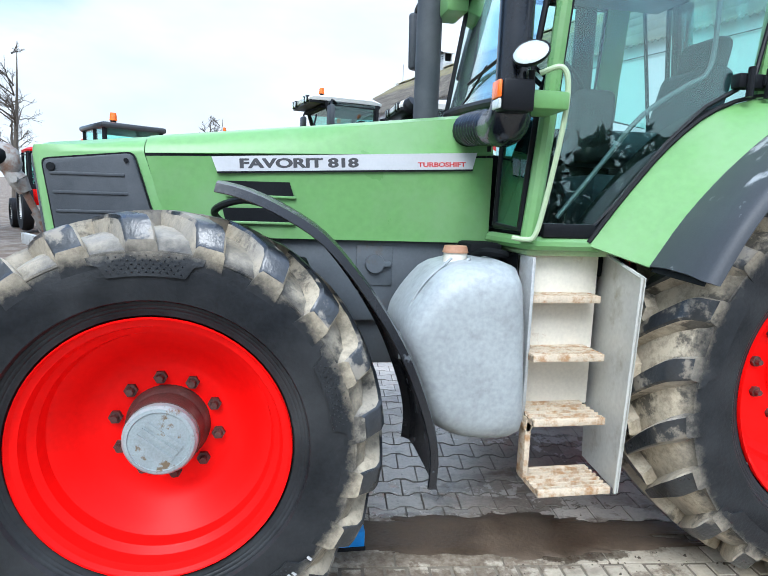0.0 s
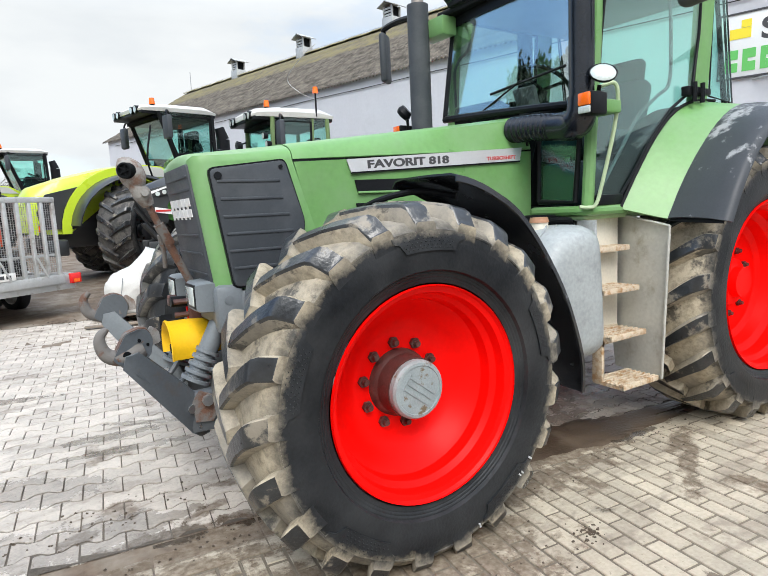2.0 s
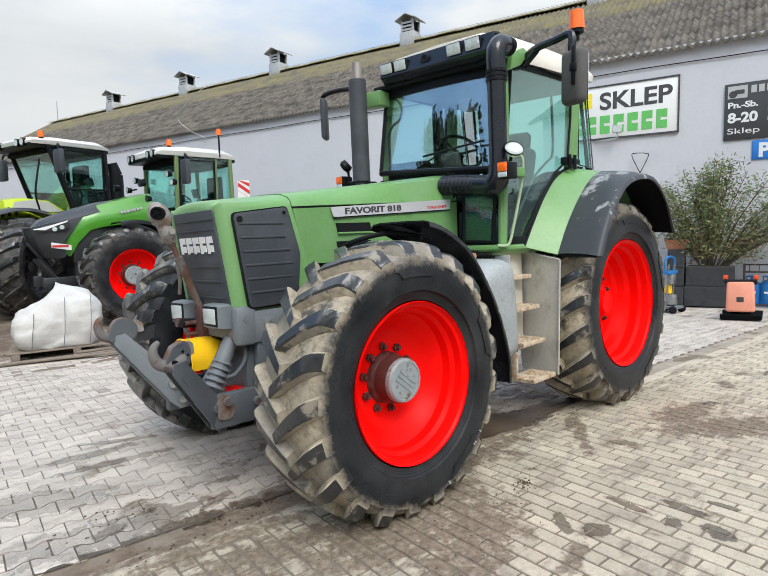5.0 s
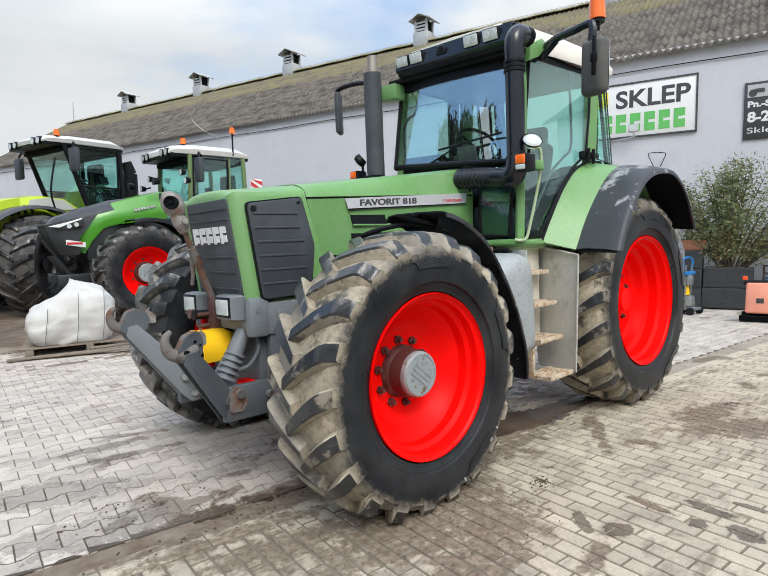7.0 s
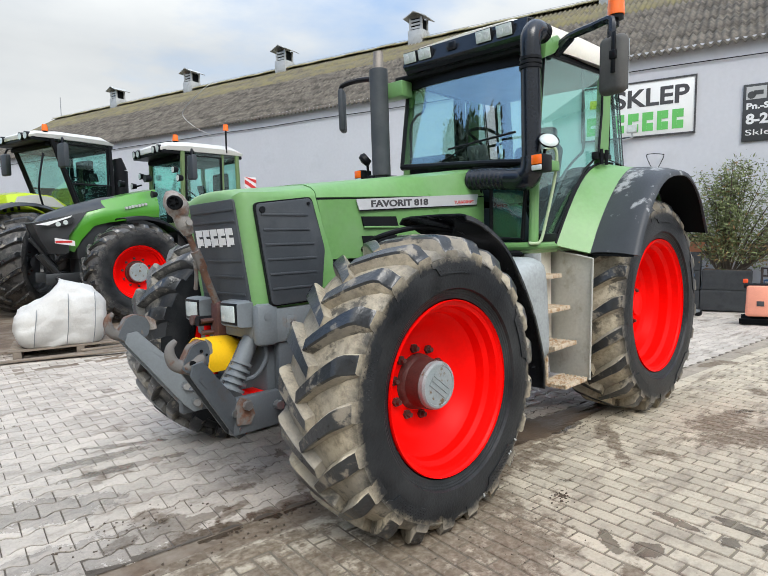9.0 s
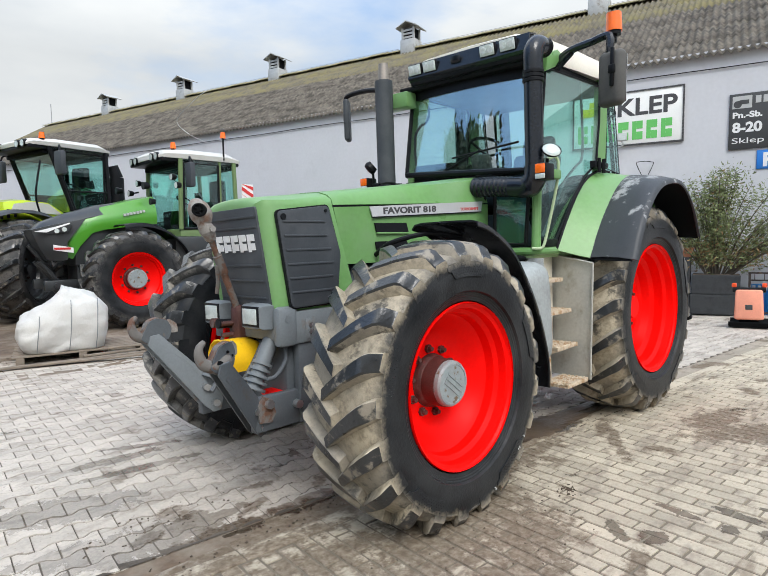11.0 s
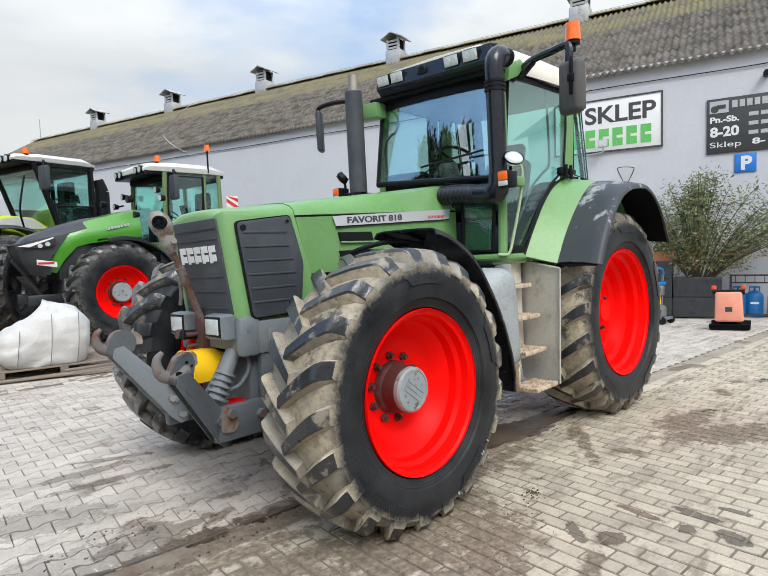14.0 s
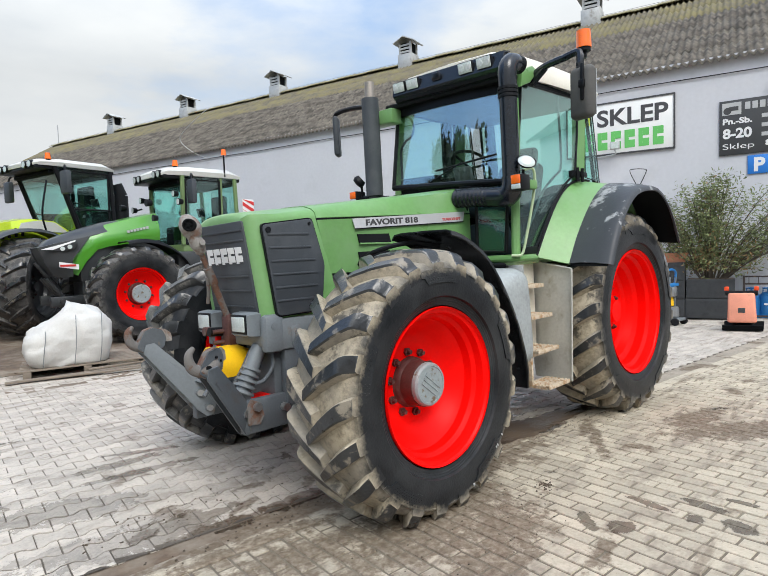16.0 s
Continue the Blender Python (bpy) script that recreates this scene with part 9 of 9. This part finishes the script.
def evergreen_tree(at, h, seed):
    """A tall dark tree: trunk, limbs and a ragged crown of leaf clumps."""
    t = thing("evergreen_tree", "tall dark evergreen tree at the edge of the yard", "tree", pose(*at), group="trees round the yard")
    rnd = random.Random(seed)
    bm = bmesh.new()
    tube(bm, [(0, 0, -0.5), (0.1, 0, h * 0.3), (0, 0.15, h * 0.65), (0.1, 0, h * 0.97)], lambda u: 0.02 * h * (1 - u) + 0.02, seg=8)
    part("trunk", bm, BARK, t)
    limbs, leaves = bmesh.new(), bmesh.new()
    for k in range(90):
        z, a = h * rnd.uniform(0.14, 0.96), rnd.uniform(0, 6.283)
        l = h * 0.30 * (1.06 - z / h) ** 0.45 * rnd.uniform(0.6, 1.15)
        d = Vector((math.cos(a), math.sin(a), rnd.uniform(0.0, 0.5)))
        p0, p1 = Vector((0, 0, z)), Vector((0, 0, z)) + d * l
        tube(limbs, [p0, p0.lerp(p1, 0.5) + Vector((0, 0, 0.05 * l)), p1], lambda u: 0.05 * (1 - 0.8 * u), seg=4, smooth=2, caps=False)
        for _ in range(120):
            q = p0.lerp(p1, rnd.uniform(0.25, 1.05)) + Vector((rnd.gauss(0, 0.3), rnd.gauss(0, 0.3), rnd.gauss(0, 0.26)))
            leaf(leaves, q, rnd, 0.36, 0.14)
    part("limbs", limbs, BARK, t)
    tagged(part("crown", leaves, LEAF_DARK, t, smooth=0), kind="stuff")
    return t


LEAF_DARK = material("evergreen_leaf", (0.035, 0.055, 0.028), 0.6, vary=0.35, scale=3, by_object=0.4)
for at, h, seed in (((-11.5, 8.6, 0.1), 9.4, 7), ((-13.0, 12.2, 0.1), 11.0, 8), ((-14.0, 10.0, 0.1), 11.0, 9), ((-15.5, 8.6, 0.2), 11.6, 10)):
    evergreen_tree(at, h, seed)


def build_unseen_trees():
    """An unseen row of trees, added to block low sky and darken reflections."""
    rnd = random.Random(31)
    leaves = bmesh.new()
    for k in range(60):
        x, y = -34 + 1.3 * k + rnd.uniform(-0.5, 0.5), -23 + rnd.uniform(-1.6, 1.6)
        h = rnd.uniform(3.2, 5.6)
        for _ in range(240):
            z = h * rnd.uniform(0.03, 1.0) ** 0.8
            w = 1.5 * (1.15 - z / h) ** 0.6
            leaf(leaves, Vector((x + rnd.gauss(0, w * 0.6), y + rnd.gauss(0, w * 0.6), z)), rnd, 0.6, 0.24)
    tagged(finish("tree_line", leaves, LEAF_DARK, smooth=0), "unseen row of dark trees added to block the low sky", "trees", kind="stuff")


build_unseen_trees()


def far_machine(at, turn, mat, label, name):
    t = thing(name, label, "tractor", Matrix.Translation(at) @ pose(0, 0, 0, 0, 0, turn))
    def p(nm, bm, m, lab="", parent=None, smooth=35):
        return part(nm, bm, m, parent or t, lab, smooth)
    bm = bmesh.new()
    loft(bm, [[(x, -w, 0.8), (x, -w, z - 0.15), (x, -w + 0.12, z), (x, w - 0.12, z), (x, w, z - 0.15), (x, w, 0.8)] for x, w, z in ((-1.4, 0.3, 1.35), (-1.2, 0.36, 1.5), (0.3, 0.4, 1.65))], close=True)
    p("hood", bm, mat)
    cab = p("cab_floor", new_box(0.3, 1.7, -0.6, 0.6, 0.8, 1.3, bevel=0.04), mat)
    cab_box(p, cab, 0.35, 1.65, 0.62, 1.45, 2.45, mat, BLACK, roof_h=0.14, over=0.2)
    for s in (-1, 1):
        for nm, x, r in (("front_wheel", -0.8, 0.5), ("rear_wheel", 1.3, 0.75)):
            bm = bmesh.new()
            lathe(bm, [(r * 0.55, s * 0.1), (r * 0.6, s * 0.16), (r * 0.95, s * 0.15), (r, s * 0.08), (r, -s * 0.08), (r * 0.95, -s * 0.15), (r * 0.6, -s * 0.16)], 28)
            w = p(nm, bm, RUBBER)
            w.location = (x, s * 0.75, r)
            bm = bmesh.new()
            lathe(bm, [(0, s * 0.05), (r * 0.5, s * 0.05), (r * 0.58, s * 0.13)], 24)
            p("rim", bm, WHITE, parent=w)
    return t


far_machine((-5.2, 15.2, ground_z(15)), -70, BLUE, "small blue tractor parked behind the trailer", "blue_tractor")
far_machine((-7.6, 18.0, ground_z(18)), -60, RED, "small red tractor parked at the yard's far end", "red_tractor")


# ---- paving ----
U, V = Vector((0.9952, -0.098, 0)), Vector((0.098, 0.9952, 0))
GRID = Matrix(((U.x, V.x, 0, 0), (U.y, V.y, 0, 0), (0, 0, 1, 0), (0, 0, 0, 1)))
PAVE_END = 6.25


def block_shape(outline, inset=0.0022, thick=0.03):
    """Vertices and faces of one paving block with a worn, rounded upper edge."""
    cx = sum(x for x, _ in outline) / len(outline)
    cy = sum(y for _, y in outline) / len(outline)
    n = len(outline)
    reach = max(abs(x - cx) for x, _ in outline)
    deep = max(abs(y - cy) for _, y in outline)
    kx, ky = 1 - inset / reach, 1 - inset / deep
    vs = [(x, y, -thick) for x, y in outline] + [(x, y, -0.004) for x, y in outline] + [(cx + (x - cx) * kx, cy + (y - cy) * ky, 0.0) for x, y in outline]
    fs = []
    for ring in (0, n):
        fs += [(ring + i, ring + (i + 1) % n, ring + n + (i + 1) % n, ring + n + i) for i in range(n)]
    return vs, fs + [tuple(range(2 * n, 3 * n))]


def build_paving():
    rnd = random.Random(3)
    g = 0.0070
    rect = [(-0.05 + g, -0.1 + g), (0.05 - g, -0.1 + g), (0.05 - g, 0.1 - g), (-0.05 + g, 0.1 - g)]
    hx, hi, lo = 0.1 - 0.0026, 0.0845 - 0.0044, 0.0555 - 0.0044
    bone = [(-hx, -hi), (-0.07, -hi), (-0.03, -lo), (0.03, -lo), (0.07, -hi), (hx, -hi), (hx, hi), (0.07, hi), (0.03, lo), (-0.03, lo), (-0.07, hi), (-hx, hi)]
    bed = bmesh.new()
    for (u0, u1, v0, v1) in ((-5, 11, -4.5, -0.60), (-5, 11, -0.40, PAVE_END)):
        ks = [v0 + (v1 - v0) * i / 40 for i in range(41)]
        loft(bed, [[tuple((U * u + V * v) + Vector((0, 0, ground_z((U * u + V * v).y, (U * u + V * v).x) - 0.006))) for u in (u0, 0, 3.5, 4.5, 5.5, 6.5, u1)] for v in ks])
    for f in bed.faces:
        f.material_index = 1 if f.calc_center_median().dot(V) > -0.55 else 0
    pav = tagged(finish("pavement", bed, JOINT, smooth=0), "sandy joints and bed of the paved yard", "pavement", kind="structure")
    pav.data.materials.append(JOINT_DARK)

    def lay(name, outline, mat, places, near, label):
        vs, fs = block_shape(outline)
        me = bpy.data.meshes.new(name)
        me.from_pydata(vs, [], fs)
        me.materials.append(mat)
        allv, allf = [], []
        for u, v in places:
            c = U * u + V * v
            dz = rnd.uniform(-0.0014, 0.0014)
            m = Matrix.Translation((c.x, c.y, ground_z(c.y, c.x) + dz)) @ GRID @ pose(0, 0, 0, rnd.gauss(0, 0.3) + math.degrees(math.atan((ground_z(c.y + 0.06, c.x) - ground_z(c.y - 0.06, c.x)) / 0.12)), rnd.gauss(0, 0.3), rnd.gauss(0, 0.4))
            if near(u, v):
                ob = new(name, me)
                ob.parent = pav
                ob.matrix_local = m
            else:
                k = len(allv)
                allv += [tuple(m @ Vector(q)) for q in vs]
                allf += [tuple(k + i for i in f) for f in fs]
        rest = bpy.data.meshes.new(name + "_field")
        rest.from_pydata(allv, [], allf)
        rest.materials.append(mat)
        ob = new(name + "_field", rest)
        ob.parent = pav
        tagged(ob, label, kind="stuff")

    places = []
    for i in range(-40, 100):
        for j in range(0, 18):
            places.append((0.1 * i, -0.85 - 0.2 * j - (0.1 if i % 2 else 0)))
    lay("paving_brick", rect, PAVE, places, lambda u, v: 0.35 < u < 2.25 and v > -2.35, "pale rectangular concrete paving bricks")
    # half bricks that close the row at the gutter
    places = [(0.1 * i, -0.745) for i in range(-39, 100, 2)]
    lay("half_brick", [(-0.05 + g, -0.0), (0.05 - g, -0.0), (0.05 - g, -0.1 + 2 * g - 0.003), (-0.05 + g, -0.1 + 2 * g - 0.003)][::-1], PAVE, places, lambda u, v: 0.3 < u < 2.3, "half bricks along the gutter")
    places = []
    for j in range(0, 50):
        v = -0.32 + 0.14 * j
        if v > PAVE_END - 0.1:
            break
        for i in range(-22, 52):
            u = 0.2 * i + (0.1 if j % 2 else 0)
            places.append((u, v))
    lay("interlocking_paver", bone, PAVE2, places, lambda u, v: -1.9 < u < 0.35 and -0.5 < v < 2.6, "grey interlocking concrete pavers")
    # gutter slabs
    for i in range(-8, 20):
        bm = box(bmesh.new(), 0.5 * i + 0.004, 0.5 * i + 0.496, -0.598, -0.402, -0.06, -0.004 - rnd.uniform(0, 0.004), bevel=0.006)
        for v in bm.verts:
            if v.co.z > -0.02:
                v.co.z -= 0.006 * (1 - ((v.co.y + 0.5) / 0.1) ** 2)
        bmesh.ops.subdivide_edges(bm, edges=[e for e in bm.edges if abs((e.verts[0].co - e.verts[1].co).y) > 0.15], cuts=4)
        for v in bm.verts:
            if v.co.z > -0.03:
                v.co.z = min(v.co.z, -0.003 - 0.006 * (1 - min(1, ((v.co.y + 0.5) / 0.1) ** 2)))
        bmesh.ops.transform(bm, matrix=GRID, verts=bm.verts)
        ob = part("gutter_slab", bm, GUTTER, pav)
        bm = box(bmesh.new(), 0.5 * i + 0.004, 0.5 * i + 0.496, -0.738, -0.606, -0.06, 0.001 - rnd.uniform(0, 0.003), bevel=0.004)
        bmesh.ops.transform(bm, matrix=GRID, verts=bm.verts)
        part("edging_stone", bm, PAVE, pav)


JOINT_DARK = material("dark_joint_soil", (0.078, 0.065, 0.052), 0.95, vary=0.35, scale=8, bump=0.4, bump_scale=120, second=(0.15, 0.128, 0.10), second_at=0.54, second_scale=0.9, soft=0.1)
JOINT = material("sandy_joint_soil", (0.145, 0.120, 0.093), 0.95, vary=0.3, scale=8, bump=0.4, bump_scale=120, second=(0.22, 0.19, 0.145), second_at=0.53, second_scale=1.1, soft=0.1)
build_paving()


def build_dirt():
    """Crumbs of soil along the gutter and round the wheels."""
    rnd = random.Random(21)
    vs, fs = [], []

    def crumb(x, y, r):
        k, z = len(vs), ground_z(y)
        top = []
        for i in range(5):
            a = 2 * math.pi * i / 5 + rnd.uniform(-0.4, 0.4)
            q = r * rnd.uniform(0.6, 1.2)
            vs.append((x + q * math.cos(a), y + q * math.sin(a), z - 0.002))
            top.append((x + 0.6 * q * math.cos(a + 0.3), y + 0.6 * q * math.sin(a + 0.3), z + r * rnd.uniform(0.25, 0.7)))
        vs.extend(top)
        fs.extend((k + i, k + (i + 1) % 5, k + 5 + (i + 1) % 5, k + 5 + i) for i in range(5))
        fs.append(tuple(range(k + 5, k + 10)))

    for x, y, sx, sy, count, r in ((-0.3, -0.45, 0.8, 0.07, 130, 0.007), (1.2, -0.62, 0.8, 0.10, 70, 0.007), (0.05, -1.45, 0.35, 0.22, 90, 0.006), (-0.2, 0.2, 0.5, 0.35, 40, 0.006), (-1.2, 0.0, 0.25, 0.1, 60, 0.008),
                                   (0.69, -1.44, 0.045, 0.03, 40, 0.011), (2.0, -1.0, 0.4, 0.12, 70, 0.007), (1.0, 6.35, 1.6, 0.16, 260, 0.016)):
        for _ in range(count):
            crumb(x + rnd.gauss(0, sx), y + rnd.gauss(0, sy), r * rnd.uniform(0.4, 1.3))
    me = bpy.data.meshes.new("soil_crumbs")
    me.from_pydata(vs, [], fs)
    me.materials.append(CRUMB)
    tagged(new("soil_crumbs", me), "brown crumbs of soil scattered on the paving", "soil", kind="stuff")


def build_chock():
    """A small blue wedge left on the ground behind the front wheel."""
    t = thing("wheel_chock", "small bright blue plastic wedge on the wet paving", "wheel chock", Matrix.Translation((0.0, 0.0, ground_z(-0.66))))
    bm = prism(bmesh.new(), [(0.56, 0.018), (0.80, 0.018), (0.80, 0.095), (0.75, 0.095)], 0.09, Matrix.Translation((0, -0.70, 0)), bevel=0.004)
    part("wedge", bm, material("bright_blue_plastic", (0.03, 0.28, 0.75), 0.4, vary=0.1, scale=12), t)
    part("sole", new_box(0.555, 0.805, -0.705, -0.605, 0.0, 0.0175, bevel=0.003), RUBBER, t, "black rubber sole")


build_chock()


def flat_sheet(name, u0, v0, ru, rv, mat, label, category, up=0.005, seed=0):
    """A thin ragged sheet of mud or sand that lies on the paving."""
    bm = bmesh.new()
    n = 220
    mid, rim = U * u0 + V * v0, []
    for i in range(n):
        a = 2 * math.pi * i / n
        c, s = math.cos(a), math.sin(a)
        k = 1 + 0.34 * noise.noise((c * 1.9 + 4, s * 1.9, seed)) + 0.20 * noise.noise((c * 6, s * 6, 3 + seed)) + 0.14 * noise.noise((c * 19, s * 19, 7 + seed))
        rim.append(mid + U * (ru * k * c) + V * (rv * k * s))
    lift = lambda q, h: (q.x, q.y, ground_z(q.y, q.x) + h)
    rings = [[bm.verts.new(lift(mid.lerp(q, f), h)) for q in rim] for f, h in ((1.0, -0.001), (0.97, up * 0.7), (0.7, up), (0.35, up))]
    for a, b in zip(rings, rings[1:]):
        for i in range(n):
            bm.faces.new((a[i], a[(i + 1) % n], b[(i + 1) % n], b[i]))
    bm.faces.new(rings[-1])
    tagged(finish(name, bm, mat, smooth=60), label, category, kind="stuff")


MUD_WET = material("wet_brown_mud", (0.060, 0.042, 0.028), 0.38, vary=0.35, scale=5, second=(0.115, 0.084, 0.058), second_at=0.52, second_scale=3.4, soft=0.12, second_rough=0.75, bump=0.35, bump_scale=45, spec=0.3)
SAND = material("pale_spilt_sand", (0.50, 0.42, 0.33), 0.9, vary=0.25, scale=9, second=(0.34, 0.28, 0.21), second_at=0.58, second_scale=6, bump=0.5, bump_scale=60)
flat_sheet("mud_puddle", 1.52, -0.50, 1.06, 0.18, MUD_WET, "shallow wet brown mud lying along the gutter", "mud")
flat_sheet("spilt_sand", 0.10, 6.12, 0.75, 0.13, SAND, "pale sand spilt along the paving's edge", "sand", 0.012, 5)
CRUMB = material("brown_soil_crumb", (0.085, 0.064, 0.046), 0.9, vary=0.4, scale=20, bump=0.3, bump_scale=120)
build_dirt()
